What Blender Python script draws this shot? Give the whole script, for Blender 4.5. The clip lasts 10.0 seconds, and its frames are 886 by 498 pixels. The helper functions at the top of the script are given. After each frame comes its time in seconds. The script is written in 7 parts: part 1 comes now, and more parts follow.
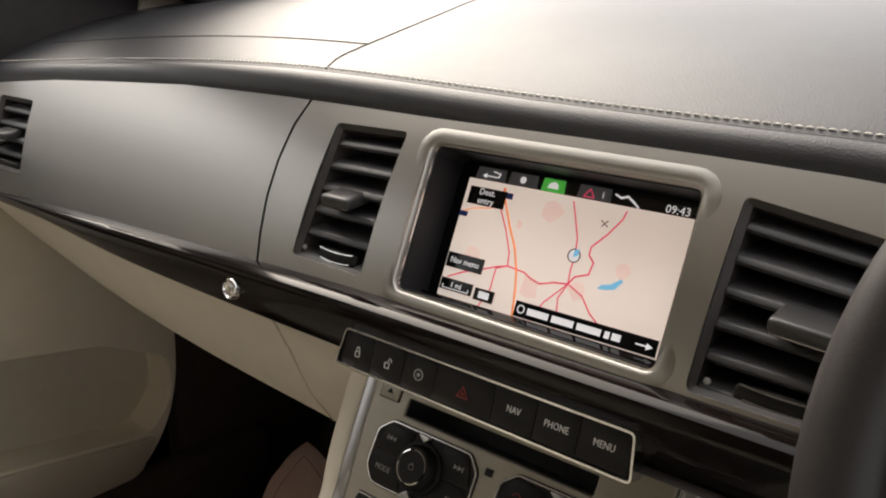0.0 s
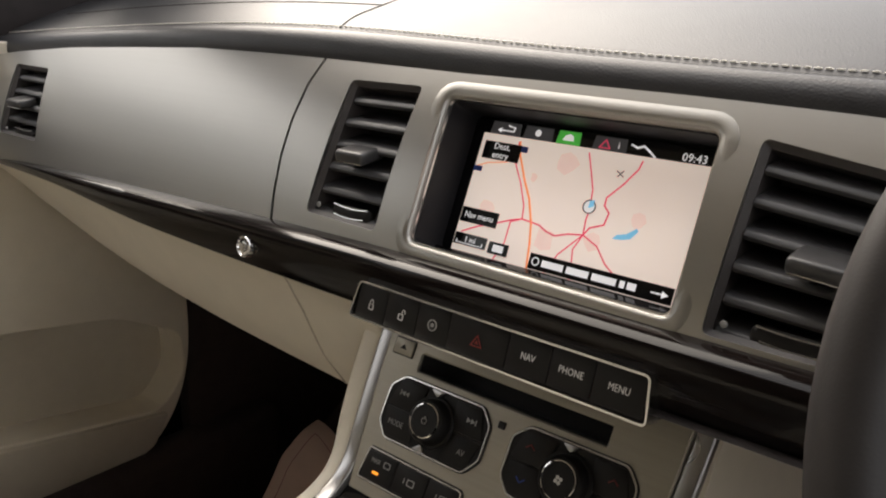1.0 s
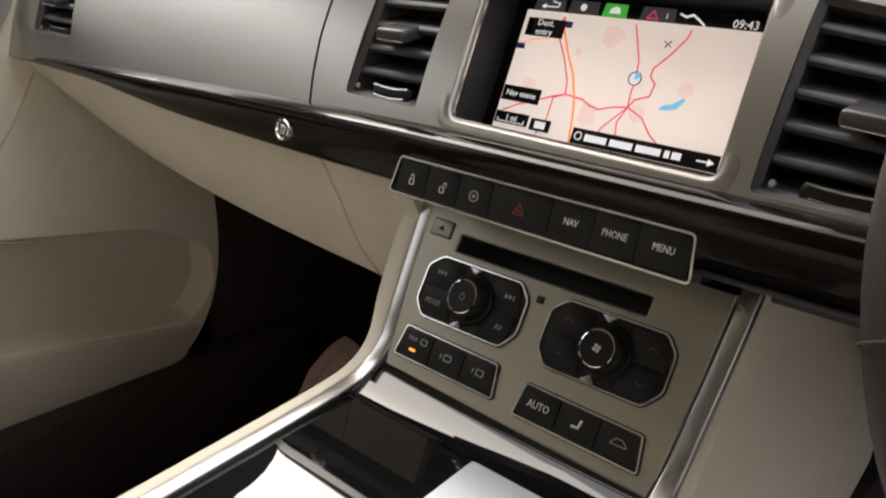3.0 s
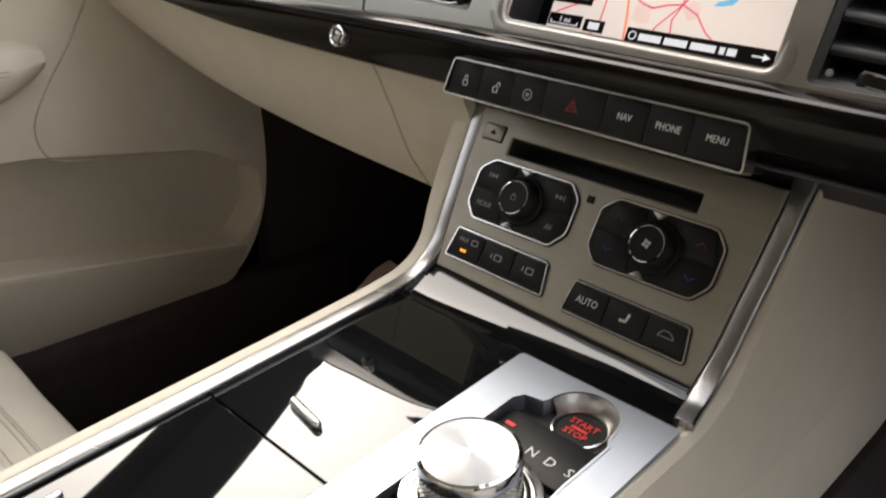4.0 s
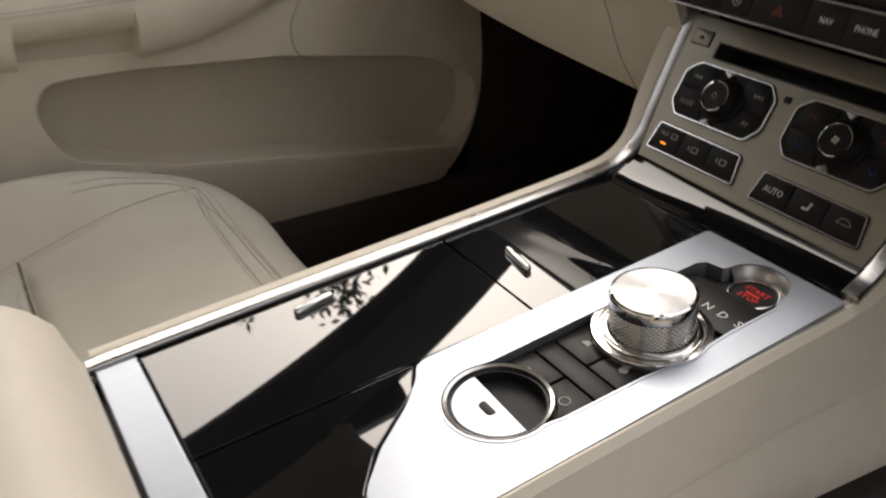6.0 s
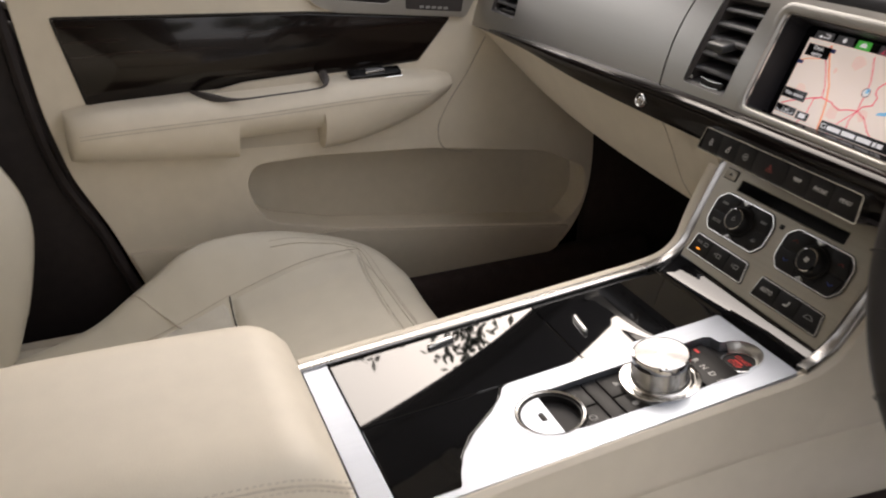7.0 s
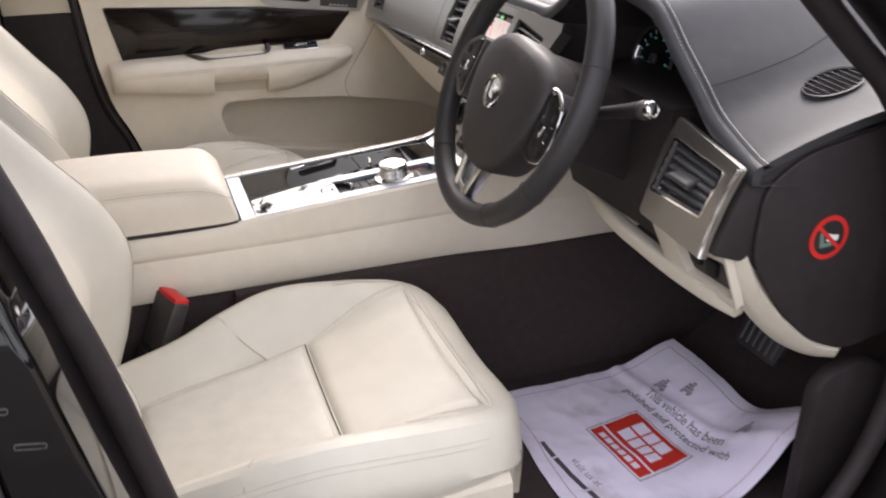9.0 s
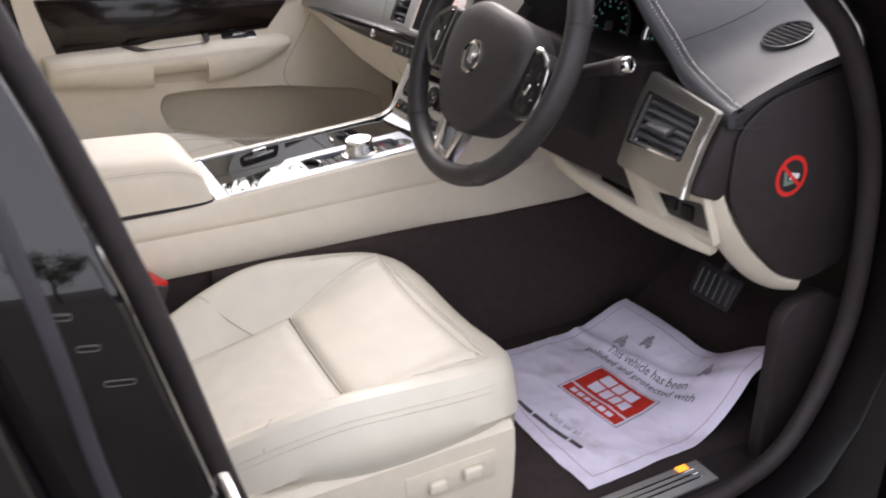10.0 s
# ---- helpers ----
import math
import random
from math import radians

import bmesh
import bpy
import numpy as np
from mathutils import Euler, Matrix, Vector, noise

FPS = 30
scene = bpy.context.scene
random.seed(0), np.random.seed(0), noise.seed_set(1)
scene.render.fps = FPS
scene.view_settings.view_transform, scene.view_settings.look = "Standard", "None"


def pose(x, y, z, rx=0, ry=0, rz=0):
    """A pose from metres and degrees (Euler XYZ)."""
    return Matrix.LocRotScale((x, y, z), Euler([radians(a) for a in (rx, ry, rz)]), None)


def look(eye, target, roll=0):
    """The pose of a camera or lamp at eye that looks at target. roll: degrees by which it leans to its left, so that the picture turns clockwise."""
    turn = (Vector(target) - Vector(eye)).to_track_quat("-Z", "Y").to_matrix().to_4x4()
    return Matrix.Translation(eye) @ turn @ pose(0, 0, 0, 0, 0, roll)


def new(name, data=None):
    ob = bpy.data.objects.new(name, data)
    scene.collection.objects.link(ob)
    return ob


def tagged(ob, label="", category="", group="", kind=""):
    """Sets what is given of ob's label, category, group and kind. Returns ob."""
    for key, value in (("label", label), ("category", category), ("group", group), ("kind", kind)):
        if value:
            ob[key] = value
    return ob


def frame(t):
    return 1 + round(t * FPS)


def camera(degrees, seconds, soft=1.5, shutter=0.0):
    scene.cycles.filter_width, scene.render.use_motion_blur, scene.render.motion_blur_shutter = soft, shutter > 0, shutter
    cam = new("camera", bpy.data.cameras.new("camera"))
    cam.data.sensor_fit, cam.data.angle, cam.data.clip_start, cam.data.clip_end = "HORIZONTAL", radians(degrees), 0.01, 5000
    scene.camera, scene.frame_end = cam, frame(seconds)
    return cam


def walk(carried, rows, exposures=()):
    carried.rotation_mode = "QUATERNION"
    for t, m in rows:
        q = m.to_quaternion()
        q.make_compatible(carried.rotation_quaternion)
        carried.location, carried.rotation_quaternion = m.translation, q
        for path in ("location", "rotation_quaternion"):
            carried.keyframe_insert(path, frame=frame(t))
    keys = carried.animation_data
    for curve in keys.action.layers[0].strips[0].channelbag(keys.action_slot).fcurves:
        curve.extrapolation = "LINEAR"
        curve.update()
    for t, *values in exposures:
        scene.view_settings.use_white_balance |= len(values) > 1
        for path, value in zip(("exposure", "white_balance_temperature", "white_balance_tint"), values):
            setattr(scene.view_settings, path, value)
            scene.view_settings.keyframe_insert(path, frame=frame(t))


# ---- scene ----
cam = camera(55.6, 10.0, 2.0, 0.4)
PATH = [
    (0, (0.252, 0.014, 1.081), (-0.955, 1.499, 0.499), 1.3),
    (0.5, (0.256, 0.014, 1.071), (-0.966, 1.486, 0.489), 1.3),
    (1, (0.255, 0.008, 1.055), (-0.97, 1.475, 0.465), 1.4),
    (1.5, (0.254, 0.008, 1.046), (-0.982, 1.463, 0.451), 1.6),
    (2, (0.254, 0.003, 1.034), (-0.981, 1.445, 0.403), 1.6),
    (2.2, (0.257, 0.009, 1.028), (-0.999, 1.427, 0.386), 1.6),
    (3.3, (0.256, -0.018, 1.006), (-0.972, 1.379, 0.271), 2.0),
    (3.5, (0.263, -0.02, 1.002), (-0.98, 1.349, 0.242), 1.8),
    (4, (0.265, -0.033, 0.99), (-0.995, 1.282, 0.163), 1.6),
    (4.5, (0.266, -0.044, 0.983), (-1.021, 1.208, 0.101), 1.4),
    (5, (0.273, -0.069, 0.983), (-1.061, 1.074, 0.028), 1.1),
    (5.5, (0.284, -0.078, 0.979), (-1.112, 0.963, -0.004), 0.5),
    (5.7, (0.298, -0.088, 0.976), (-1.122, 0.908, -0.02), 0.3),
    (6.8, (0.496, -0.179, 1.122), (-1.152, 0.532, 0.239), -0.4),
    (7, (0.548, -0.195, 1.138), (-1.119, 0.482, 0.266), -0.3),
    (7.5, (0.708, -0.197, 1.175), (-0.986, 0.424, 0.313), -0.4),
    (8, (0.967, -0.152, 1.22), (-0.74, 0.442, 0.364), -0.3),
    (8.5, (1.257, -0.168, 1.241), (-0.457, 0.419, 0.394), -0.4),
    (9, (1.413, -0.195, 1.227), (-0.295, 0.424, 0.391), -0.4),
    (9.5, (1.475, -0.211, 1.219), (-0.199, 0.508, 0.394), -0.3),
    (10, (1.422, -0.334, 1.189), (-0.196, 0.503, 0.362), -0.6),
]
EXPOSURE = [(0, 0.95, 6950, 12), (2.0, 1.0, 6800, 12), (3.5, 1.25, 6700, 11), (4.0, 1.18, 6650, 11), (5.0, 0.72, 6750, 12), (5.5, 0.57, 6750, 12), (7.0, 0.93, 6850, 15), (7.5, 0.83, 6850, 15), (8.0, 1.12, 6500, 15), (8.5, 1.27, 6450, 17), (9.3, 1.42, 6450, 18), (10, 1.42, 6400, 18)]
walk(cam, [(t, look(eye, target, roll)) for t, eye, target, roll in PATH], EXPOSURE)

# ---------------------------------------------------------------- light
SUN_EL, SUN_ROT = radians(40), radians(-64)
world = bpy.data.worlds.new("sky")
scene.world = world
world.use_nodes = True
wn = world.node_tree
sky = wn.nodes.new("ShaderNodeTexSky")
sky.sky_type = "NISHITA"
sky.sun_disc = False
sky.sun_elevation, sky.sun_rotation = SUN_EL, SUN_ROT
sky.air_density, sky.dust_density, sky.ozone_density = 1.0, 7.0, 1.0
wn.nodes["Background"].inputs["Strength"].default_value = 0.15
haze = wn.nodes.new("ShaderNodeHueSaturation")
haze.inputs["Saturation"].default_value = 0.5
wn.links.new(sky.outputs[0], haze.inputs["Color"])
overcast = wn.nodes.new("ShaderNodeMix")
overcast.data_type = "RGBA"
overcast.inputs["Factor"].default_value = 0.6
overcast.inputs["B"].default_value = (9.6, 9.9, 10.3, 1)
wn.links.new(haze.outputs[0], overcast.inputs["A"])
wn.links.new(overcast.outputs["Result"], wn.nodes["Background"].inputs["Color"])
sun_data = bpy.data.lights.new("sun", "SUN")
sun_data.energy, sun_data.angle, sun_data.color = 1.6, radians(58), (1.0, 0.93, 0.815)
sun = new("sun", sun_data)
sun.matrix_world = look((math.sin(SUN_ROT) * math.cos(SUN_EL) * 30, math.cos(SUN_ROT) * math.cos(SUN_EL) * 30, math.sin(SUN_EL) * 30), (0, 0, 0))

# ---------------------------------------------------------------- materials


def material(name, color, rough=0.5, metal=0.0, spec=0.5, coat=0.0, scale=60.0, vary=0.08, bump=0.0, bump_scale=300.0,
             rough_vary=0.05, stretch=(1, 1, 1), color2=None, emit=0.0, voronoi=False, coat_rough=0.03, sheen=0.0):
    m = bpy.data.materials.new(name)
    m.use_nodes = True
    nt, b = m.node_tree, m.node_tree.nodes["Principled BSDF"]
    b.inputs["Metallic"].default_value = metal
    b.inputs["Specular IOR Level"].default_value = spec
    b.inputs["Coat Weight"].default_value = coat
    b.inputs["Coat Roughness"].default_value = coat_rough
    b.inputs["Sheen Weight"].default_value = sheen
    tc = nt.nodes.new("ShaderNodeTexCoord")
    mp = nt.nodes.new("ShaderNodeMapping")
    mp.inputs["Scale"].default_value = stretch
    nt.links.new(tc.outputs["Object"], mp.inputs["Vector"])
    n1 = nt.nodes.new("ShaderNodeTexNoise")
    n1.inputs["Scale"].default_value, n1.inputs["Detail"].default_value = scale, 5.0
    nt.links.new(mp.outputs[0], n1.inputs["Vector"])
    n2 = nt.nodes.new("ShaderNodeTexNoise")
    n2.inputs["Scale"].default_value, n2.inputs["Detail"].default_value = scale / 9, 3.0
    nt.links.new(mp.outputs[0], n2.inputs["Vector"])
    mix = nt.nodes.new("ShaderNodeMath")
    mix.operation = "ADD"
    nt.links.new(n1.outputs["Fac"], mix.inputs[0])
    nt.links.new(n2.outputs["Fac"], mix.inputs[1])
    ramp = nt.nodes.new("ShaderNodeMapRange")
    ramp.inputs["From Min"].default_value, ramp.inputs["From Max"].default_value = 0.7, 1.3
    nt.links.new(mix.outputs[0], ramp.inputs["Value"])
    cm = nt.nodes.new("ShaderNodeMix")
    cm.data_type = "RGBA"
    lo = tuple(max(0.0, c * (1 - vary)) for c in color)
    hi = tuple(min(1.0, c * (1 + vary)) for c in color) if color2 is None else color2
    cm.inputs["A"].default_value, cm.inputs["B"].default_value = (*lo, 1), (*hi, 1)
    nt.links.new(ramp.outputs[0], cm.inputs["Factor"])
    nt.links.new(cm.outputs["Result"], b.inputs["Base Color"])
    rr = nt.nodes.new("ShaderNodeMapRange")
    rr.inputs["To Min"].default_value, rr.inputs["To Max"].default_value = max(0.0, rough - rough_vary), min(1.0, rough + rough_vary)
    nt.links.new(n2.outputs["Fac"], rr.inputs["Value"])
    nt.links.new(rr.outputs[0], b.inputs["Roughness"])
    if bump:
        if voronoi:
            tx = nt.nodes.new("ShaderNodeTexVoronoi")
            tx.feature = "DISTANCE_TO_EDGE"
            out = tx.outputs["Distance"]
        else:
            tx = nt.nodes.new("ShaderNodeTexNoise")
            tx.inputs["Detail"].default_value = 4.0
            out = tx.outputs["Fac"]
        tx.inputs["Scale"].default_value = bump_scale
        nt.links.new(mp.outputs[0], tx.inputs["Vector"])
        bp = nt.nodes.new("ShaderNodeBump")
        bp.inputs["Strength"].default_value, bp.inputs["Distance"].default_value = bump, 0.001
        nt.links.new(out, bp.inputs["Height"])
        nt.links.new(bp.outputs[0], b.inputs["Normal"])
    if emit:
        nt.links.new(cm.outputs["Result"], b.inputs["Emission Color"])
        b.inputs["Emission Strength"].default_value = emit
    return m


CREAM = material("cream_leather", (0.70, 0.635, 0.525), 0.5, scale=40, vary=0.04, bump=0.10, bump_scale=420, voronoi=True)
IVORY = material("ivory_seat_leather", (0.585, 0.548, 0.462), 0.48, scale=22, vary=0.05, bump=0.14, bump_scale=380, voronoi=True)
CREAM_PLASTIC = material("cream_plastic", (0.56, 0.505, 0.41), 0.5, scale=50, vary=0.04, bump=0.12, bump_scale=700)
CREAM_PERF = material("perforated_cream_leather", (0.565, 0.535, 0.465), 0.52, scale=40, vary=0.06, bump=0.5, bump_scale=520, voronoi=True)
THREAD = material("light_thread", (0.80, 0.76, 0.69), 0.7, scale=400, vary=0.2)
CREAM_THREAD = material("tan_thread", (0.47, 0.42, 0.35), 0.75, scale=400, vary=0.2)
SEAM = material("seam_shadow_gap", (0.03, 0.027, 0.023), 0.8)
CHARCOAL = material("charcoal_leather", (0.034, 0.0335, 0.036), 0.42, spec=0.40, scale=50, vary=0.15, bump=0.22, bump_scale=450, voronoi=True)
BLACK_PLASTIC = material("black_plastic", (0.043, 0.037, 0.036), 0.5, scale=80, vary=0.2, bump=0.1, bump_scale=900)
SOFT_BLACK = material("soft_black_rubber", (0.021, 0.0162, 0.0165), 0.6, spec=0.3, scale=60, vary=0.25, bump=0.1, bump_scale=500)
WHEEL_LEATHER = material("black_wheel_leather", (0.024, 0.0215, 0.0215), 0.48, spec=0.38, scale=60, vary=0.2, bump=0.07, bump_scale=520, voronoi=True)
AIRBAG = material("grained_black_cover", (0.030, 0.026, 0.0252), 0.52, spec=0.34, scale=60, vary=0.15, bump=0.08, bump_scale=600)
POD_GREY = material("dark_satin_pod", (0.17, 0.16, 0.15), 0.42, metal=0.8, scale=80, vary=0.05)
PIANO = material("piano_black", (0.006, 0.006, 0.0065), 0.025, spec=0.5, coat=0.22, coat_rough=0.02, scale=30, vary=0.2, rough_vary=0.012)
WOOD = material("dark_veneer", (0.007, 0.0058, 0.0055), 0.1, coat=0.08, coat_rough=0.06, scale=30, vary=0.3, stretch=(0.25, 6, 6), color2=(0.012, 0.0085, 0.0075), spec=0.16, rough_vary=0.04)
DOOR_WOOD = material("dark_veneer_door", (0.006, 0.0045, 0.004), 0.15, coat=0.3, coat_rough=0.05, scale=26, vary=0.3, stretch=(6, 0.25, 6), color2=(0.016, 0.010, 0.008), spec=0.2, rough_vary=0.04)
ALU = material("satin_aluminium", (0.462, 0.446, 0.416), 0.36, metal=1.0, scale=120, vary=0.015, stretch=(0.06, 3, 3), bump=0.02, bump_scale=900, rough_vary=0.02)
STACK_ALU = material("satin_stack_panel", (0.36, 0.33, 0.275), 0.45, metal=0.85, scale=150, vary=0.05, stretch=(0.08, 3, 3), bump=0.05, bump_scale=900)
PLATE_ALU = material("polished_aluminium", (0.40, 0.43, 0.48), 0.46, metal=1.0, scale=150, vary=0.03, stretch=(3, 0.08, 3), rough_vary=0.04)
CHROME = material("chrome", (0.72, 0.71, 0.7), 0.07, metal=1.0, scale=50, vary=0.03, rough_vary=0.03)
KNOB_TOP = material("turned_steel", (0.42, 0.415, 0.41), 0.24, metal=1.0, scale=80, vary=0.04)
kn = KNOB_TOP.node_tree
tang = kn.nodes.new("ShaderNodeTangent")
tang.direction_type, tang.axis = "RADIAL", "Z"
kn.nodes["Principled BSDF"].inputs["Anisotropic"].default_value = 0.85
kn.links.new(tang.outputs[0], kn.nodes["Principled BSDF"].inputs["Tangent"])
BRIGHT_STEEL = material("polished_steel", (0.6, 0.59, 0.575), 0.13, metal=1.0, scale=70, vary=0.04)
SATIN_CHROME = material("satin_chrome", (0.7, 0.69, 0.67), 0.24, metal=1.0, scale=90, vary=0.05)
DARK_CHROME = material("dark_satin_metal", (0.42, 0.41, 0.40), 0.28, metal=1.0, scale=90, vary=0.05)
DIAL_MARK = material("dial_white_mark", (0.42, 0.45, 0.45), 0.5, emit=0.03, scale=100, vary=0.05)
KNURL = material("knurled_steel", (0.6, 0.585, 0.565), 0.2, metal=1.0, scale=80, vary=0.06)
BUTTON = material("button_black", (0.011, 0.0098, 0.0095), 0.45, spec=0.22, scale=90, vary=0.2)
VENT_BLACK = material("vent_satin_black", (0.05, 0.049, 0.051), 0.42, scale=80, vary=0.1)
TAB_GREY = material("grey_satin_tab", (0.045, 0.044, 0.045), 0.35, scale=90, vary=0.06)
DEEP_BLACK = material("deep_black_surround", (0.016, 0.016, 0.019), 0.5, spec=0.3, scale=60, vary=0.2)
DARK_VOID = material("dark_recess", (0.022, 0.020, 0.020), 0.7, scale=60, vary=0.2)
CARPET = material("black_carpet", (0.044, 0.033, 0.032), 0.95, scale=500, vary=0.18, bump=0.35, bump_scale=900, spec=0.2)
PAINT = material("black_car_paint", (0.0035, 0.0028, 0.003), 0.05, spec=0.4, coat=0.2, coat_rough=0.02, scale=40, vary=0.2, rough_vary=0.02)
JAMB_PAINT = material("dull_black_jamb_paint", (0.004, 0.0032, 0.0034), 0.35, spec=0.2, scale=40, vary=0.2)
PRINT = material("white_print", (0.62, 0.6, 0.57), 0.5, scale=200, vary=0.05)
PRINT_DIM = material("grey_print", (0.27, 0.265, 0.255), 0.5, scale=200, vary=0.05)
RED_PRINT = material("red_print", (0.17, 0.018, 0.014), 0.5, scale=200, vary=0.05)
SILL_METAL = material("brushed_sill_metal", (0.42, 0.41, 0.40), 0.5, metal=0.55, scale=120, vary=0.08, stretch=(3, 0.08, 3))
BLUE_PRINT = material("blue_print", (0.02, 0.05, 0.25), 0.5, scale=200, vary=0.05)
RED_GLOW = material("red_lit_letters", (0.8, 0.03, 0.025), 0.5, emit=0.03, scale=200, vary=0.05)
AMBER_GLOW = material("amber_lamp_and_reflection", (1.0, 0.33, 0.03), 0.5, emit=0.6, scale=200, vary=0.05)
SCREEN = material("map_screen_land", (1.0, 0.85, 0.78), 0.3, emit=0.21, scale=25, vary=0.05)
SCREEN_DARK = material("screen_black", (0.004, 0.004, 0.005), 0.12, spec=0.4, scale=40, vary=0.1)
MAP_RED = material("map_red_road", (0.68, 0.07, 0.14), 0.3, emit=0.25, scale=100, vary=0.05)
MAP_ORANGE = material("map_orange_road", (0.95, 0.32, 0.12), 0.3, emit=0.25, scale=100, vary=0.05)
MAP_BLUE = material("map_blue_lake", (0.2, 0.55, 0.8), 0.3, emit=0.25, scale=100, vary=0.05)
MAP_PATCH = material("map_town_patch", (0.93, 0.70, 0.64), 0.3, emit=0.23, scale=100, vary=0.05)
MAP_GREEN = material("screen_green", (0.06, 0.42, 0.06), 0.3, emit=0.25, scale=100, vary=0.05)
MAP_GREY = material("screen_grey", (0.1, 0.1, 0.11), 0.3, emit=0.06, scale=100, vary=0.05)
MAP_WHITE = material("screen_white", (0.85, 0.85, 0.88), 0.3, emit=0.25, scale=100, vary=0.03)
DIAL_TEAL = material("dial_teal_glow", (0.12, 0.40, 0.40), 0.4, emit=0.04, scale=100, vary=0.05)
PAPER = material("white_paper", (0.86, 0.80, 0.95), 0.75, scale=18, vary=0.04, bump=0.15, bump_scale=40)
pn = PAPER.node_tree
stain = pn.nodes.new("ShaderNodeTexNoise")
stain.inputs["Scale"].default_value, stain.inputs["Detail"].default_value = 13.0, 6.0
sr = pn.nodes.new("ShaderNodeMapRange")
sr.inputs["From Min"].default_value, sr.inputs["From Max"].default_value, sr.inputs["To Max"].default_value = 0.58, 0.78, 0.45
sm_ = pn.nodes.new("ShaderNodeMix")
sm_.data_type = "RGBA"
sm_.inputs["B"].default_value = (0.33, 0.27, 0.25, 1)
pt_ = pn.nodes.new("ShaderNodeTexCoord")
pn.links.new(pt_.outputs["Object"], stain.inputs["Vector"])
pn.links.new(stain.outputs["Fac"], sr.inputs["Value"])
pn.links.new(sr.outputs[0], sm_.inputs["Factor"])
pb = pn.nodes["Principled BSDF"]
pn.links.new(pb.inputs["Base Color"].links[0].from_socket, sm_.inputs["A"])
pn.links.new(sm_.outputs["Result"], pb.inputs["Base Color"])
# passenger mat's paper, with the footwell's dim warm light put into its colour
PAPER_WARM_DIM = material("paper_in_warm_dim_light", (0.60, 0.43, 0.36), 0.75, scale=18, vary=0.06, bump=0.15, bump_scale=40)
PAPER_BORDER = material("dull_red_ink", (0.3, 0.07, 0.1), 0.7, scale=60, vary=0.2)
PAPER_INK = material("black_ink", (0.08, 0.07, 0.09), 0.7, scale=200, vary=0.1)
PAPER_GREY = material("grey_ink", (0.36, 0.33, 0.4), 0.7, scale=60, vary=0.3)
PAPER_RED = material("red_ink", (0.62, 0.035, 0.02), 0.6, scale=60, vary=0.08)
BUCKLE_RED = material("red_plastic", (0.6, 0.02, 0.015), 0.4, scale=60, vary=0.06)
GREY_RUBBER = material("grey_rubber", (0.024, 0.022, 0.026), 0.55, scale=60, vary=0.12)
STICKER_WHITE = material("white_sticker", (0.7, 0.68, 0.66), 0.4, scale=80, vary=0.05)
STICKER_GREEN = material("green_grey_print", (0.14, 0.2, 0.16), 0.4, scale=80, vary=0.05)
HEADLINER = material("cream_headliner", (0.62, 0.57, 0.5), 0.9, scale=300, vary=0.06, bump=0.3, bump_scale=900)
ASPHALT = material("weathered_asphalt", (0.07, 0.065, 0.059), 0.9, scale=30, vary=0.3, bump=0.5, bump_scale=120)
LEAF = material("foliage", (0.04, 0.07, 0.02), 0.6, scale=3, vary=0.4)
BARK = material("bark", (0.09, 0.065, 0.045), 0.9, scale=12, vary=0.3, bump=0.6, bump_scale=30)

# ---------------------------------------------------------------- mesh helpers


def finish(bm, sharp=35):
    bmesh.ops.remove_doubles(bm, verts=bm.verts, dist=1e-6)
    bmesh.ops.recalc_face_normals(bm, faces=bm.faces)
    lim = radians(sharp)
    for f in bm.faces:
        f.smooth = True
    for e in bm.edges:
        e.smooth = not (len(e.link_faces) == 2 and e.calc_face_angle(0) > lim)
    return bm


def part(name, bm, mat, parent=None, label="", sharp=35):
    finish(bm, sharp)
    me = bpy.data.meshes.new(name)
    bm.to_mesh(me)
    bm.free()
    me.materials.append(mat)
    ob = new(name, me)
    if parent is not None:
        ob.parent = parent
    if label:
        tagged(ob, label)
    return ob


def empty(name, label, category, group="", kind=""):
    return tagged(new(name), label, category, group, kind)


def plane_frame(o, y_axis, x_axis=(1, 0, 0)):
    x = Vector(x_axis).normalized()
    y = Vector(y_axis).normalized()
    z = x.cross(y).normalized()
    y = z.cross(x)
    return Matrix(((x.x, y.x, z.x, o[0]), (x.y, y.y, z.y, o[1]), (x.z, y.z, z.z, o[2]), (0, 0, 0, 1)))


MF = plane_frame((0, 0.370, 0.9), (0, 0.437, 1))       # fascia
MB = plane_frame((0, 0.352, 0.88), (0, 0.3, 1))        # button bar
MS = plane_frame((0, 0.386, 0.825), (0, 0.56, 1))      # centre stack
MC = plane_frame((0, 0.311, 0.729), (0, 1, 0.086))     # console top
MW = plane_frame((0.3864, 0.2795, 0.9520), (0, 0.3919, 0.9198), (1, 0.0194, 0)) @ pose(0, 0, 0, 0, 0, -9) @ Matrix.Scale(1.055, 4)  # steering wheel
MV = plane_frame((0.6, 0.400, 0.87), (0, 0.25, 1))      # driver's outer vent panel
FC, SC = 1 / math.hypot(1, 0.437), 1 / math.hypot(1, 0.56)


def fz(z):
    return (z - 0.9) / FC


def sz(z):
    return (z - 0.825) / SC


def cy(y):
    return (y - 0.311) * math.hypot(1, 0.086)


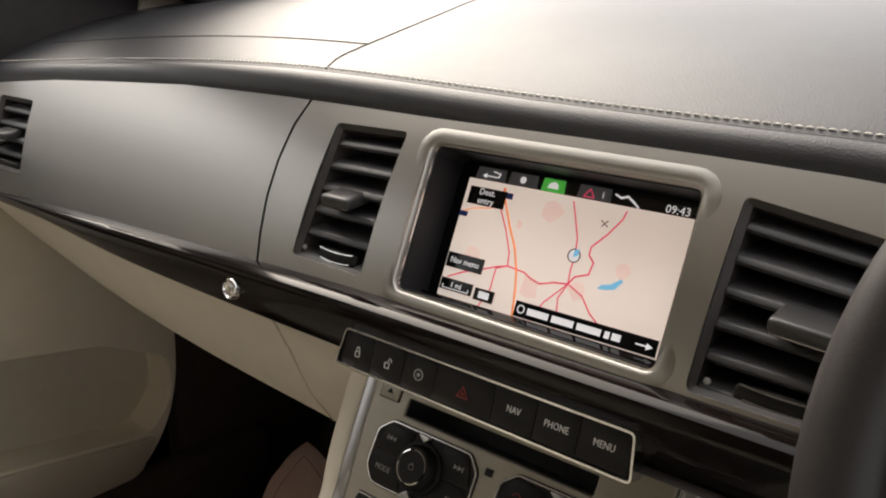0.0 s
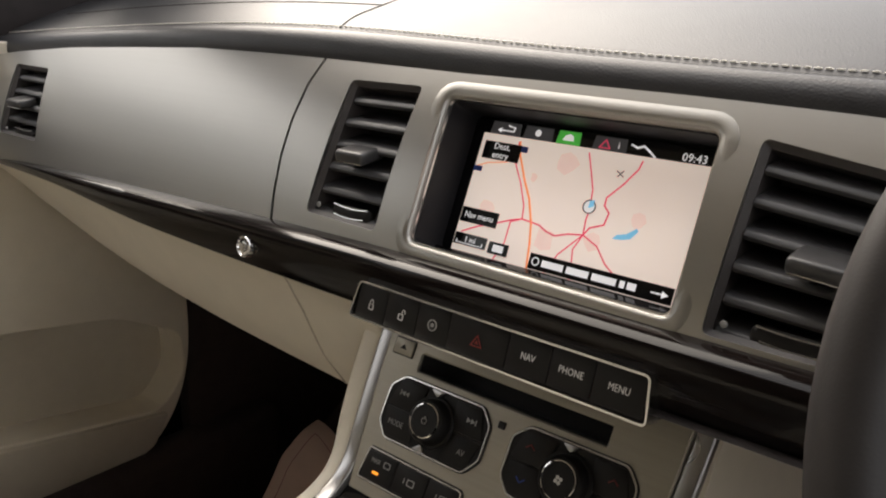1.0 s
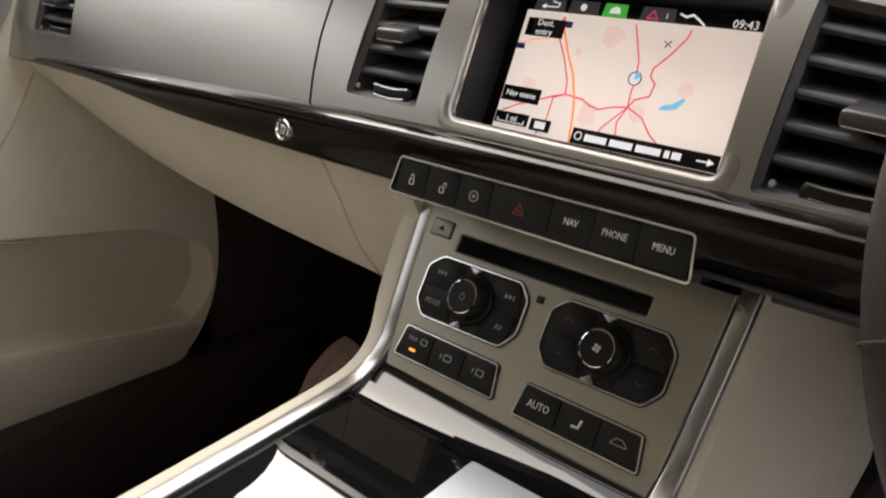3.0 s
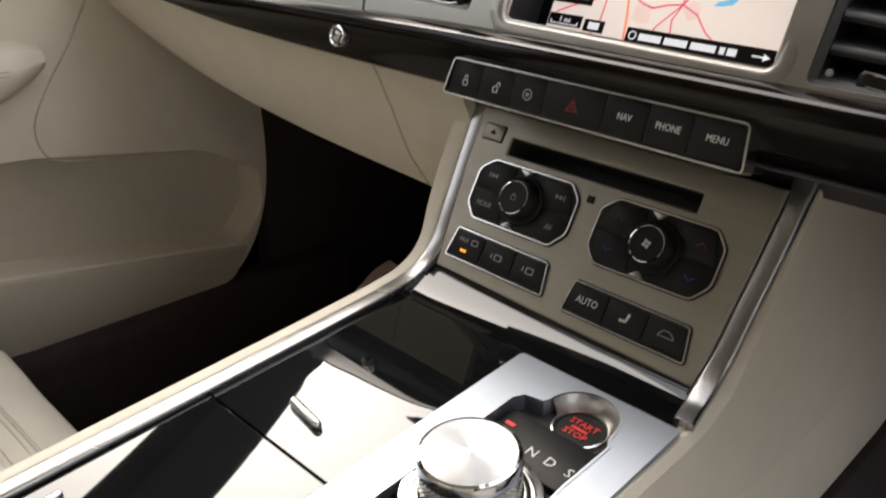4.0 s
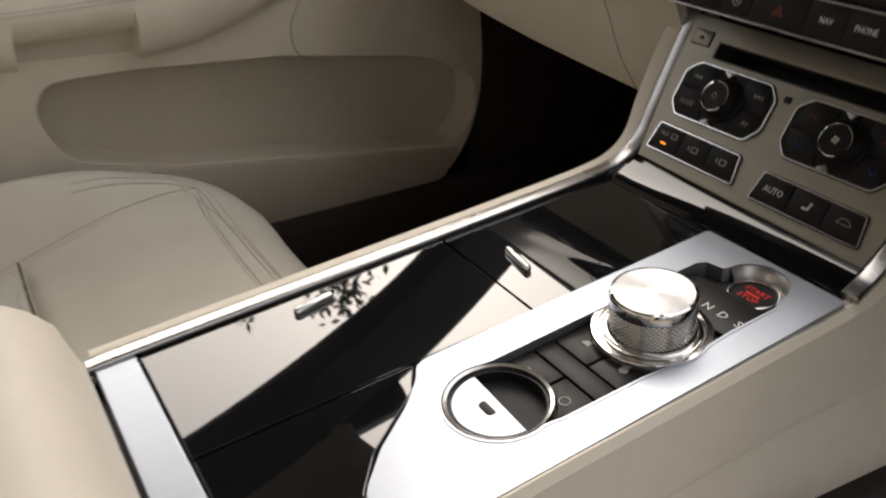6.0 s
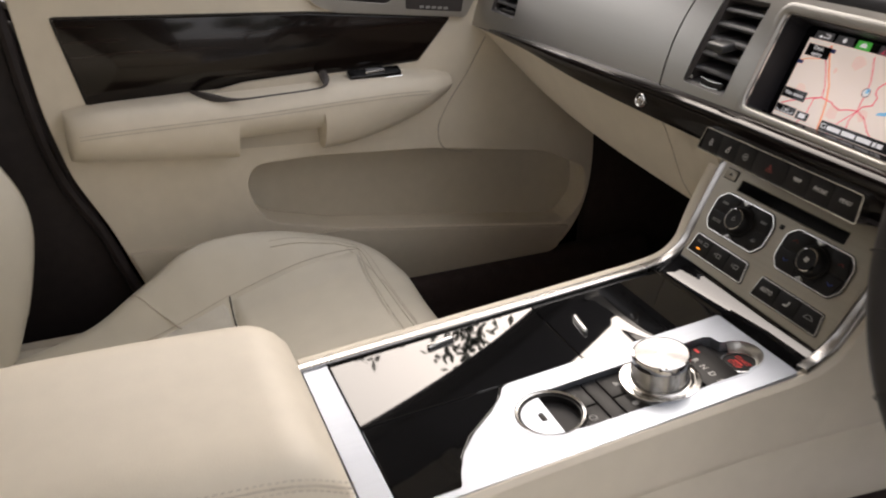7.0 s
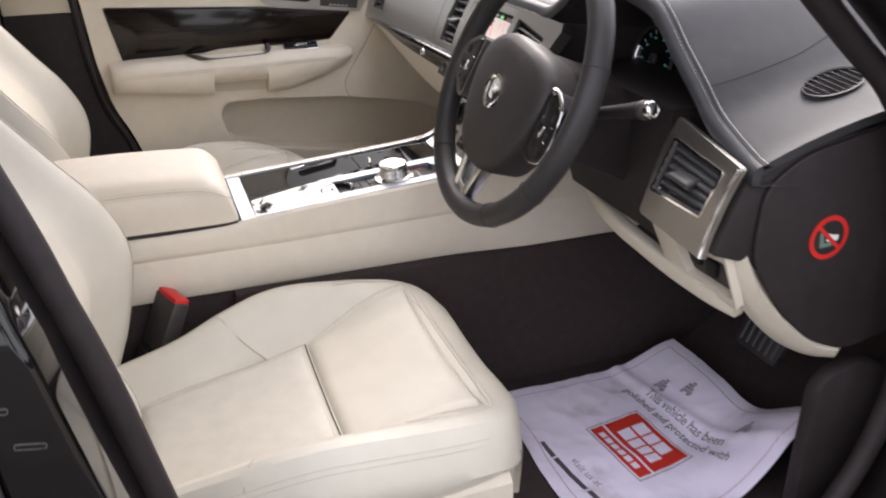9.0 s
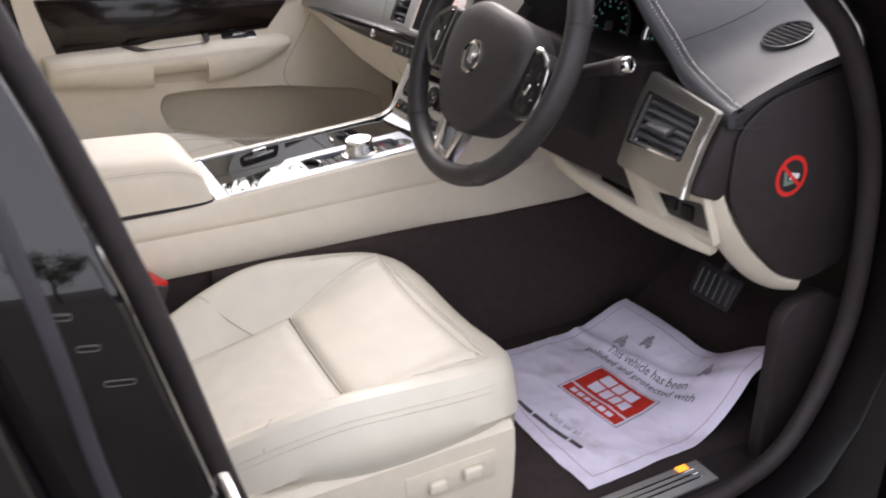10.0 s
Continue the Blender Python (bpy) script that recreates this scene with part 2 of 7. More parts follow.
def rounded(pts, r, n=4):
    """Corner points of a polygon, each rounded by r (a number or one for each)."""
    out, k = [], len(pts)
    for i, p in enumerate(pts):
        ri = r[i] if isinstance(r, (list, tuple)) else r
        p = Vector(p)
        a, b = Vector(pts[i - 1]) - p, Vector(pts[(i + 1) % k]) - p
        ri = min(ri, a.length * 0.48, b.length * 0.48)
        if ri <= 0:
            out.append(tuple(p))
            continue
        s, e = p + a.normalized() * ri, p + b.normalized() * ri
        for j in range(n + 1):
            t = j / n
            out.append(tuple(s * (1 - t) ** 2 + p * 2 * t * (1 - t) + e * t * t))
    return out


def rect(x0, y0, x1, y1, r=0.0, n=4):
    return rounded([(x0, y0), (x1, y0), (x1, y1), (x0, y1)], r, n)


def circle(cx, cy_, r, n=32):
    return [(cx + r * math.cos(2 * math.pi * i / n), cy_ + r * math.sin(2 * math.pi * i / n)) for i in range(n)]


def bevel_sharp(bm, w, seg=2, ang=40):
    if w <= 0:
        return
    bmesh.ops.recalc_face_normals(bm, faces=bm.faces)
    es = [e for e in bm.edges if len(e.link_faces) == 2 and e.calc_face_angle(0) > radians(ang)]
    bmesh.ops.bevel(bm, geom=es, offset=w, segments=seg, affect="EDGES", profile=0.5, clamp_overlap=True)


def prism(pts, z0, z1, m=None, bev=0.0, seg=2, bm=None):
    """A polygon of the local plane, from z0 to z1 along its normal."""
    out = bmesh.new() if bm is None else bm
    b = bmesh.new()
    lo = [b.verts.new((x, y, z0)) for x, y in pts]
    hi = [b.verts.new((x, y, z1)) for x, y in pts]
    b.faces.new(lo[::-1])
    b.faces.new(hi)
    k = len(pts)
    for i in range(k):
        b.faces.new((lo[i], lo[(i + 1) % k], hi[(i + 1) % k], hi[i]))
    bevel_sharp(b, bev, seg, 50)
    if m is not None:
        b.transform(m)
    merge(out, b)
    return out


def merge(bm, other):
    me = bpy.data.meshes.new("tmp")
    other.to_mesh(me)
    other.free()
    bm.from_mesh(me)
    bpy.data.meshes.remove(me)
    return bm


def ring(outer, inner, z0, z1, m=None, bm=None, drop=0.0):
    """A frame between two loops of equal count; the inner edge may lie deeper by drop."""
    out = bmesh.new() if bm is None else bm
    b = bmesh.new()
    k = len(outer)
    loops = [[b.verts.new((x, y, z)) for x, y in pts] for pts, z in ((outer, z0), (outer, z1), (inner, z1 - drop), (inner, z0 - drop))]
    for a in range(4):
        la, lb = loops[a], loops[(a + 1) % 4]
        for i in range(k):
            b.faces.new((la[i], la[(i + 1) % k], lb[(i + 1) % k], lb[i]))
    if m is not None:
        b.transform(m)
    merge(out, b)
    return out


def inset(pts, d):
    """The polygon (counter-clockwise) moved inwards by d."""
    k, out = len(pts), []
    for i in range(k):
        p, a, c = Vector(pts[i]), Vector(pts[i - 1]), Vector(pts[(i + 1) % k])
        d1, d2 = (p - a), (c - p)
        if d1.length < 1e-9:
            d1 = d2
        if d2.length < 1e-9:
            d2 = d1
        n1, n2 = Vector((-d1.y, d1.x)).normalized(), Vector((-d2.y, d2.x)).normalized()
        nn = n1 + n2
        nn = nn / max(0.4, nn.length_squared / 2)
        out.append(tuple(p + nn * d))
    return out


def plate(outer, holes, thick, m=None, bev=0.0015, cuts=()):
    """A plate with holes; its front lies in the local plane. cuts: heights at which it is split, so that it can be bowed."""
    b = bmesh.new()
    edges = []
    for loop in [outer] + holes:
        vs = [b.verts.new((x, y, 0)) for x, y in loop]
        edges += [b.edges.new((vs[i], vs[(i + 1) % len(vs)])) for i in range(len(vs))]
    bmesh.ops.triangle_fill(b, use_beauty=True, use_dissolve=False, edges=edges, normal=(0, 0, 1))
    for y in cuts:
        bmesh.ops.bisect_plane(b, geom=list(b.verts) + list(b.edges) + list(b.faces), plane_co=(0, y, 0), plane_no=(0, 1, 0))
    faces = list(b.faces)
    ext = bmesh.ops.extrude_face_region(b, geom=faces)
    for v in [g for g in ext["geom"] if isinstance(g, bmesh.types.BMVert)]:
        v.co.z -= thick
    bmesh.ops.recalc_face_normals(b, faces=b.faces)
    if bev:
        es = [e for e in b.edges if len(e.link_faces) == 2 and e.calc_face_angle(0) > radians(50) and all(abs(v.co.z) < 1e-7 for v in e.verts)]
        bmesh.ops.bevel(b, geom=es, offset=bev, segments=2, affect="EDGES", profile=0.5, clamp_overlap=True)
    if m is not None:
        b.transform(m)
    return b


def box(c, s, bev=0.0, seg=2, m=None, bm=None):
    out = bmesh.new() if bm is None else bm
    b = bmesh.new()
    bmesh.ops.create_cube(b, size=1.0)
    b.transform(Matrix.LocRotScale(Vector(c), None, Vector(s)))
    if bev:
        bmesh.ops.bevel(b, geom=list(b.edges), offset=bev, segments=seg, affect="EDGES", profile=0.5, clamp_overlap=True)
    if m is not None:
        b.transform(m)
    merge(out, b)
    return out


def lathe(profile, n=40, m=None, bm=None):
    out = bmesh.new() if bm is None else bm
    b = bmesh.new()
    rows = []
    for r, z in profile:
        rows.append([b.verts.new((r * math.cos(2 * math.pi * i / n), r * math.sin(2 * math.pi * i / n), z)) for i in range(n)] if r > 1e-6 else [b.verts.new((0, 0, z))])
    for a, c in zip(rows, rows[1:]):
        for i in range(n):
            j = (i + 1) % n
            if len(a) == 1 and len(c) == 1:
                continue
            if len(a) == 1:
                b.faces.new((a[0], c[i], c[j]))
            elif len(c) == 1:
                b.faces.new((a[i], a[j], c[0]))
            else:
                b.faces.new((a[i], a[j], c[j], c[i]))
    if m is not None:
        b.transform(m)
    merge(out, b)
    return out


def loft(rows, closed=False, caps=True, bm=None):
    """Skin over rows of points; closed: each row is a loop."""
    out = bmesh.new() if bm is None else bm
    b = bmesh.new()
    vs = [[b.verts.new(p) for p in r] for r in rows]
    k = len(rows[0])
    for a, c in zip(vs, vs[1:]):
        for i in range(k if closed else k - 1):
            j = (i + 1) % k
            b.faces.new((a[i], a[j], c[j], c[i]))
    if closed and caps:
        b.faces.new(vs[0][::-1])
        b.faces.new(vs[-1])
    merge(out, b)
    return out


def sheet(rows, thick):
    """An open skin with a back at thick (a vector), closed round its rim."""
    t = Vector(thick)
    b = bmesh.new()
    top = [[b.verts.new(p) for p in r] for r in rows]
    low = [[b.verts.new(Vector(p) + t) for p in r] for r in rows]
    n, k = len(rows), len(rows[0])
    for a in range(n - 1):
        for i in range(k - 1):
            b.faces.new((top[a][i], top[a][i + 1], top[a + 1][i + 1], top[a + 1][i]))
            b.faces.new((low[a][i], low[a + 1][i], low[a + 1][i + 1], low[a][i + 1]))
    for a in range(n - 1):
        for i in (0, k - 1):
            b.faces.new((top[a][i], top[a + 1][i], low[a + 1][i], low[a][i]))
    for i in range(k - 1):
        for a in (0, n - 1):
            b.faces.new((top[a][i], top[a][i + 1], low[a][i + 1], low[a][i]))
    return b


def smooth_path(pts, n=8):
    """A Catmull-Rom curve through the points."""
    out, p = [], [Vector(q) for q in pts]
    p = [p[0] * 2 - p[1]] + p + [p[-1] * 2 - p[-2]]
    for i in range(1, len(p) - 2):
        for j in range(n):
            t = j / n
            out.append(0.5 * (2 * p[i] + (p[i + 1] - p[i - 1]) * t + (2 * p[i - 1] - 5 * p[i] + 4 * p[i + 1] - p[i + 2]) * t * t
                              + (3 * p[i] - 3 * p[i + 1] + p[i + 2] - p[i - 1]) * t ** 3))
    out.append(p[-2])
    return out


def sweep(path, section, up=(0, 0, 1), closed_path=False, bm=None, scales=None):
    """The section (side, up) swept along a path."""
    rows, k = [], len(path)
    for i, p in enumerate(path):
        p = Vector(p)
        if closed_path:
            d = Vector(path[(i + 1) % k]) - Vector(path[i - 1])
        else:
            d = Vector(path[min(i + 1, k - 1)]) - Vector(path[max(i - 1, 0)])
        d.normalize()
        s = d.cross(Vector(up)).normalized()
        u = s.cross(d)
        sc = 1 if scales is None else scales[i]
        rows.append([p + s * a * sc + u * c * sc for a, c in section])
    if closed_path:
        rows.append(rows[0])
    return loft(rows, closed=True, caps=not closed_path, bm=bm)


def tube(path, r, n=10, up=(0, 0, 1), closed_path=False, bm=None, scales=None):
    return sweep(path, circle(0, 0, r, n), up, closed_path, bm, scales)


def table(xs, ys):
    """Smooth interpolation through a few knots."""
    def f(x):
        if x <= xs[0]:
            return ys[0]
        for i in range(len(xs) - 1):
            if x <= xs[i + 1]:
                t = (x - xs[i]) / (xs[i + 1] - xs[i])
                m0 = (ys[i + 1] - ys[max(i - 1, 0)]) / (xs[i + 1] - xs[max(i - 1, 0)])
                m1 = (ys[min(i + 2, len(xs) - 1)] - ys[i]) / (xs[min(i + 2, len(xs) - 1)] - xs[i])
                h = xs[i + 1] - xs[i]
                return ((2 * t ** 3 - 3 * t * t + 1) * ys[i] + (t ** 3 - 2 * t * t + t) * h * m0
                        + (-2 * t ** 3 + 3 * t * t) * ys[i + 1] + (t ** 3 - t * t) * h * m1)
        return ys[-1]
    return f


def words(text, size, m, mat, parent, name="lettering", align="CENTER", squeeze=1.0):
    cu = bpy.data.curves.new(name, "FONT")
    cu.body, cu.size, cu.align_x, cu.align_y, cu.extrude = text, size, align, "CENTER", 0.0001
    cu.resolution_u = 2
    tmp = bpy.data.objects.new("tmp", cu)
    scene.collection.objects.link(tmp)
    me = bpy.data.meshes.new_from_object(tmp.evaluated_get(bpy.context.evaluated_depsgraph_get()))
    bpy.data.objects.remove(tmp)
    bpy.data.curves.remove(cu)
    me.transform(m @ Matrix.Diagonal((squeeze, 1, 1, 1)))
    me.materials.clear()
    me.materials.append(mat)
    ob = new(name, me)
    ob.parent = parent
    return ob


def at(m, x, y, z=0.0, rot=0.0):
    return m @ pose(x, y, z, 0, 0, rot)


def stitches(path, normal, mat, parent, pitch=0.0062, length=0.0042, r=0.0006, name="stitching", shift=(0, 0, 0)):
    """A row of thread stitches along a path, joined into one mesh."""
    b = bmesh.new()
    pts = [Vector(p) + Vector(shift) for p in path]
    acc, nxt = 0.0, 0.0
    for a, c in zip(pts, pts[1:]):
        seg = (c - a).length
        while nxt < acc + seg and seg > 0:
            p = a + (c - a) * ((nxt - acc) / seg)
            d = (c - a).normalized()
            nrm = Vector(normal)
            s = d.cross(nrm).normalized()
            up = s.cross(d).normalized()
            e0, e1 = p - d * length / 2, p + d * length / 2
            ring_pts = [(s * math.cos(k * 1.0472) + up * math.sin(k * 1.0472)) * r for k in range(6)]
            va = [b.verts.new(e0 + q * 0.5) for q in ring_pts]
            vm = [b.verts.new(p + q + up * r * 0.5) for q in ring_pts]
            vb = [b.verts.new(e1 + q * 0.5) for q in ring_pts]
            for k in range(6):
                j = (k + 1) % 6
                b.faces.new((va[k], va[j], vm[j], vm[k]))
                b.faces.new((vm[k], vm[j], vb[j], vb[k]))
            nxt += pitch
        acc += seg
    return tagged(part(name, b, mat, parent), kind="stuff")

# ---------------------------------------------------------------- setting: ground, car shell
ground = part("ground", box((0, 0, -0.05), (3000, 3000, 0.1)), ASPHALT)
tagged(ground, "weathered grey asphalt ground round the parked car", "ground", kind="structure")

floor = part("floor", box((0, 0.0, 0.27), (1.42, 2.7, 0.05), 0.01), CARPET)
tagged(floor, "black carpeted car floor", "floor", kind="structure")
b = loft([[(x, 0.78 + 0.0 * x, 0.29), (x, 0.98, 0.42), (x, 1.08, 0.62), (x, 1.075, 1.04), (x, 1.068, 1.082), (x, 1.16, 1.06), (x, 1.16, 0.28)] for x in (-0.72, 0.72)], closed=True)
tagged(part("wall_front", b, CARPET), "black carpeted bulkhead under the dashboard", "bulkhead", kind="structure")
b = box((0, -1.32, 0.65), (1.46, 0.06, 0.74), 0.01)
tagged(part("wall_rear", b, CARPET), "dark rear bulkhead behind the cabin", "bulkhead", kind="structure")

roof_x = [(-0.60, 1.33), (-0.56, 1.375), (-0.3, 1.405), (0, 1.41), (0.3, 1.405), (0.56, 1.375), (0.60, 1.33)]
rows = []
for y, dz in ((0.20, -0.015), (0.1, 0.0), (-0.4, 0.01), (-0.9, -0.01), (-1.2, -0.05)):
    rows.append([(x, y, z + dz) for x, z in roof_x])
tagged(part("ceiling", sheet(rows, (0, 0, 0.012)), HEADLINER), "cream cloth headliner of the car", "headliner", kind="structure")
rows = [[(x * 1.08, y, z + 0.03) for x, y, z in r] for r in rows]
tagged(part("roof", sheet(rows, (0, 0, 0.01)), PAINT), "black painted car roof", "car roof", kind="structure")


def shell_side(s):
    # pillars: inner trim and outer skin
    for nm, pts, w in (("a_pillar", [(0.735, 1.02, 0.98), (0.69, 0.72, 1.16), (0.62, 0.30, 1.335)], 0.045),
                       ("b_pillar", [(0.75, -0.40, 0.93), (0.69, -0.44, 1.15), (0.615, -0.46, 1.335)], 0.05),
                       ("c_pillar", [(0.72, -1.30, 0.95), (0.64, -1.22, 1.17), (0.57, -1.08, 1.335)], 0.09)):
        if nm == "b_pillar" and s > 0:
            continue
        if nm == "a_pillar" and s < 0:
            pts, w = [(0.735, 1.02, 0.99), (0.705, 0.74, 1.105), (0.655, 0.44, 1.215), (0.625, 0.24, 1.262), (0.605, 0.0, 1.298), (0.595, -0.25, 1.312)], 0.135
        p = smooth_path([(x * s, y, z) for x, y, z in pts], 6)
        trim = {"a_pillar": SOFT_BLACK, "b_pillar": CREAM_PLASTIC, "c_pillar": HEADLINER}[nm]
        sec = rounded([(-w / 2, -0.02), (w / 2, -0.02), (w / 2, 0.02), (-w / 2, 0.02)], 0.012, 3)
        ob = part(nm, sweep(p, sec, up=(s, 0, 0)), trim)
        tagged(ob, "dark trimmed windscreen pillar of the car" if nm == "a_pillar" else "cream trimmed window pillar of the car", "pillar", kind="structure")
        p2 = [q + Vector((0.035 * s, 0.012, 0.012)) for q in p]
        tagged(part("pillar_skin", sweep(p2, sec, up=(s, 0, 0)), PAINT), "black painted outer window pillar", "pillar", kind="structure")


shell_side(-1)
shell_side(1)
for s_ in (-1,):
    m_ = Matrix(((0, 0, 1, -0.742), (1, 0, 0, 0), (0, 1, 0, 0), (0, 0, 0, 1)))
    b = prism(rounded([(0.60, 0.98), (1.12, 0.98), (1.12, 1.10), (0.80, 1.22), (0.66, 1.20)], 0.01), -0.03, 0.0, m_, 0.004)
    tagged(part("a_pillar_base", b, CREAM_PLASTIC), "cream trim at the foot of the window pillar", "pillar", kind="structure")
    b = prism(rounded([(0.30, 0.985), (0.597, 0.985), (0.655, 1.20), (0.60, 1.20), (0.42, 1.06)], 0.01), -0.04, 0.004, m_, 0.004)
    tagged(part("mirror_corner", b, SOFT_BLACK), "black mirror corner of the passenger door", "door corner", kind="structure")
# rear passenger window and rear screen close the cabin
rows = []
for z, xo in ((0.95, -0.80), (1.1, -0.75), (1.25, -0.68), (1.345, -0.61)):
    rows.append([(xo, -0.46, z), (xo, -1.22, z), (xo + 0.004, -1.22, z), (xo + 0.004, -0.46, z)])
tagged(part("window_1", loft(rows, closed=True), SCREEN_DARK), "dark tinted rear passenger window", "car window", kind="structure")
rows = []
for z, yo in ((1.0, -1.35), (1.15, -1.28), (1.36, -1.16)):
    rows.append([(-0.62, yo, z), (0.62, yo, z), (0.62, yo + 0.005, z), (-0.62, yo + 0.005, z)])
tagged(part("window_2", loft(rows, closed=True), SCREEN_DARK), "dark tinted rear screen of the car", "car window", kind="structure")
# header over the windscreen
p = smooth_path([(-0.585, 0.17, 1.325), (-0.3, 0.25, 1.38), (0, 0.275, 1.392), (0.3, 0.25, 1.38), (0.60, 0.20, 1.335)], 6)
tagged(part("windscreen_header", tube(p, 0.022, 8, up=(0, 0, 1)), HEADLINER), "cream header rail above the windscreen", "header rail", kind="structure")
for s in (-1, 1):
    p = smooth_path([(0.61 * s, 0.30, 1.335), (0.635 * s, -0.2, 1.355), (0.62 * s, -0.8, 1.345), (0.57 * s, -1.1, 1.32)], 6)
    tagged(part("roof_rail", tube(p, 0.03, 8), PAINT), "black roof rail above the side windows", "roof rail", kind="structure")
# body side below the windows
b = loft([[(-0.80, y, z) for y in (-1.4, 1.3)] + [(-0.93, y, z) for y in (1.3, -1.4)] for z in (0.22, 0.94)], closed=True)
tagged(part("body_side", b, PAINT), "black painted car body side", "car body", kind="structure")

# ---------------------------------------------------------------- dashboard
dash = empty("dashboard", "two-tone car dashboard, charcoal leather top over satin aluminium fascia", "dashboard")
seam_z = table([-0.76, -0.51, -0.337, -0.2, 0.0, 0.15, 0.2, 0.255, 0.302, 0.38, 0.45, 0.50, 0.55, 0.59, 0.62, 0.66, 0.70],
               [0.994, 1.013, 1.023, 1.026, 1.022, 1.021, 1.024, 1.052, 1.078, 1.09, 1.083, 1.066, 1.02, 0.985, 0.958, 0.937, 0.92])
seam_y = table([-0.76, -0.45, -0.2, 0.15, 0.25, 0.38, 0.5, 0.6, 0.7], [0.428, 0.433, 0.434, 0.434, 0.43, 0.425, 0.43, 0.437, 0.44])
top_h = table([-0.76, -0.5, 0.0, 0.3, 0.5, 0.62, 0.72], [1.088, 1.094, 1.098, 1.12, 1.1, 1.03, 1.0])


def pad_top(x, y):
    return seam_z(x) + (top_h(x) - seam_z(x)) * (1 - math.exp(-max(0.0, y - seam_y(x)) / 0.2))


xs = [-0.74 + 1.445 * i / 130 for i in range(131)]
rows = []
for x in xs:
    ys, zs = seam_y(x), seam_z(x)
    r = [(x, ys + 0.05, zs - 0.030), (x, ys - 0.0105, zs - 0.0235), (x, ys - 0.0130, zs - 0.018), (x, ys - 0.0125, zs - 0.010), (x, ys - 0.0095, zs - 0.0045), (x, ys - 0.005, zs - 0.0012), (x, ys - 0.0006, zs - 0.0004), (x, ys, zs - 0.0028)]
    rows.append(r)
part("pad_roll", sheet(rows, (0, 0.012, -0.002)), CHARCOAL, dash, "dark charcoal leather roll along the pad's edge")
rows = []
for x in xs:
    ys = seam_y(x)
    r = [(x, ys + 0.0005, seam_z(x) - 0.0028), (x, ys + 0.0012, seam_z(x) - 0.0004)]
    for k in range(1, 26):
        y = ys + 0.0012 + (1.06 - ys) * (k / 25) ** 1.6
        z = pad_top(x, y) - (0.03 * max(0, (y - 0.98) / 0.08) ** 2)
        r.append((x, y, z))
    rows.append(r)
part("pad_top", sheet(rows, (0, 0, -0.012)), CHARCOAL, dash, "smooth charcoal leather dashboard top")
for dy, dz in ((0.0044, 0.0008), (-0.0042, -0.0012)):
    path = [(x, seam_y(x) + dy, (pad_top(x, seam_y(x) + dy) if dy > 0 else seam_z(x) - 0.0022) + 0.0004) for x in xs]
    stitches(path, (0, -0.3, 1), THREAD, dash, pitch=0.0052, length=0.0041, r=0.00055)


def pad_seam(pts, name="seam"):
    path = [Vector((x, y, pad_top(x, y) + 0.0002)) for x, y, *_ in smooth_path([(x, y, 0) for x, y in pts], 8)]
    part(name, tube(path, 0.0005, 6), SEAM, dash)


pad_seam([(-0.205, 0.437), (-0.213, 0.46), (-0.2125, 0.49), (-0.214, 0.523), (-0.221, 0.567), (-0.24, 0.629), (-0.307, 0.797), (-0.36, 0.95)])
pad_seam([(-0.69, 0.478), (-0.57, 0.487), (-0.478, 0.492), (-0.394, 0.4945), (-0.315, 0.4935), (-0.2125, 0.489)])
pad_seam([(0.594, 0.443), (0.597, 0.494), (0.595, 0.55), (0.587, 0.596), (0.56, 0.68), (0.47, 0.84)])

# fascia: glovebox door and centre panel
BOW = [-0.02 + 0.0085 * k + 0.0003 for k in range(18)]
gap = [(-0.203, 1.0095), (-0.2105, 0.99), (-0.214, 0.965), (-0.2145, 0.94), (-0.2125, 0.915), (-0.210, 0.896)]
g_right = [(x - 0.0012, fz(z)) for x, z in gap]
g_left = [(x + 0.0012, fz(z)) for x, z in gap]
V0 = rounded([(-0.655, fz(0.905)), (-0.575, fz(0.905)), (-0.586, fz(0.972)), (-0.655, fz(0.972))], 0.004, 3)
V1 = rounded([(-0.176, fz(0.9085)), (-0.110, fz(0.9075)), (-0.105, fz(0.997)), (-0.169, fz(0.996))], 0.004, 3)
V2 = rounded([(0.111, fz(0.902)), (0.190, fz(0.902)), (0.224, fz(0.978)), (0.1155, fz(0.992))], 0.004, 3)
SCR = rounded([(-0.083, fz(0.906)), (0.095, fz(0.904)), (0.0955, fz(0.994)), (-0.083, fz(0.9945))], 0.008, 5)
outer = [(-0.718, fz(0.876)), (-0.58, fz(0.881)), (-0.44, fz(0.887)), (-0.3, fz(0.892))] + g_right[::-1] + \
        [(-0.33, fz(1.008)), (-0.45, fz(1.001)), (-0.56, fz(0.994)), (-0.66, fz(0.984)), (-0.718, fz(0.976))]
glovebox = part("glovebox_door", plate(outer, [V0], 0.02, MF, 0.0009, BOW), ALU, dash, "satin aluminium glovebox door", 15)
outer = g_left + [(-0.1, fz(0.893)), (0.0, fz(0.893)), (0.215, fz(0.893)), (0.240, fz(0.935)), (0.251, fz(0.958)), (0.264, fz(0.994)), (0.256, fz(1.0055)), (0.1, fz(1.008)), (-0.05, fz(1.0095))]
fascia = part("fascia_panel", plate(outer, [V1, SCR, V2], 0.02, MF, 0.0009, BOW), ALU, dash, "satin aluminium centre fascia panel", 15)


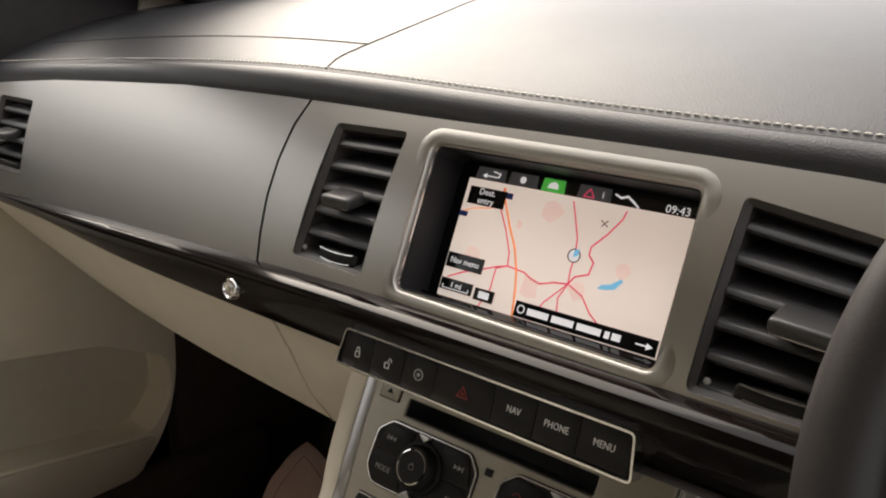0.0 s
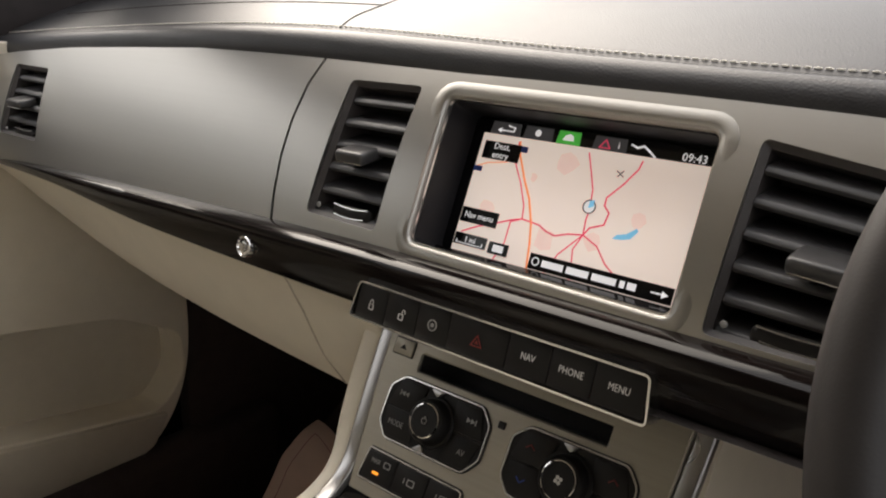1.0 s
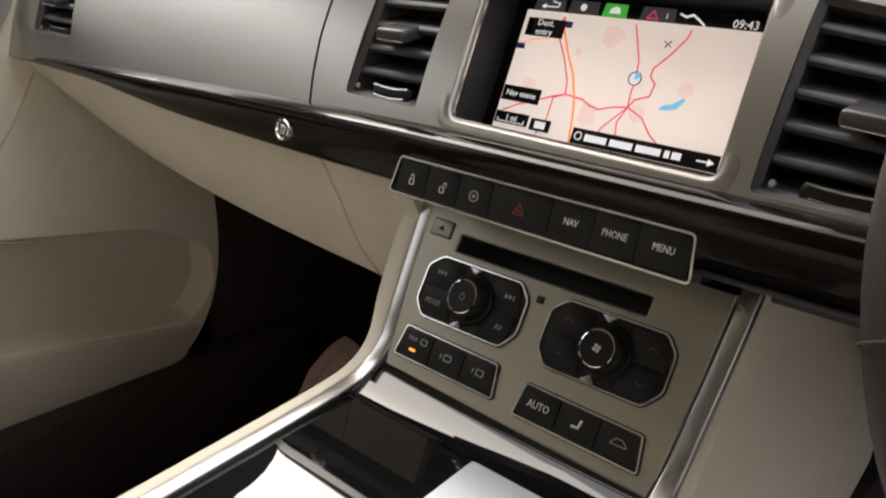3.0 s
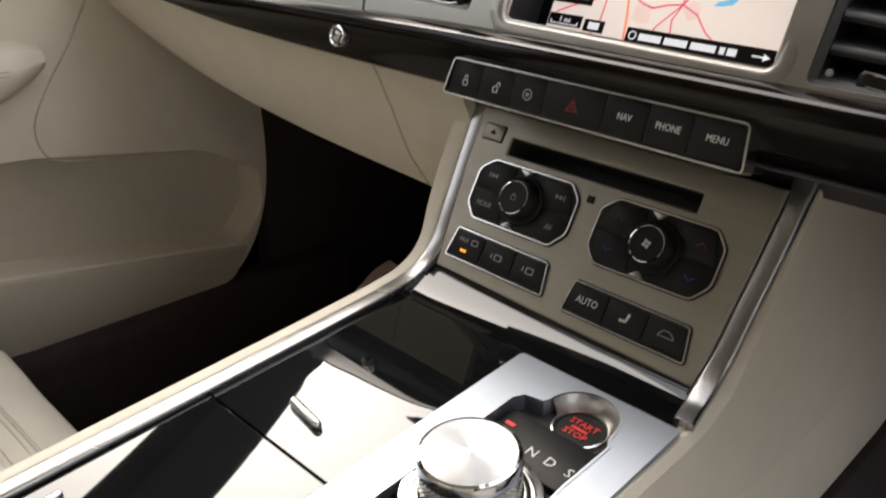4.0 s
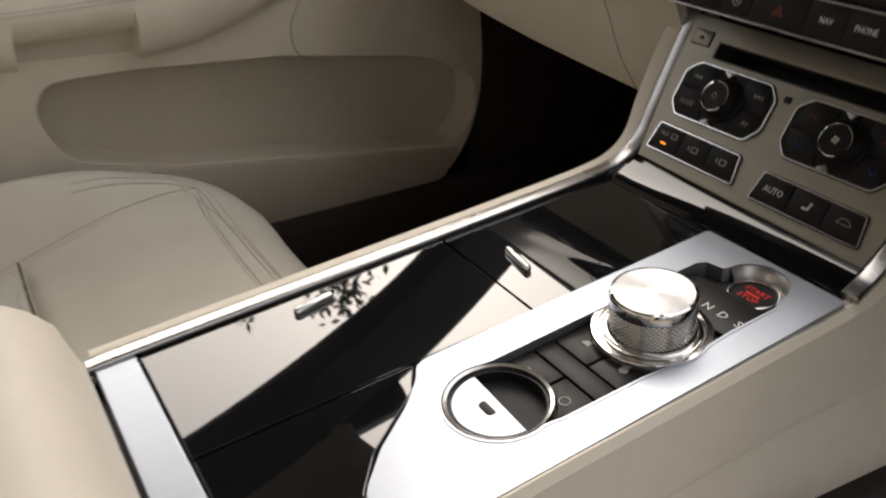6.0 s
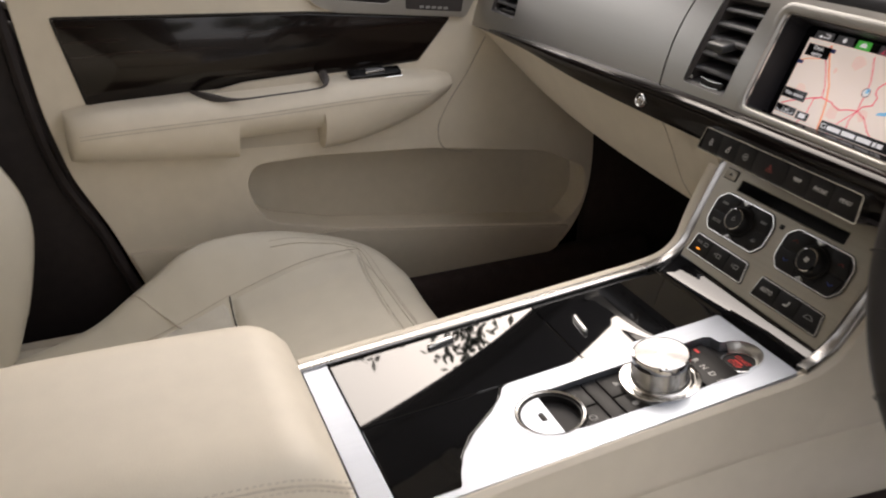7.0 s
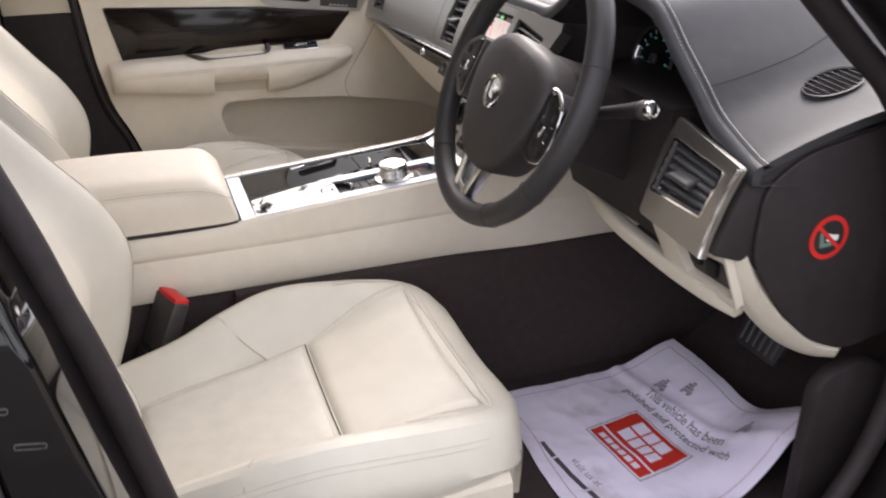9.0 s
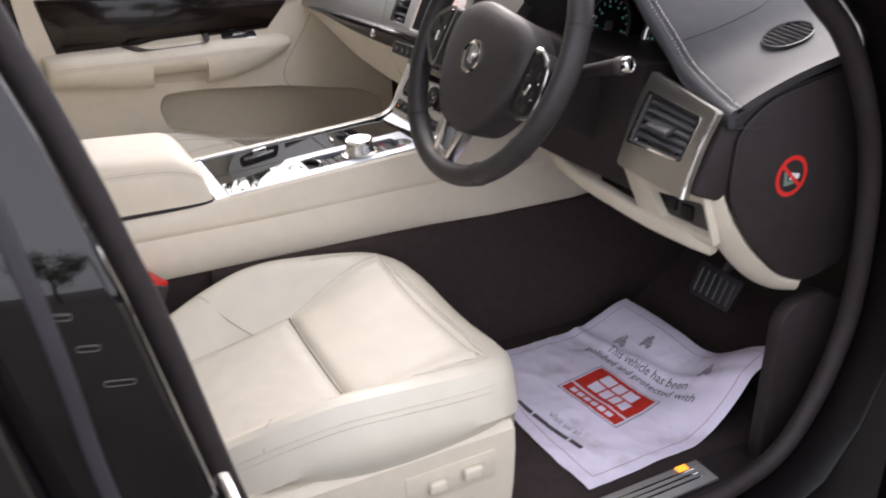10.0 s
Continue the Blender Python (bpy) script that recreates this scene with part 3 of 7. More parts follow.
def vent(m, poly, corners, n, tab_u, parent, tab=True):
    """An air vent behind a hole: walls, slats, centre tab and thumb wheel."""
    v = part("air_vent", ring(poly, inset(poly, 0.0035), -0.035, -0.001, m, drop=0.003), BLACK_PLASTIC, parent, "black slatted air vent")
    part("vent_back", prism(poly, -0.04, -0.034, m), DARK_VOID, v)
    bl, br, tr, tl = [Vector(c) for c in corners]
    for i in range(n):
        t = (i + 0.55) / n
        a, c = bl.lerp(tl, t), br.lerp(tr, t)
        ln = (c - a).length - 0.007
        mid = (a + c) / 2
        mm = m @ pose(mid.x, mid.y, -0.0165, 33, 0, math.degrees(math.atan2(c.y - a.y, c.x - a.x)))
        blade = rounded([(-0.014, -0.0010), (0.008, -0.0036), (0.0126, -0.0024), (0.0140, 0.0004), (0.0112, 0.0026), (-0.014, 0.0012)], 0.0009, 2)
        lx = ln / 2
        rows_ = [[mm @ Vector((x, yy * k, zz * k)) for zz, yy in blade] for x, k in ((-lx, 0.9), (-lx + 0.001, 1.0), (lx - 0.001, 1.0), (lx, 0.9))]
        part("slat", loft(rows_, closed=True), VENT_BLACK, v)
    if tab:
        a, c = bl.lerp(tl, 0.47), br.lerp(tr, 0.47)
        p = a.lerp(c, tab_u)
        w = (c - a).length * 0.40
        mm = m @ pose(p.x, p.y, -0.003, 30, 0, math.degrees(math.atan2(c.y - a.y, c.x - a.x)))
        tb = part("tab", box((0, 0.001, 0.0005), (w, 0.0085, 0.022), 0.0026, 3, mm), TAB_GREY, v, "grey satin tab")
        part("tab_trim", box((0, -0.0022, 0.0112), (w * 0.92, 0.0010, 0.0016), 0.0004, 1, mm), CHROME, tb, "chrome strip on the tab")
        a, c = bl.lerp(tl, 0.075), br.lerp(tr, 0.075)
        p = a.lerp(c, 0.56)
        mm = m @ pose(p.x, p.y, -0.008)
        th = part("thumb_wheel", box((0, 0, 0), (w * 1.35, 0.009, 0.008), 0.003, 3, mm), BUTTON, v)
        for dy_, k_ in ((0.0036, 1.2), (-0.0030, 1.05)):
            arc = [mm @ Vector((w * k_ * 0.5 * u, dy_ - 0.0012 * (1 - u * u), 0.0042)) for u in (-1, -0.6, -0.2, 0.2, 0.6, 1)]
            part("thumb_trim", tube(arc, 0.0007, 6), SATIN_CHROME, th, "chrome line")
        p = a.lerp(c, 0.10)
        part("marker", lathe([(0, 0.0012), (0.0016, 0.001), (0.002, 0)], 12, m @ pose(p.x, p.y, -0.004)), PRINT_DIM, v)
    return v


vent(MF, V0, [(-0.655, fz(0.905)), (-0.575, fz(0.905)), (-0.586, fz(0.972)), (-0.655, fz(0.972))], 5, 0.45, glovebox)
vent(MF, V1, [(-0.176, fz(0.9085)), (-0.110, fz(0.9075)), (-0.105, fz(0.997)), (-0.169, fz(0.996))], 6, 0.48, fascia)
vent(MF, V2, [(0.111, fz(0.902)), (0.190, fz(0.902)), (0.224, fz(0.980)), (0.1155, fz(0.992))], 6, 0.52, fascia)

# navigation screen
rows = [[MF @ Vector((x, y, z)) for x, y in inset(SCR, d)] for d, z in ((-0.0088, -0.001), (-0.0086, 0.0003), (-0.0070, 0.0006), (-0.0050, 0.0008), (-0.0030, 0.0008), (-0.0012, 0.0005), (0.0002, -0.0004), (0.0011, -0.0018), (0.0015, -0.004))]
bezel = part("screen_bezel", loft([list(r) + [r[0]] for r in rows]), ALU, fascia, "raised satin metal screen surround", 60)
part("bezel_line", ring(inset(SCR, 0.0010), inset(SCR, 0.0021), -0.006, -0.0028, MF), SATIN_CHROME, bezel, "bright chrome inner line")
part("recess_wall", ring(inset(SCR, 0.0012), inset(SCR, 0.0028), -0.034, -0.0055, MF), DEEP_BLACK, bezel)
DZ = -0.0325
DL, DR, DB, DT = -0.0695, 0.0835, 0.0025, 0.0975
part("screen_back", prism(rect(-0.089, -0.006, 0.101, 0.112), DZ - 0.012, DZ - 0.004, MF), SCREEN_DARK, bezel)
display = part("display", prism(rect(DL, DB, DR, DT - 0.0085, 0.001), DZ - 0.003, DZ, MF), SCREEN, bezel, "lit navigation map in pale pink")


def on_disp(u, v):
    """Display coordinates, u to the right and v down, 0 to 1."""
    return DL + (DR - DL) * u, DT - (DT - DB) * v


def flat(pts, mat, h, name, label=""):
    return part(name, prism([on_disp(*p) for p in pts][::-1], DZ + 0.0001, DZ + h, MF), mat, display, label)


def line(pts, w, mat, h, name="map_road"):
    path = [Vector((*on_disp(*p), 0)) for p in pts]
    bm2 = bmesh.new()
    for a, c in zip(path, path[1:]):
        d = (c - a).normalized()
        n = Vector((-d.y, d.x, 0)) * w / 2
        a2, c2 = a - d * w * 0.3, c + d * w * 0.3
        prism([tuple((a2 - n).xy), tuple((c2 - n).xy), tuple((c2 + n).xy), tuple((a2 + n).xy)], DZ + 0.0001, DZ + h, MF, bm=bm2)
    return part(name, bm2, mat, display)


part("status_bar", prism(rect(DL, DT - 0.0085, DR, DT, 0.0), DZ - 0.003, DZ, MF), SCREEN_DARK, bezel, "black status bar of the screen")
for u0, u1, mat in ((0.03, 0.18, MAP_GREY), (0.195, 0.335, MAP_GREY), (0.352, 0.46, MAP_GREEN), (0.515, 0.66, MAP_GREY)):
    flat([(u0 + 0.006, 0.004), (u1 - 0.006, 0.004), (u1, 0.088), (u0, 0.088)], mat, 0.0004, "tab_button")
# icons of the tabs
line([(0.075, 0.06), (0.145, 0.06), (0.15, 0.035), (0.115, 0.025)], 0.0008, MAP_WHITE, 0.0007, "back_arrow")
flat([(0.065, 0.06), (0.085, 0.042), (0.085, 0.078)], MAP_WHITE, 0.0007, "back_arrow")
part("settings_icon", prism([(on_disp(0.263, 0.045)[0] + 0.0022 * math.cos(a * 0.5236), on_disp(0.263, 0.045)[1] + 0.0022 * math.sin(a * 0.5236)) for a in range(12)], DZ + 0.0001, DZ + 0.0006, MF), MAP_WHITE, display)
flat([(0.38, 0.065), (0.43, 0.065), (0.425, 0.035), (0.41, 0.02), (0.388, 0.035)], MAP_WHITE, 0.0006, "traffic_icon")
line([(0.545, 0.075), (0.568, 0.025), (0.59, 0.075), (0.545, 0.075)], 0.0007, MAP_RED, 0.0007, "warning_icon")
words("i", 0.0056, at(MF, *on_disp(0.625, 0.05), DZ + 0.0005), MAP_WHITE, display)
line([(0.675, 0.03), (0.70, 0.045), (0.725, 0.03), (0.75, 0.055), (0.775, 0.085)], 0.0011, MAP_WHITE, 0.0006, "logo_shape")
words("09:43", 0.0066, at(MF, *on_disp(0.925, 0.06), DZ + 0.0004), MAP_WHITE, display)
# land patches, roads, lake
for u, v, r in ((0.43, 0.20, 0.05), (0.78, 0.47, 0.03), (0.30, 0.33, 0.02), (0.42, 0.70, 0.05), (0.62, 0.64, 0.04), (0.12, 0.58, 0.035)):
    flat([(u + r * math.cos(k * 0.785) * random.uniform(0.6, 1.2), v + 1.6 * r * math.sin(-k * 0.785) * random.uniform(0.6, 1.2)) for k in range(8)][::-1], MAP_PATCH, 0.00012, "town_patch")
line([(0.19, 0.12), (0.205, 0.2), (0.26, 0.36), (0.305, 0.47), (0.345, 0.62), (0.365, 0.75), (0.39, 0.99)], 0.0013, MAP_ORANGE, 0.0003)
line([(0.185, 0.12), (0.195, 0.26), (0.245, 0.38), (0.29, 0.52), (0.30, 0.607), (0.25, 0.64), (0.25, 0.78), (0.20, 0.97)], 0.0008, MAP_RED, 0.0003)
line([(0.03, 0.775), (0.10, 0.72), (0.172, 0.679), (0.25, 0.63), (0.30, 0.607), (0.383, 0.621), (0.42, 0.65), (0.462, 0.665), (0.52, 0.635), (0.581, 0.621)], 0.0009, MAP_RED, 0.0003)
line([(0.51, 0.12), (0.545, 0.25), (0.568, 0.34), (0.578, 0.45), (0.575, 0.53), (0.581, 0.621)], 0.0008, MAP_RED, 0.0003)
line([(0.735, 0.12), (0.728, 0.17), (0.686, 0.273), (0.634, 0.37), (0.634, 0.42), (0.66, 0.46), (0.653, 0.536), (0.60, 0.57), (0.581, 0.621)], 0.0009, MAP_RED, 0.0003)
line([(0.581, 0.621), (0.555, 0.72), (0.568, 0.817), (0.581, 0.99)], 0.0007, MAP_RED, 0.0003)
line([(0.581, 0.621), (0.65, 0.67), (0.70, 0.76), (0.746, 0.81)], 0.0008, MAP_RED, 0.0003)
line([(0.581, 0.621), (0.50, 0.77), (0.442, 0.969)], 0.0007, MAP_RED, 0.0003)
line([(0.0, 0.33), (0.06, 0.29), (0.15, 0.265), (0.2, 0.22)], 0.0006, MAP_ORANGE, 0.00025)
line([(0.04, 0.93), (0.10, 0.96), (0.14, 0.99)], 0.0007, MAP_RED, 0.0003)
flat([(0.70, 0.605), (0.715, 0.575), (0.75, 0.56), (0.785, 0.515), (0.795, 0.53), (0.77, 0.585), (0.735, 0.60)], MAP_BLUE, 0.0003, "map_lake")
cu_, cv_ = on_disp(0.574, 0.445)
part("position_marker", ring(circle(cu_, cv_, 0.0042, 20), circle(cu_, cv_, 0.0036, 20), DZ + 0.0001, DZ + 0.0007, MF), MAP_GREY, display)
part("position_disc", prism(circle(cu_, cv_, 0.0034, 20), DZ + 0.0001, DZ + 0.0005, MF), MAP_WHITE, display)
flat([(0.572, 0.455), (0.592, 0.44), (0.59, 0.40), (0.572, 0.41)], MAP_BLUE, 0.0008, "position_arrow")
line([(0.645, 0.20), (0.675, 0.23)], 0.0006, MAP_GREY, 0.0004, "airport_icon")
line([(0.672, 0.195), (0.652, 0.235)], 0.0006, MAP_GREY, 0.0004, "airport_icon")


def screen_button(u0, v0, u1, v1, lines, size):
    flat([(u0, v0), (u1, v0), (u1, v1), (u0, v1)], SCREEN_DARK, 0.0006, "screen_button")
    for k, tx in enumerate(lines):
        c = on_disp((u0 + u1) / 2, v0 + (v1 - v0) * (k + 0.5) / len(lines))
        words(tx, size, at(MF, *c, DZ + 0.0008), MAP_WHITE, display)


screen_button(0.022, 0.142, 0.205, 0.262, ["Dest.", "entry"], 0.0058)
screen_button(0.005, 0.607, 0.19, 0.708, ["Nav menu"], 0.0054)
screen_button(0.005, 0.783, 0.168, 0.862, ["1 mi"], 0.005)
line([(0.02, 0.83), (0.02, 0.85), (0.15, 0.85), (0.15, 0.83)], 0.0005, MAP_WHITE, 0.0009, "scale_line")
screen_button(0.182, 0.793, 0.277, 0.872, [], 0.005)
flat([(0.205, 0.81), (0.255, 0.81), (0.255, 0.855), (0.205, 0.855)], MAP_WHITE, 0.0009, "card_icon")
screen_button(0.385, 0.80, 0.985, 0.90, [], 0.005)
for u0, u1 in ((0.445, 0.54), (0.555, 0.65), (0.665, 0.765), (0.78, 0.80), (0.81, 0.845)):
    flat([(u0, 0.83), (u1, 0.83), (u1, 0.872), (u0, 0.872)], MAP_WHITE, 0.0009, "text_bar")
line([(0.905, 0.85), (0.955, 0.85)], 0.0009, MAP_WHITE, 0.0009, "next_arrow")
flat([(0.945, 0.83), (0.97, 0.85), (0.945, 0.872)], MAP_WHITE, 0.0009, "next_arrow")
c2 = on_disp(0.415, 0.848)
part("compass_icon", ring(circle(*c2, 0.0026, 16), circle(*c2, 0.002, 16), DZ + 0.0006, DZ + 0.0009, MF), MAP_WHITE, display)
flat([(0.205, 0.145), (0.235, 0.145), (0.235, 0.185), (0.205, 0.185)], BLUE_PRINT, 0.0005, "road_shield")
flat([(0.0, 0.32), (0.04, 0.32), (0.04, 0.355), (0.0, 0.355)], BLUE_PRINT, 0.0005, "road_shield")



def bow(ob):
    """Bows a fascia piece outwards across its height."""
    inv = MF.inverted()
    for v in ob.data.vertices:
        p = inv @ v.co
        p.z -= 1.25 * (p.y - 0.056) ** 2
        v.co = MF @ p


for piece in (glovebox, fascia, *glovebox.children_recursive, *fascia.children_recursive):
    if piece.name.split(".")[0] not in ("display", "status_bar", "screen_back") and piece.parent is not display:
        bow(piece)

# veneer strip below the fascia
t_top = table([-0.712, -0.65, -0.584, -0.444, -0.21, -0.08, 0.25], [0.8725, 0.8775, 0.8825, 0.8885, 0.896, 0.8985, 0.8975])
t_bot = table([-0.712, -0.65, -0.516, -0.42, -0.357, -0.212, 0.25], [0.870, 0.8715, 0.8715, 0.8655, 0.8625, 0.8605, 0.8595])
t_out = table([-0.712, -0.62, -0.5, -0.2, 0.25], [0.374, 0.366, 0.360, 0.3555, 0.3565])
rows = []
for i in range(80):
    x = -0.712 + 0.962 * i / 79
    zt, zb, yo = t_top(x), t_bot(x), t_out(x)
    h = zt - zb
    yi = 0.372
    d = yi - yo
    r = [(x, yi + 0.03, zt), (x, yi - d * 0.3, zt), (x, yi - d * 0.62, zt - h * 0.02), (x, yo + d * 0.13, zt - h * 0.08), (x, yo + d * 0.03, zt - h * 0.17), (x, yo, zt - h * 0.30), (x, yo + d * 0.05, zt - h * 0.55),
         (x, yo + d * 0.15, zt - h * 0.80), (x, yo + d * 0.28, zb + h * 0.05), (x, yo + d * 0.45, zb), (x, yi + 0.03, zb)]
    rows.append(r)
part("veneer_strip", loft(rows, closed=True), WOOD, dash, "glossy dark veneer strip with fine grain")
gbm = plane_frame((-0.2175, 0.3555, 0.8775), (0, 0.15, 1))
gbb = part("glovebox_button", lathe([(0.0080, -0.004), (0.0080, 0.0016), (0.0075, 0.0026), (0.0066, 0.0028), (0.0060, 0.0018), (0, 0.0020)], 28, gbm), CHROME, dash, "round chrome glovebox button")
part("button_emblem", prism(rounded([(-0.003, -0.003), (0.0015, -0.004), (0.004, 0.002), (-0.001, 0.004)], 0.001), 0.0018, 0.0030, gbm, 0.0004), SATIN_CHROME, gbb)

# button bar
MB = at(MB, 0, 0, -0.0078)
BAR = rounded([(-0.1015, -0.0205), (0.1015, -0.0225), (0.0985, 0.0015), (-0.0975, 0.0020)], 0.003, 3)
bar = part("button_bar", prism(inset(BAR, 0.001), -0.02, 0.006, MB), BUTTON, dash, "black switch bar framed in chrome")
part("bar_frame", ring(inset(BAR, -0.0005), inset(BAR, 0.0007), -0.004, 0.0089, MB), SATIN_CHROME, bar, "thin chrome frame")
xs7 = [-0.0975, -0.0735, -0.0485, -0.0245, 0.0165, 0.0435, 0.0695, 0.0985]
for i in range(7):
    a, c = xs7[i] + 0.0005, xs7[i + 1] - 0.0005
    bt = part("switch", prism(rect(a - 0.0003, -0.0200, c + 0.0003, 0.0006, 0.0005, 2), 0.004, 0.0078, MB, 0.0003), BUTTON, bar)
    mx = (a + c) / 2
    hh = 0.0079
    if i >= 4:
        words(("NAV", "PHONE", "MENU")[i - 4], 0.0054, at(MB, mx, -0.0095, hh), PRINT, bt, squeeze=0.82)
    elif i in (0, 1):
        part("lock_icon", ring(rect(mx - 0.0019, -0.0135, mx + 0.0019, -0.0097, 0.0008), rect(mx - 0.0014, -0.0130, mx + 0.0014, -0.0102, 0.0004), hh - 0.0003, hh + 0.0002, MB), PRINT, bt)
        dx = 0.0018 if i else 0.0
        part("lock_shackle", tube([MB @ Vector((mx + dx + 0.0012 * math.cos(k * 0.524), -0.0093 + 0.0022 * math.sin(k * 0.524), hh)) for k in range(7)], 0.0003, 5), PRINT, bt)
    elif i == 2:
        part("cruise_icon", ring(circle(mx, -0.010, 0.0034, 20), circle(mx, -0.010, 0.0027, 20), hh - 0.0003, hh + 0.0002, MB), PRINT_DIM, bt)
        part("cruise_dot", prism(circle(mx, -0.010, 0.0012, 12), hh - 0.0003, hh + 0.0002, MB), PRINT_DIM, bt)
    else:
        tri_o = [(mx - 0.0042, -0.0135), (mx + 0.0042, -0.0135), (mx, -0.0065)]
        part("hazard_icon", ring(tri_o, inset(tri_o, 0.0007), hh - 0.0003, hh + 0.0002, MB), RED_PRINT, bt)
        tri_i = inset(tri_o, 0.0016)
        part("hazard_icon", ring(tri_i, inset(tri_i, 0.0006), hh - 0.0003, hh + 0.0002, MB), RED_PRINT, bt)
b = loft([[(x, 0.352, 0.862), (x, 0.366, 0.8575), (x, 0.40, 0.856), (x, 0.41, 0.835), (x, 0.42, 0.86)] for x in (-0.098, 0.26)], closed=True)
part("bar_underside", b, BLACK_PLASTIC, dash)

# passenger knee panel and glovebox underside in cream
rows = []
kb = table([-0.725, -0.66, -0.527, -0.379, -0.195, -0.12], [0.855, 0.812, 0.775, 0.755, 0.742, 0.738])
for i in range(40):
    x = -0.725 + 0.607 * i / 39
    zb = kb(x)
    zt = t_bot(max(-0.71, x)) + 0.001
    d = max(0.004, zt - zb)
    rows.append([(x, 0.372, zt), (x, 0.376 + d * 0.05, zt - d * 0.12), (x, 0.385 + d * 0.1, zt - d * 0.35), (x, 0.40 + d * 0.12, zt - d * 0.7), (x, 0.415 + d * 0.15, zb + d * 0.06), (x, 0.43 + d * 0.2, zb), (x, 0.50 + d, zb + 0.01), (x, 0.8, zb + 0.04)])
knee = part("knee_panel", sheet(rows, (0, 0.004, 0.010)), CREAM, dash, "cream leather lower dashboard panel")


def knee_y(x, z):
    zb_, zt_ = kb(x), t_bot(max(-0.71, x)) + 0.001
    d_ = max(0.004, zt_ - zb_)
    f = [(zt_, 0.372), (zt_ - d_ * 0.12, 0.376 + d_ * 0.05), (zt_ - d_ * 0.35, 0.385 + d_ * 0.1), (zt_ - d_ * 0.7, 0.40 + d_ * 0.12), (zb_ + d_ * 0.06, 0.415 + d_ * 0.15), (zb_, 0.43 + d_ * 0.2)]
    for (z1, y1), (z0, y0) in zip(f, f[1:]):
        if z >= z0:
            return y0 + (y1 - y0) * min(1.0, (z - z0) / (z1 - z0))
    return f[-1][1]


p = [Vector((q.x, knee_y(q.x, q.z) - 0.0002, q.z)) for q in smooth_path([(-0.203, 0.376, 0.856), (-0.205, 0.384, 0.838), (-0.2055, 0.392, 0.818), (-0.204, 0.404, 0.792), (-0.199, 0.419, 0.757), (-0.197, 0.42, 0.745)], 6)]
part("panel_gap", tube(p, 0.0009, 6), CREAM_THREAD, knee)

# instrument binnacle
binn = part("instrument_cowl", loft([[(0.205, y, 0.90), (0.215, y, 1.0 + dz), (0.28, y, 1.045 + dz), (0.38, y, 1.066 + dz), (0.49, y, 1.043 + dz), (0.545, max(y, 0.52), 0.98 + dz), (0.556, max(y, 0.53), 0.90)]
                                     for y, dz in ((0.428, 0.0), (0.50, -0.01), (0.60, -0.02))]), BLACK_PLASTIC, dash, "black cowl round the instruments")
part("instrument_back", prism(rounded([(0.19, 0.86), (0.57, 0.86), (0.56, 1.0), (0.38, 1.05), (0.2, 1.0)], 0.01), 0.0, 0.01, plane_frame((0, 0.60, 0), (0, 0.0, 1))), DARK_VOID, binn)
for dx in (0.309, 0.447):
    md = plane_frame((dx, 0.552, 0.951), (0, 0.25, 1))
    d = part("dial", lathe([(0, 0), (0.046, 0), (0.049, 0.005), (0.052, 0.005), (0.054, -0.02)], 48, md), SCREEN_DARK, dash, "black round dial with pale marks")
    part("dial_rim", lathe([(0.048, 0.004), (0.0495, 0.007), (0.051, 0.007), (0.053, 0.003)], 48, md), BLACK_PLASTIC, d)
    for k in range(15):
        a = radians(225 - k * 270 / 14)
        mm = md @ pose(0.041 * math.cos(a), 0.041 * math.sin(a), 0.0008, 0, 0, math.degrees(a))
        part("dial_mark", box((0, 0, 0), (0.006, 0.0016, 0.0006), m=mm), DIAL_MARK if k % 2 == 0 else DIAL_TEAL, d)
        if k % 2 == 0:
            part("dial_number", box((0, 0, 0), (0.0045, 0.0032, 0.0006), m=md @ pose(0.032 * math.cos(a), 0.032 * math.sin(a), 0.0008)), DIAL_TEAL, d)
    part("needle", prism([(-0.002, -0.006), (0.002, -0.006), (0.0006, 0.036), (-0.0006, 0.036)], 0.002, 0.0035, md @ pose(0, 0, 0, 0, 0, 130)), DIAL_MARK, d)
    part("needle_cap", lathe([(0.008, 0), (0.008, 0.005), (0.006, 0.007), (0, 0.007)], 20, md), BLACK_PLASTIC, d)
    arc = [md @ Vector((0.0465 * math.cos(radians(a)), 0.0465 * math.sin(radians(a)), 0.003)) for a in range(165, 206, 6)]
    part("bright_arc", tube(arc, 0.0013, 6), MAP_WHITE, d)

md = plane_frame((0.500, 0.545, 0.905), (0, 0.25, 1))
trip = part("trip_display", prism(rect(-0.020, -0.006, 0.020, 0.006, 0.0015), 0, 0.003, md, 0.0006), SCREEN_DARK, dash, "small dark trip display")
for k in range(4):
    part("display_bar", box((-0.013 + 0.0085 * k, 0, 0.0032), (0.0058, 0.0026, 0.0004), m=md), DIAL_TEAL, trip)
part("display_edge", box((0.0185, 0, 0.0032), (0.0022, 0.009, 0.0004), 0.0001, 1, md), MAP_WHITE, trip, "bright lit end mark")

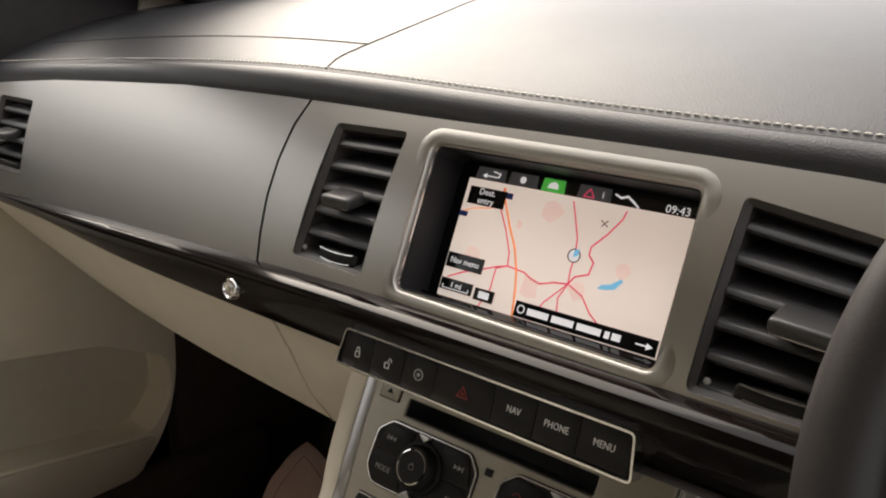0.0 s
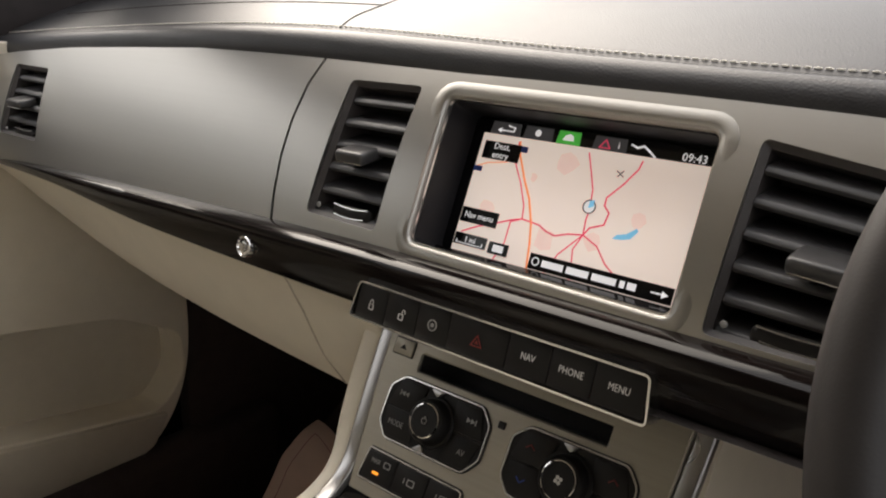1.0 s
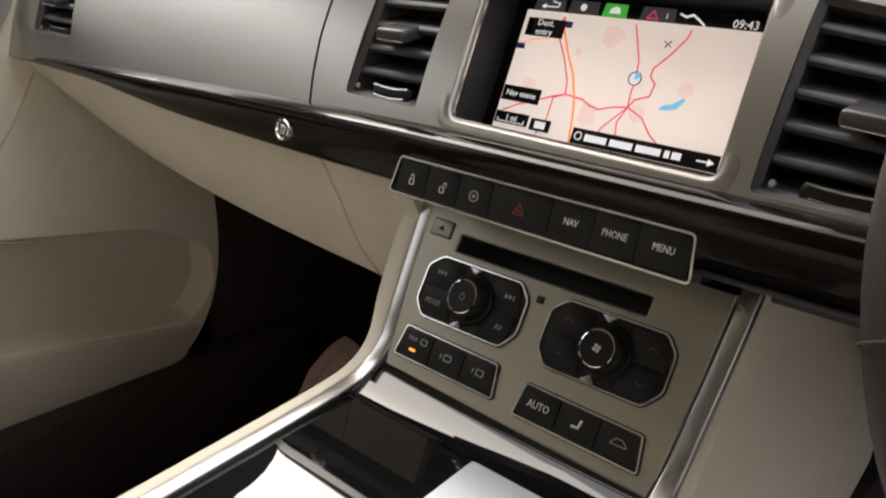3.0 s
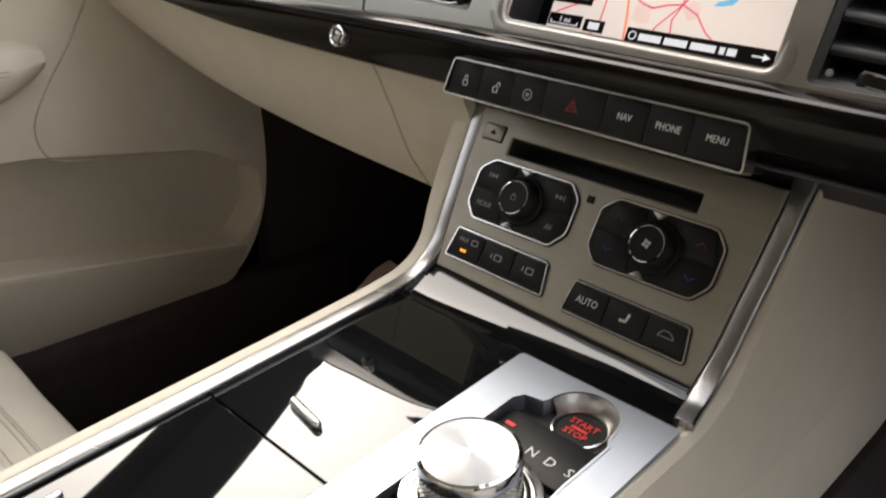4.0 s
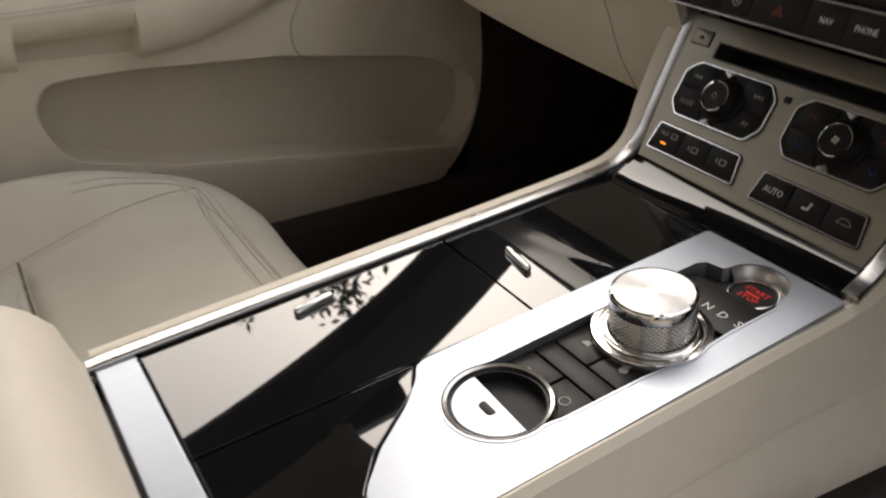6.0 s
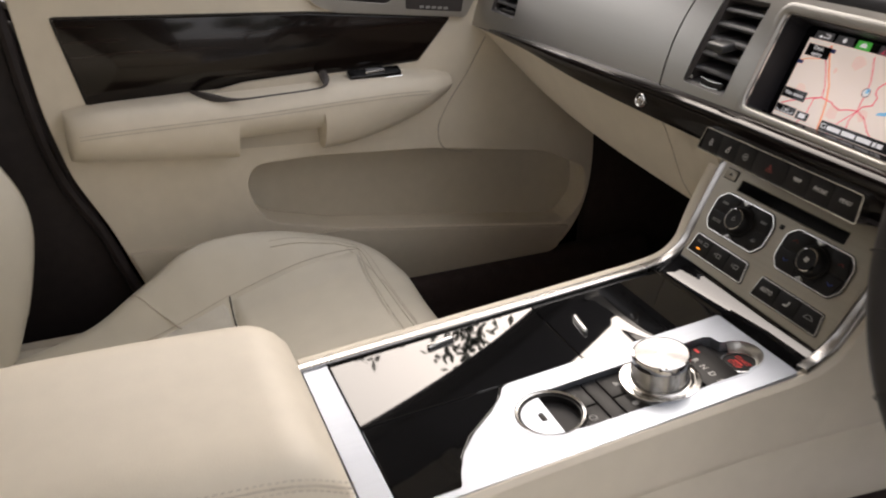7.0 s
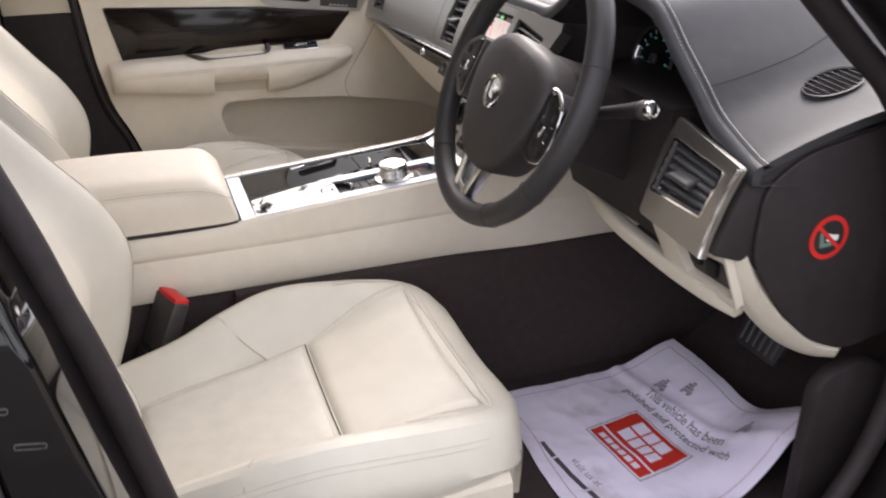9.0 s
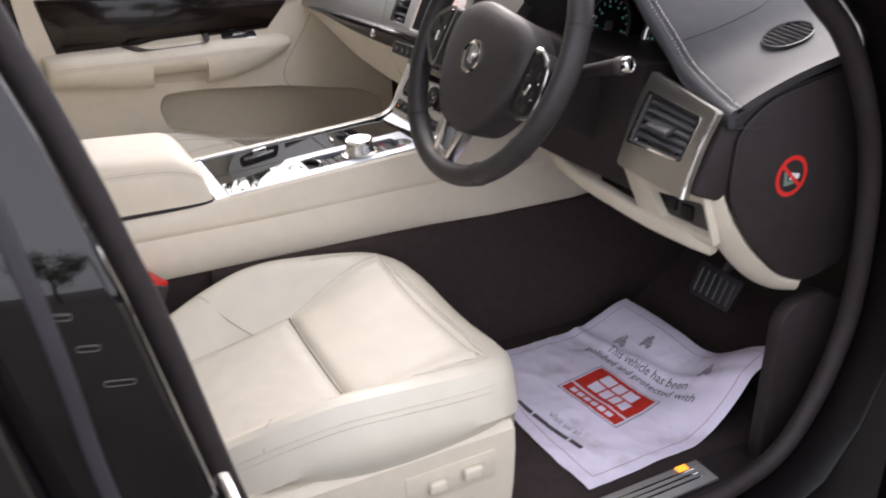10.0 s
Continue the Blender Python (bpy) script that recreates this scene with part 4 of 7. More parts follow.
# lower driver's dashboard
b = loft([[(x, 0.425, 0.945), (x, 0.428, 0.86), (x, 0.435, 0.80), (x, 0.45, 0.752), (x, 0.50, 0.735), (x, 0.62, 0.74), (x, 0.62, 0.945)] for x in (0.262, 0.3, 0.45, 0.548)], closed=True)
part("lower_cowl", b, SOFT_BLACK, dash, "black lower cowl under the wheel")
bp_ = smooth_path([(0.14, 0.60, 0.742), (0.20, 0.53, 0.741), (0.29, 0.475, 0.739), (0.40, 0.450, 0.734), (0.487, 0.448, 0.728), (0.56, 0.450, 0.723), (0.63, 0.453, 0.7225), (0.655, 0.457, 0.722), (0.676, 0.463, 0.721)], 6)
part("knee_beam", sweep(bp_, rounded([(-0.011, -0.0110), (0.011, -0.0110), (0.011, 0.0120), (-0.011, 0.0120)], 0.006, 3)), CREAM_PLASTIC, dash, "slim cream trim beam below the dashboard")
ho = smooth_path([(0.698, 0.4425, 0.803), (0.699, 0.463, 0.765), (0.699, 0.488, 0.734), (0.699, 0.52, 0.702), (0.699, 0.553, 0.673), (0.699, 0.58, 0.655), (0.700, 0.612, 0.645)], 6)
hi_ = smooth_path([(0.681, 0.428, 0.797), (0.6795, 0.439, 0.765), (0.679, 0.459, 0.730), (0.679, 0.490, 0.695), (0.682, 0.528, 0.662), (0.688, 0.572, 0.638), (0.696, 0.612, 0.629)], 6)
rows = []
for k, (a, c) in enumerate(zip(ho, hi_)):
    m_ = (a + c) / 2 + Vector((0.003, -0.003, -0.002))
    e = max(0.0, 1 - k / 12)
    inner = c + Vector((-0.006 - 0.004 * e, 0.008, 0.004 - 0.004 * e))
    rows.append([a + Vector((-0.012, 0.01, 0.012)), a + Vector((0.001, 0, 0.001)), a + Vector((0.004, -0.002, -0.001)), m_ + Vector((0.002, 0, 0)), c + Vector((0.002, -0.0005, 0)), c, (c + inner) / 2 + Vector((0, -0.002, 0)), inner, inner + Vector((0, 0.012, 0.006))])
part("trim_horn", loft(rows, closed=True), CREAM_PLASTIC, dash, "curved cream trim at the dashboard's end", 50)
MSP = plane_frame((0.6, 0.431, 0.768), (0, -0.39, 1))


def sp(x, z):
    return x - 0.6, (z - 0.768) * math.hypot(1, 0.39)


frame_out = rounded([sp(0.540, 0.728), sp(0.691, 0.728), sp(0.691, 0.806), sp(0.526, 0.812)], [0.006, 0.004, 0.004, 0.006], 3)
hole = rounded([sp(0.592, 0.737), sp(0.687, 0.740), sp(0.686, 0.794), sp(0.578, 0.778)], 0.004, 3)
part("switch_surround", plate(frame_out, [hole], 0.012, MSP, 0.0035), CREAM_PLASTIC, dash, "cream panel round the switch pocket", 30)
pk = part("pocket", box((0.60, 0.475, 0.765), (0.16, 0.04, 0.07), 0.006), BLACK_PLASTIC, dash, "dark switch pocket under the vent panel")
for k in range(3):
    part("pocket_switch", box((0.565 + 0.032 * k, 0.453, 0.765 - 0.004 * k), (0.022, 0.008, 0.02), 0.002), BUTTON, pk)


# driver's outer vent panel


def mv(x, z):
    return x - 0.6, (z - 0.87) * math.hypot(1, 0.25)


VP = rounded([mv(0.552, 0.815), mv(0.688, 0.806), mv(0.687, 0.833), mv(0.692, 0.880), mv(0.702, 0.919), mv(0.572, 0.944), mv(0.558, 0.896)], [0.008, 0.004, 0.02, 0.02, 0.004, 0.006, 0.02], 4)
vc = [mv(0.562, 0.849), mv(0.665, 0.849), mv(0.677, 0.906), mv(0.578, 0.918)]
VH = rounded(vc, 0.004, 3)
vp = part("vent_panel", plate(VP, [VH], 0.009, MV, 0.002), ALU, dash, "satin aluminium panel with the side vent", 15)
vent(MV, VH, vc, 6, 0.45, vp)
part("vent_frame", ring(inset(VH, -0.0015), inset(VH, 0.0012), -0.003, 0.0012, MV), CHROME, vp, "bright vent rim")
edge = [MV @ Vector((*mv(x, z), 0.0008)) for x, z in ((0.6875, 0.808), (0.6868, 0.833), (0.6915, 0.880), (0.7010, 0.917))]
part("panel_edge", tube(smooth_path(edge, 5), 0.0028, 8), SATIN_CHROME, vp, "bright polished panel edge")

# end of the dashboard
ME = Matrix(((0, 0, 1, 0.698), (1, 0, 0, 0), (0, 1, 0, 0), (0, 0, 0, 1)))
b = prism(rounded([(0.396, 0.812), (0.445, 0.795), (0.66, 0.64), (0.72, 0.72), (0.72, 0.97), (0.60, 0.945), (0.52, 0.934), (0.43, 0.902)], 0.006), -0.05, -0.001, ME, 0.004)
part("end_side", b, SOFT_BLACK, dash, "black side of the dashboard")
cap = rounded([(0.447, 0.80), (0.50, 0.722), (0.56, 0.668), (0.62, 0.642), (0.70, 0.66), (0.71, 0.90), (0.62, 0.948), (0.50, 0.925), (0.45, 0.89)], 0.025, 5)
part("end_cap", prism(cap, 0.0, 0.006, ME, 0.004, 3), SOFT_BLACK, dash, "matt black end cap of the dashboard")
dv = [(0.019 * math.cos(a), 0.043 * math.sin(a)) for a in [2 * math.pi * k / 40 for k in range(40)]]
sx_, sy_ = (pad_top(0.645, 0.575) - pad_top(0.635, 0.575)) / 0.01, (pad_top(0.64, 0.58) - pad_top(0.64, 0.57)) / 0.01
MDV = plane_frame((0.642, 0.580, pad_top(0.642, 0.580) + 0.002), (-0.12, 1.0, -0.12 * sx_ + sy_), (1.0, 0.12, sx_ + 0.12 * sy_))
dvo = part("defrost_vent", ring(inset(dv, -0.0018), inset(dv, 0.0006), -0.004, 0.0024, MDV, drop=0.0008), CHARCOAL, dash, "oval defroster grille")
# pad is not cut open; this black sheet imitates the shade in the openings
part("grille_back", prism(dv, -0.006, -0.001, MDV), SOFT_BLACK, dvo)
for k in range(8):
    y = -0.035 + 0.010 * k
    w = 0.037 * math.sqrt(max(0.1, 1 - (y / 0.043) ** 2))
    part("grille_bar", box((0, 0, 0.0), (w, 0.0020, 0.0030), 0.0006, 1, MDV @ pose(0, y, 0.0010, 0, 0, 22)), CHARCOAL, dvo)

# prohibition sticker on the end cap
MST = plane_frame((0.7045, 0.555, 0.8145), (0, -0.05, 1), (0, 1, 0.05))
stk = part("warning_sticker", ring(circle(0, 0, 0.0285, 36), circle(0, 0, 0.0225, 36), -0.0002, 0.0006, MST), BUCKLE_RED)
tagged(stk, "round red and white no child seat sticker", "sticker")
part("sticker_disc", prism(circle(0, 0, 0.0228, 36), -0.0002, 0.0002, MST), SOFT_BLACK, stk)
part("seat_shape", prism([(-0.012, -0.012), (0.006, -0.012), (0.006, -0.007), (-0.006, -0.007), (-0.009, 0.008), (-0.014, 0.008)], 0.0002, 0.0004, MST), STICKER_GREEN, stk)
part("child_shape", prism(rounded([(-0.004, -0.005), (0.014, -0.006), (0.015, 0.001), (0.004, 0.003), (0.0, 0.006)], 0.002), 0.0002, 0.0004, MST), STICKER_WHITE, stk)
part("sticker_bar", box((0, 0, 0.0005), (0.048, 0.005, 0.0004), m=MST @ pose(0, 0, 0, 0, 0, -45)), BUCKLE_RED, stk)

# ---------------------------------------------------------------- centre stack
stack = empty("centre_stack", "satin metal centre stack with rotary climate and audio controls", "control panel")
SLOT = rect(-0.076, sz(0.8175), 0.0635, sz(0.8275), 0.001, 2)
outer = [(-0.0985, sz(0.742)), (0.0990, sz(0.738)), (0.1045, sz(0.80)), (0.1070, sz(0.84)), (-0.1085, sz(0.842)), (-0.1055, sz(0.80))]
panel = part("stack_panel", plate(outer, [SLOT], 0.012, MS, 0.0012), STACK_ALU, stack, "satin champagne metal panel", 15)
part("disc_slot", ring(inset(SLOT, -0.002), inset(SLOT, 0.0005), -0.03, -0.001, MS), DARK_VOID, panel)
part("slot_back", prism(inset(SLOT, -0.004), -0.034, -0.03, MS), DARK_VOID, panel)
ej = rect(-0.101, sz(0.8225), -0.0835, sz(0.8325), 0.001, 2)
ejb = part("eject_button", prism(inset(ej, 0.0006), -0.002, 0.0014, MS, 0.0006), STACK_ALU, panel)
part("eject_gap", ring(inset(ej, -0.0002), inset(ej, 0.0006), -0.001, 0.0005, MS), DARK_VOID, ejb)
part("eject_icon", prism([(-0.0950, sz(0.8262)), (-0.0895, sz(0.8262)), (-0.0922, sz(0.8292))], 0.0013, 0.0017, MS), BUTTON, ejb)
part("sensor_window", prism(rect(-0.0055, sz(0.8055), -0.0005, sz(0.8095), 0.0005, 2), -0.001, 0.0008, MS, 0.0003), BUTTON, panel)

MSL = at(MS, 0, 0, -0.0028)


def cluster(cx, labels, tall):
    MS = MSL
    cyv = sz(0.7945)
    w, h = 0.0405, tall
    pts = rounded([(cx - w, cyv - h * 0.55), (cx - w + 0.008, cyv - h), (cx + w - 0.009, cyv - h), (cx + w, cyv - h * 0.5), (cx + w, cyv + h * 0.55), (cx + w - 0.008, cyv + h), (cx - w + 0.010, cyv + h), (cx - w, cyv + h * 0.6)], 0.003, 3)
    cl = part("rotary_control", prism(pts, -0.002, 0.0038, MS), BUTTON, stack, "black rotary control cluster in a chrome frame")
    part("cluster_gap", ring(inset(pts, -0.0012), inset(pts, -0.0003), -0.001, 0.0031, MS), DARK_VOID, cl)
    part("cluster_frame", ring(inset(pts, -0.0005), inset(pts, 0.0006), -0.001, 0.0047, MS), SATIN_CHROME, cl, "chrome frame")
    # four rocker pads round the knob
    for sx in (-1, 1):
        x0, x1 = (cx - w + 0.0018, cx - 0.0145) if sx < 0 else (cx + 0.0155, cx + w - 0.0018)
        for sy in (-1, 1):
            ya, yb = (cyv + 0.0006, cyv + h - 0.002) if sy > 0 else (cyv - h + 0.002, cyv - 0.0006)
            xo = 0.006
            if sx < 0:
                poly = [(x0, ya), (x1 + (0 if sy > 0 else 0.003), ya), (x1 + (0.004 if sy > 0 else 0), yb), (x0 + xo, yb)] if sy > 0 else [(x0 + xo, ya), (x1 + 0.004, ya), (x1, yb), (x0, yb)]
            else:
                poly = [(x0, ya), (x1, ya), (x1 - xo, yb), (x0 - 0.003, yb)] if sy > 0 else [(x0 - 0.003, ya), (x1 - xo, ya), (x1, yb), (x0, yb)]
            part("rocker", prism(rounded(poly, 0.0015, 2), 0.001, 0.0046, MS, 0.0004), BUTTON, cl)
    for sx, sy, kind_, tx in labels:
        px, py = cx + sx * 0.027, cyv + sy * h * 0.48
        mm = at(MS, px, py, 0.0047)
        if kind_ == "text":
            words(tx, 0.0052, mm, PRINT_DIM, cl, squeeze=0.85)
        elif kind_ == "skip":
            d = 1 if tx == "next" else -1
            for k in range(2):
                part("skip_icon", prism([(d * (0.0032 * k - 0.003), -0.0016), (d * (0.0032 * k), 0), (d * (0.0032 * k - 0.003), 0.0016)][::d], 0, 0.0003, mm), PRINT_DIM, cl)
            part("skip_icon", box((d * 0.0038, 0, 0.0001), (0.0007, 0.0034, 0.0003), m=mm), PRINT_DIM, cl)
        else:
            u = 1 if kind_ == "up" else -1
            part("chevron", tube([mm @ Vector((-0.003, -0.0012 * u, 0)), mm @ Vector((0, 0.0012 * u, 0)), mm @ Vector((0.003, -0.0012 * u, 0))], 0.0005, 5), RED_PRINT if u > 0 else BLUE_PRINT, cl)
    # chrome wings above and below the knob
    for s in (-1, 1):
        part("wing", prism(rounded([(cx - 0.008, cyv + s * h * 0.95), (cx + 0.002, cyv + s * h * 0.95), (cx - 0.002, cyv + s * h * 0.74)][::s], 0.001, 2), 0.002, 0.006, MS, 0.0006), DARK_CHROME, cl, "bright wing beside the knob")
    kn = part("rotary_knob", lathe([(0.0168, 0.002), (0.0168, 0.0050), (0.0160, 0.0058), (0.0148, 0.0060), (0.0138, 0.0110), (0.0122, 0.0128), (0.0098, 0.0130)], 40, at(MS, cx, cyv)), BUTTON, cl, "black rotary knob with a chrome ring")
    part("knob_ring", lathe([(0.0110, 0.0125), (0.0109, 0.0137), (0.0103, 0.0139), (0.0098, 0.0128)], 40, at(MS, cx, cyv)), CHROME, kn, "chrome ring")
    fc = part("knob_face", lathe([(0.0099, 0.0128), (0.0096, 0.0131), (0, 0.0131)], 32, at(MS, cx, cyv)), BUTTON, kn)
    return cl, fc, at(MS, cx, cyv, 0.0135)


cl, fc, mm = cluster(-0.0505, [(-1, 1, "skip", "back"), (-1, -1, "text", "MODE"), (1, 1, "skip", "next"), (1, -1, "text", "AV")], 0.0208)
part("power_icon", ring(circle(0, 0, 0.0021, 16), circle(0, 0, 0.0017, 16), 0, 0.0003, mm), PRINT_DIM, fc)
part("power_icon", box((0, 0.0018, 0.0002), (0.0005, 0.002, 0.0003), m=mm), PRINT_DIM, fc)
cl, fc, mm = cluster(0.0475, [(-1, 1, "up", ""), (-1, -1, "down", ""), (1, 1, "up", ""), (1, -1, "down", "")], 0.0208)
for k in range(4):
    part("fan_icon", prism(circle(0.0016 * math.cos(k * 1.571 + 0.5), 0.0016 * math.sin(k * 1.571 + 0.5), 0.0011, 10), 0, 0.0003, mm), PRINT, fc)


def button_row(x0, x1, za, zb, icons):
    MS = MSL
    pts = rounded([(x0 - 0.0015, sz(za)), (x1 + 0.001, sz(za) - 0.001), (x1 - 0.0025, sz(zb) - 0.001), (x0 + 0.0015, sz(zb))], 0.002, 3)
    rw = part("button_strip", prism(inset(pts, 0.0003), -0.002, 0.0036, MS), BUTTON, stack, "row of black buttons in a chrome frame")
    part("row_gap", ring(inset(pts, -0.0012), inset(pts, -0.0003), -0.001, 0.0031, MS), DARK_VOID, rw)
    part("row_frame", ring(inset(pts, -0.0005), inset(pts, 0.0006), -0.001, 0.0047, MS), SATIN_CHROME, rw, "chrome frame")
    for k in range(3):
        a, c = x0 + 0.0005 + (x1 - x0 - 0.001) * k / 3, x0 + 0.0005 + (x1 - x0 - 0.001) * (k + 1) / 3
        bt = part("button", prism(rect(a + 0.0004, sz(za) + 0.0012, c - 0.0004, sz(zb) - 0.0018, 0.001, 2), 0.0, 0.0046, MS, 0.0007), BUTTON, rw)
        mm2 = at(MS, (a + c) / 2, (sz(za) + sz(zb)) / 2, 0.0047)
        ic = icons[k]
        if ic == "AUTO":
            words("AUTO", 0.0064, mm2, PRINT, bt, squeeze=0.85)
        elif ic == "MAX":
            words("MAX", 0.0042, mm2 @ pose(-0.004, 0.003, 0), PRINT_DIM, bt, squeeze=0.85)
            part("screen_icon", ring(rect(0.003, 0.0012, 0.0085, 0.0052, 0.001), rect(0.0036, 0.0018, 0.0079, 0.0046, 0.001), 0, 0.0003, mm2), PRINT_DIM, bt)
            part("lamp", prism(rect(-0.004, -0.0048, 0.001, -0.0032, 0.0004), -0.0002, 0.0003, mm2), AMBER_GLOW, bt, "amber lit lamp")
        elif ic == "seat":
            part("seat_icon", tube([mm2 @ Vector(q) for q in ((-0.003, -0.002, 0), (0.001, -0.0018, 0), (0.0022, 0.003, 0))], 0.0009, 6), PRINT, bt)
        elif ic == "car":
            part("car_icon", ring(rounded([(-0.0055, -0.0015), (0.0055, -0.0015), (0.004, 0.001), (0.0015, 0.0025), (-0.0025, 0.0025)], 0.0008, 2), inset(rounded([(-0.0055, -0.0015), (0.0055, -0.0015), (0.004, 0.001), (0.0015, 0.0025), (-0.0025, 0.0025)], 0.0008, 2), 0.0005), 0, 0.0003, mm2), PRINT_DIM, bt)
        else:
            part("screen_icon", ring(rect(-0.002, -0.0022, 0.004, 0.0022, 0.001), rect(-0.0013, -0.0015, 0.0033, 0.0015, 0.001), 0, 0.0003, mm2), PRINT_DIM, bt)
            part("screen_icon", box((-0.0045, 0, 0.0001), (0.0008, 0.003, 0.0003), m=mm2), PRINT_DIM, bt)


button_row(-0.0915, -0.0115, 0.7505, 0.7685, ["MAX", "front", "rear"])
button_row(0.0075, 0.0885, 0.7475, 0.7650, ["AUTO", "seat", "car"])

# ---------------------------------------------------------------- centre console
cons = empty("centre_console", "cream leather centre console with piano black and aluminium top", "console")


side_top = table([-0.45, -0.26, -0.07, 0.10, 0.25, 0.31, 0.33, 0.349, 0.364, 0.385, 0.402, 0.46, 0.64], [0.688, 0.690, 0.694, 0.708, 0.720, 0.7275, 0.732, 0.745, 0.768, 0.806, 0.838, 0.862, 0.862])
side_rise = table([-0.45, -0.085, -0.065, 0.25, 0.30, 0.64], [0, 0, 0.0048, 0.0048, 0.002, 0.0])
for s in (-1, 1):
    rows = []
    for i in range(56):
        y = -0.45 + 1.15 * i / 55
        zt = side_top(y) + (side_rise(y) if s > 0 else 0.0)
        k = max(0.0, (y - 0.28) / 0.3)
        zc, zb = 0.652 + 0.03 * max(0, y), 0.578 - 0.012 * max(0, k)
        bow = 0.010 * min(1.0, k * 2)
        if y > 0.56:
            zb += (y - 0.56) ** 2 * 1.5
        rows.append([(s * x, y, z) for x, z in ((0.1085, zt - 0.006), (0.110, zt - 0.0005), (0.1125, zt), (0.1165 + bow * 0.3, zt - 0.004), (0.119 + bow * 0.6, zt - (zt - zc) * 0.4), (0.121 + bow, zc + 0.010), (0.1205 + bow, zc + 0.004),
                                               (0.1175 + bow, zc - 0.001), (0.1195 + bow, zc - 0.007), (0.122 + bow, (zc + zb) / 2), (0.121 + bow, zb + 0.008), (0.116 + bow, zb), (0.10 + bow, zb))])
    part("side_panel", sheet(rows, (-0.004 * s, 0, 0)), CREAM, cons, "cream leather side panel")
b = box((0, -0.02, 0.43), (0.216, 0.9, 0.29), 0.01)
part("lower_body", b, CARPET, cons, "black carpeted console base")
b = loft([[(x, -0.44, 0.60), (x, -0.44, 0.682), (x, -0.075, 0.684), (x, 0.30, 0.714), (x, 0.33, 0.715), (x, 0.42, 0.80), (x, 0.5, 0.84), (x, 0.62, 0.84), (x, 0.62, 0.60)] for x in (-0.107, 0.107)], closed=True)
part("inner_body", b, BLACK_PLASTIC, cons)

# bright strips beside the stack and the console top
for s in (-1, 1):
    pts = [(0.1135, 0.402, 0.846), (0.1115, 0.385, 0.815), (0.1085, 0.364, 0.778), (0.1065, 0.349, 0.752), (0.1065, 0.330, 0.7375), (0.107, 0.30, 0.7305), (0.1075, 0.22, 0.7225), (0.108, 0.08, 0.7105), (0.1085, -0.05, 0.6995), (0.1085, -0.075, 0.697)]
    path = smooth_path([(s * x, y, z) for x, y, z in (pts if s < 0 else pts[:5] + [(0.1085, 0.3125, 0.7325)])], 7)
    part("edge_strip", sweep(path, rounded([(-0.0055, -0.004), (0.0058, -0.004), (0.0058, 0.0024), (-0.0055, 0.0024)], 0.002, 3), up=(0, -0.35, 1)), DARK_CHROME, cons, "satin chrome edge strip")
    if s < 0:
        path = smooth_path([(s * (x + 0.0125 + 0.0035 * max(0.0, min(1.0, (z - 0.735) / 0.05))), y + 0.004, z - 0.001) for x, y, z in pts], 7)
        wide = [0.78 + 0.5 * max(0.0, min(1.0, (q.z - 0.73) / 0.06)) for q in path]
        part("side_lip", sweep(path, rounded([(-0.0085, -0.012), (0.0085, -0.012), (0.0085, 0.0015), (-0.0085, 0.0022)], 0.0055, 4), up=(0, -0.35, 1), scales=wide), CREAM, cons, "cream leather lip beside the strip")
    gp = smooth_path([(s * (x - 0.0062), y + 0.001, z) for x, y, z in pts[:5]], 7)
    part("strip_gap", tube(gp, 0.0016, 6), DARK_VOID, cons)

# piano black lids
yj = cy(0.164)
step_in = table([-0.1015, -0.09, -0.081, -0.057, -0.037, -0.016, 0.0045], [0.235, 0.222, 0.205, 0.210, 0.216, 0.223, 0.232])
step_out = table([-0.1015, -0.09, -0.081, -0.054, -0.028, -0.004, 0.008], [0.258, 0.245, 0.227, 0.231, 0.234, 0.237, 0.243])


def ease(t):
    t = max(0.0, min(1.0, t))
    return t * t * (3 - 2 * t)


rows = []
for k in range(49):
    y = yj + 0.0008 + (cy(0.310) - yj - 0.0008) * k / 48
    yr = 0.311 + y / math.hypot(1, 0.086)
    rows.append([MC @ Vector((x, y, -0.0005 + 0.0003 * ease((yr - step_in(x)) / (step_out(x) - step_in(x))) * (1 - ease((yr - 0.265) / 0.043)))) for x in np.linspace(-0.1015, 0.0045, 30)])
part("front_lid", sheet(rows, (0, 0, -0.006)), PIANO, cons, "piano black tray lid", 20)
lip = []
for x in np.linspace(-0.1015, 0.1005, 30):
    f = max(0.0, min(1.0, (x + 0.085) / 0.13))
    lip.append([(x, y, a * (1 - f) + c * f) for y, a, c in ((0.3105, 0.7287, 0.7285), (0.3125, 0.7289, 0.7288), (0.3160, 0.7298, 0.7295), (0.3220, 0.7322, 0.7311), (0.3280, 0.7352, 0.7332), (0.3340, 0.7385, 0.7360), (0.3385, 0.7412, 0.7386), (0.3405, 0.7430, 0.7410), (0.3415, 0.7445, 0.7445))])
part("front_lip", sheet(lip, (0, 0.004, -0.004)), PIANO, cons, "piano black lip rising to the stack")
rear = rounded([(-0.1015, cy(-0.047)), (-0.0012, cy(-0.047)), (0.0035, yj - 0.0008), (-0.1015, yj - 0.0008)], 0.0012, 2)
part("cup_lid", prism(rear, -0.006, 0.0, MC, 0.0012), PIANO, cons, "piano black cup holder lid", 12)
right = rounded([(0.0008, cy(-0.047)), (0.1025, cy(-0.047)), (0.1025, cy(0.01)), (0.07, cy(0.014)), (0.05, cy(0.03)), (0.022, cy(0.068)), (0.003, cy(0.080))], 0.0015, 2)
part("side_lid", prism(right, -0.006, 0.0, MC, 0.0012), PIANO, cons, "piano black console panel", 12)
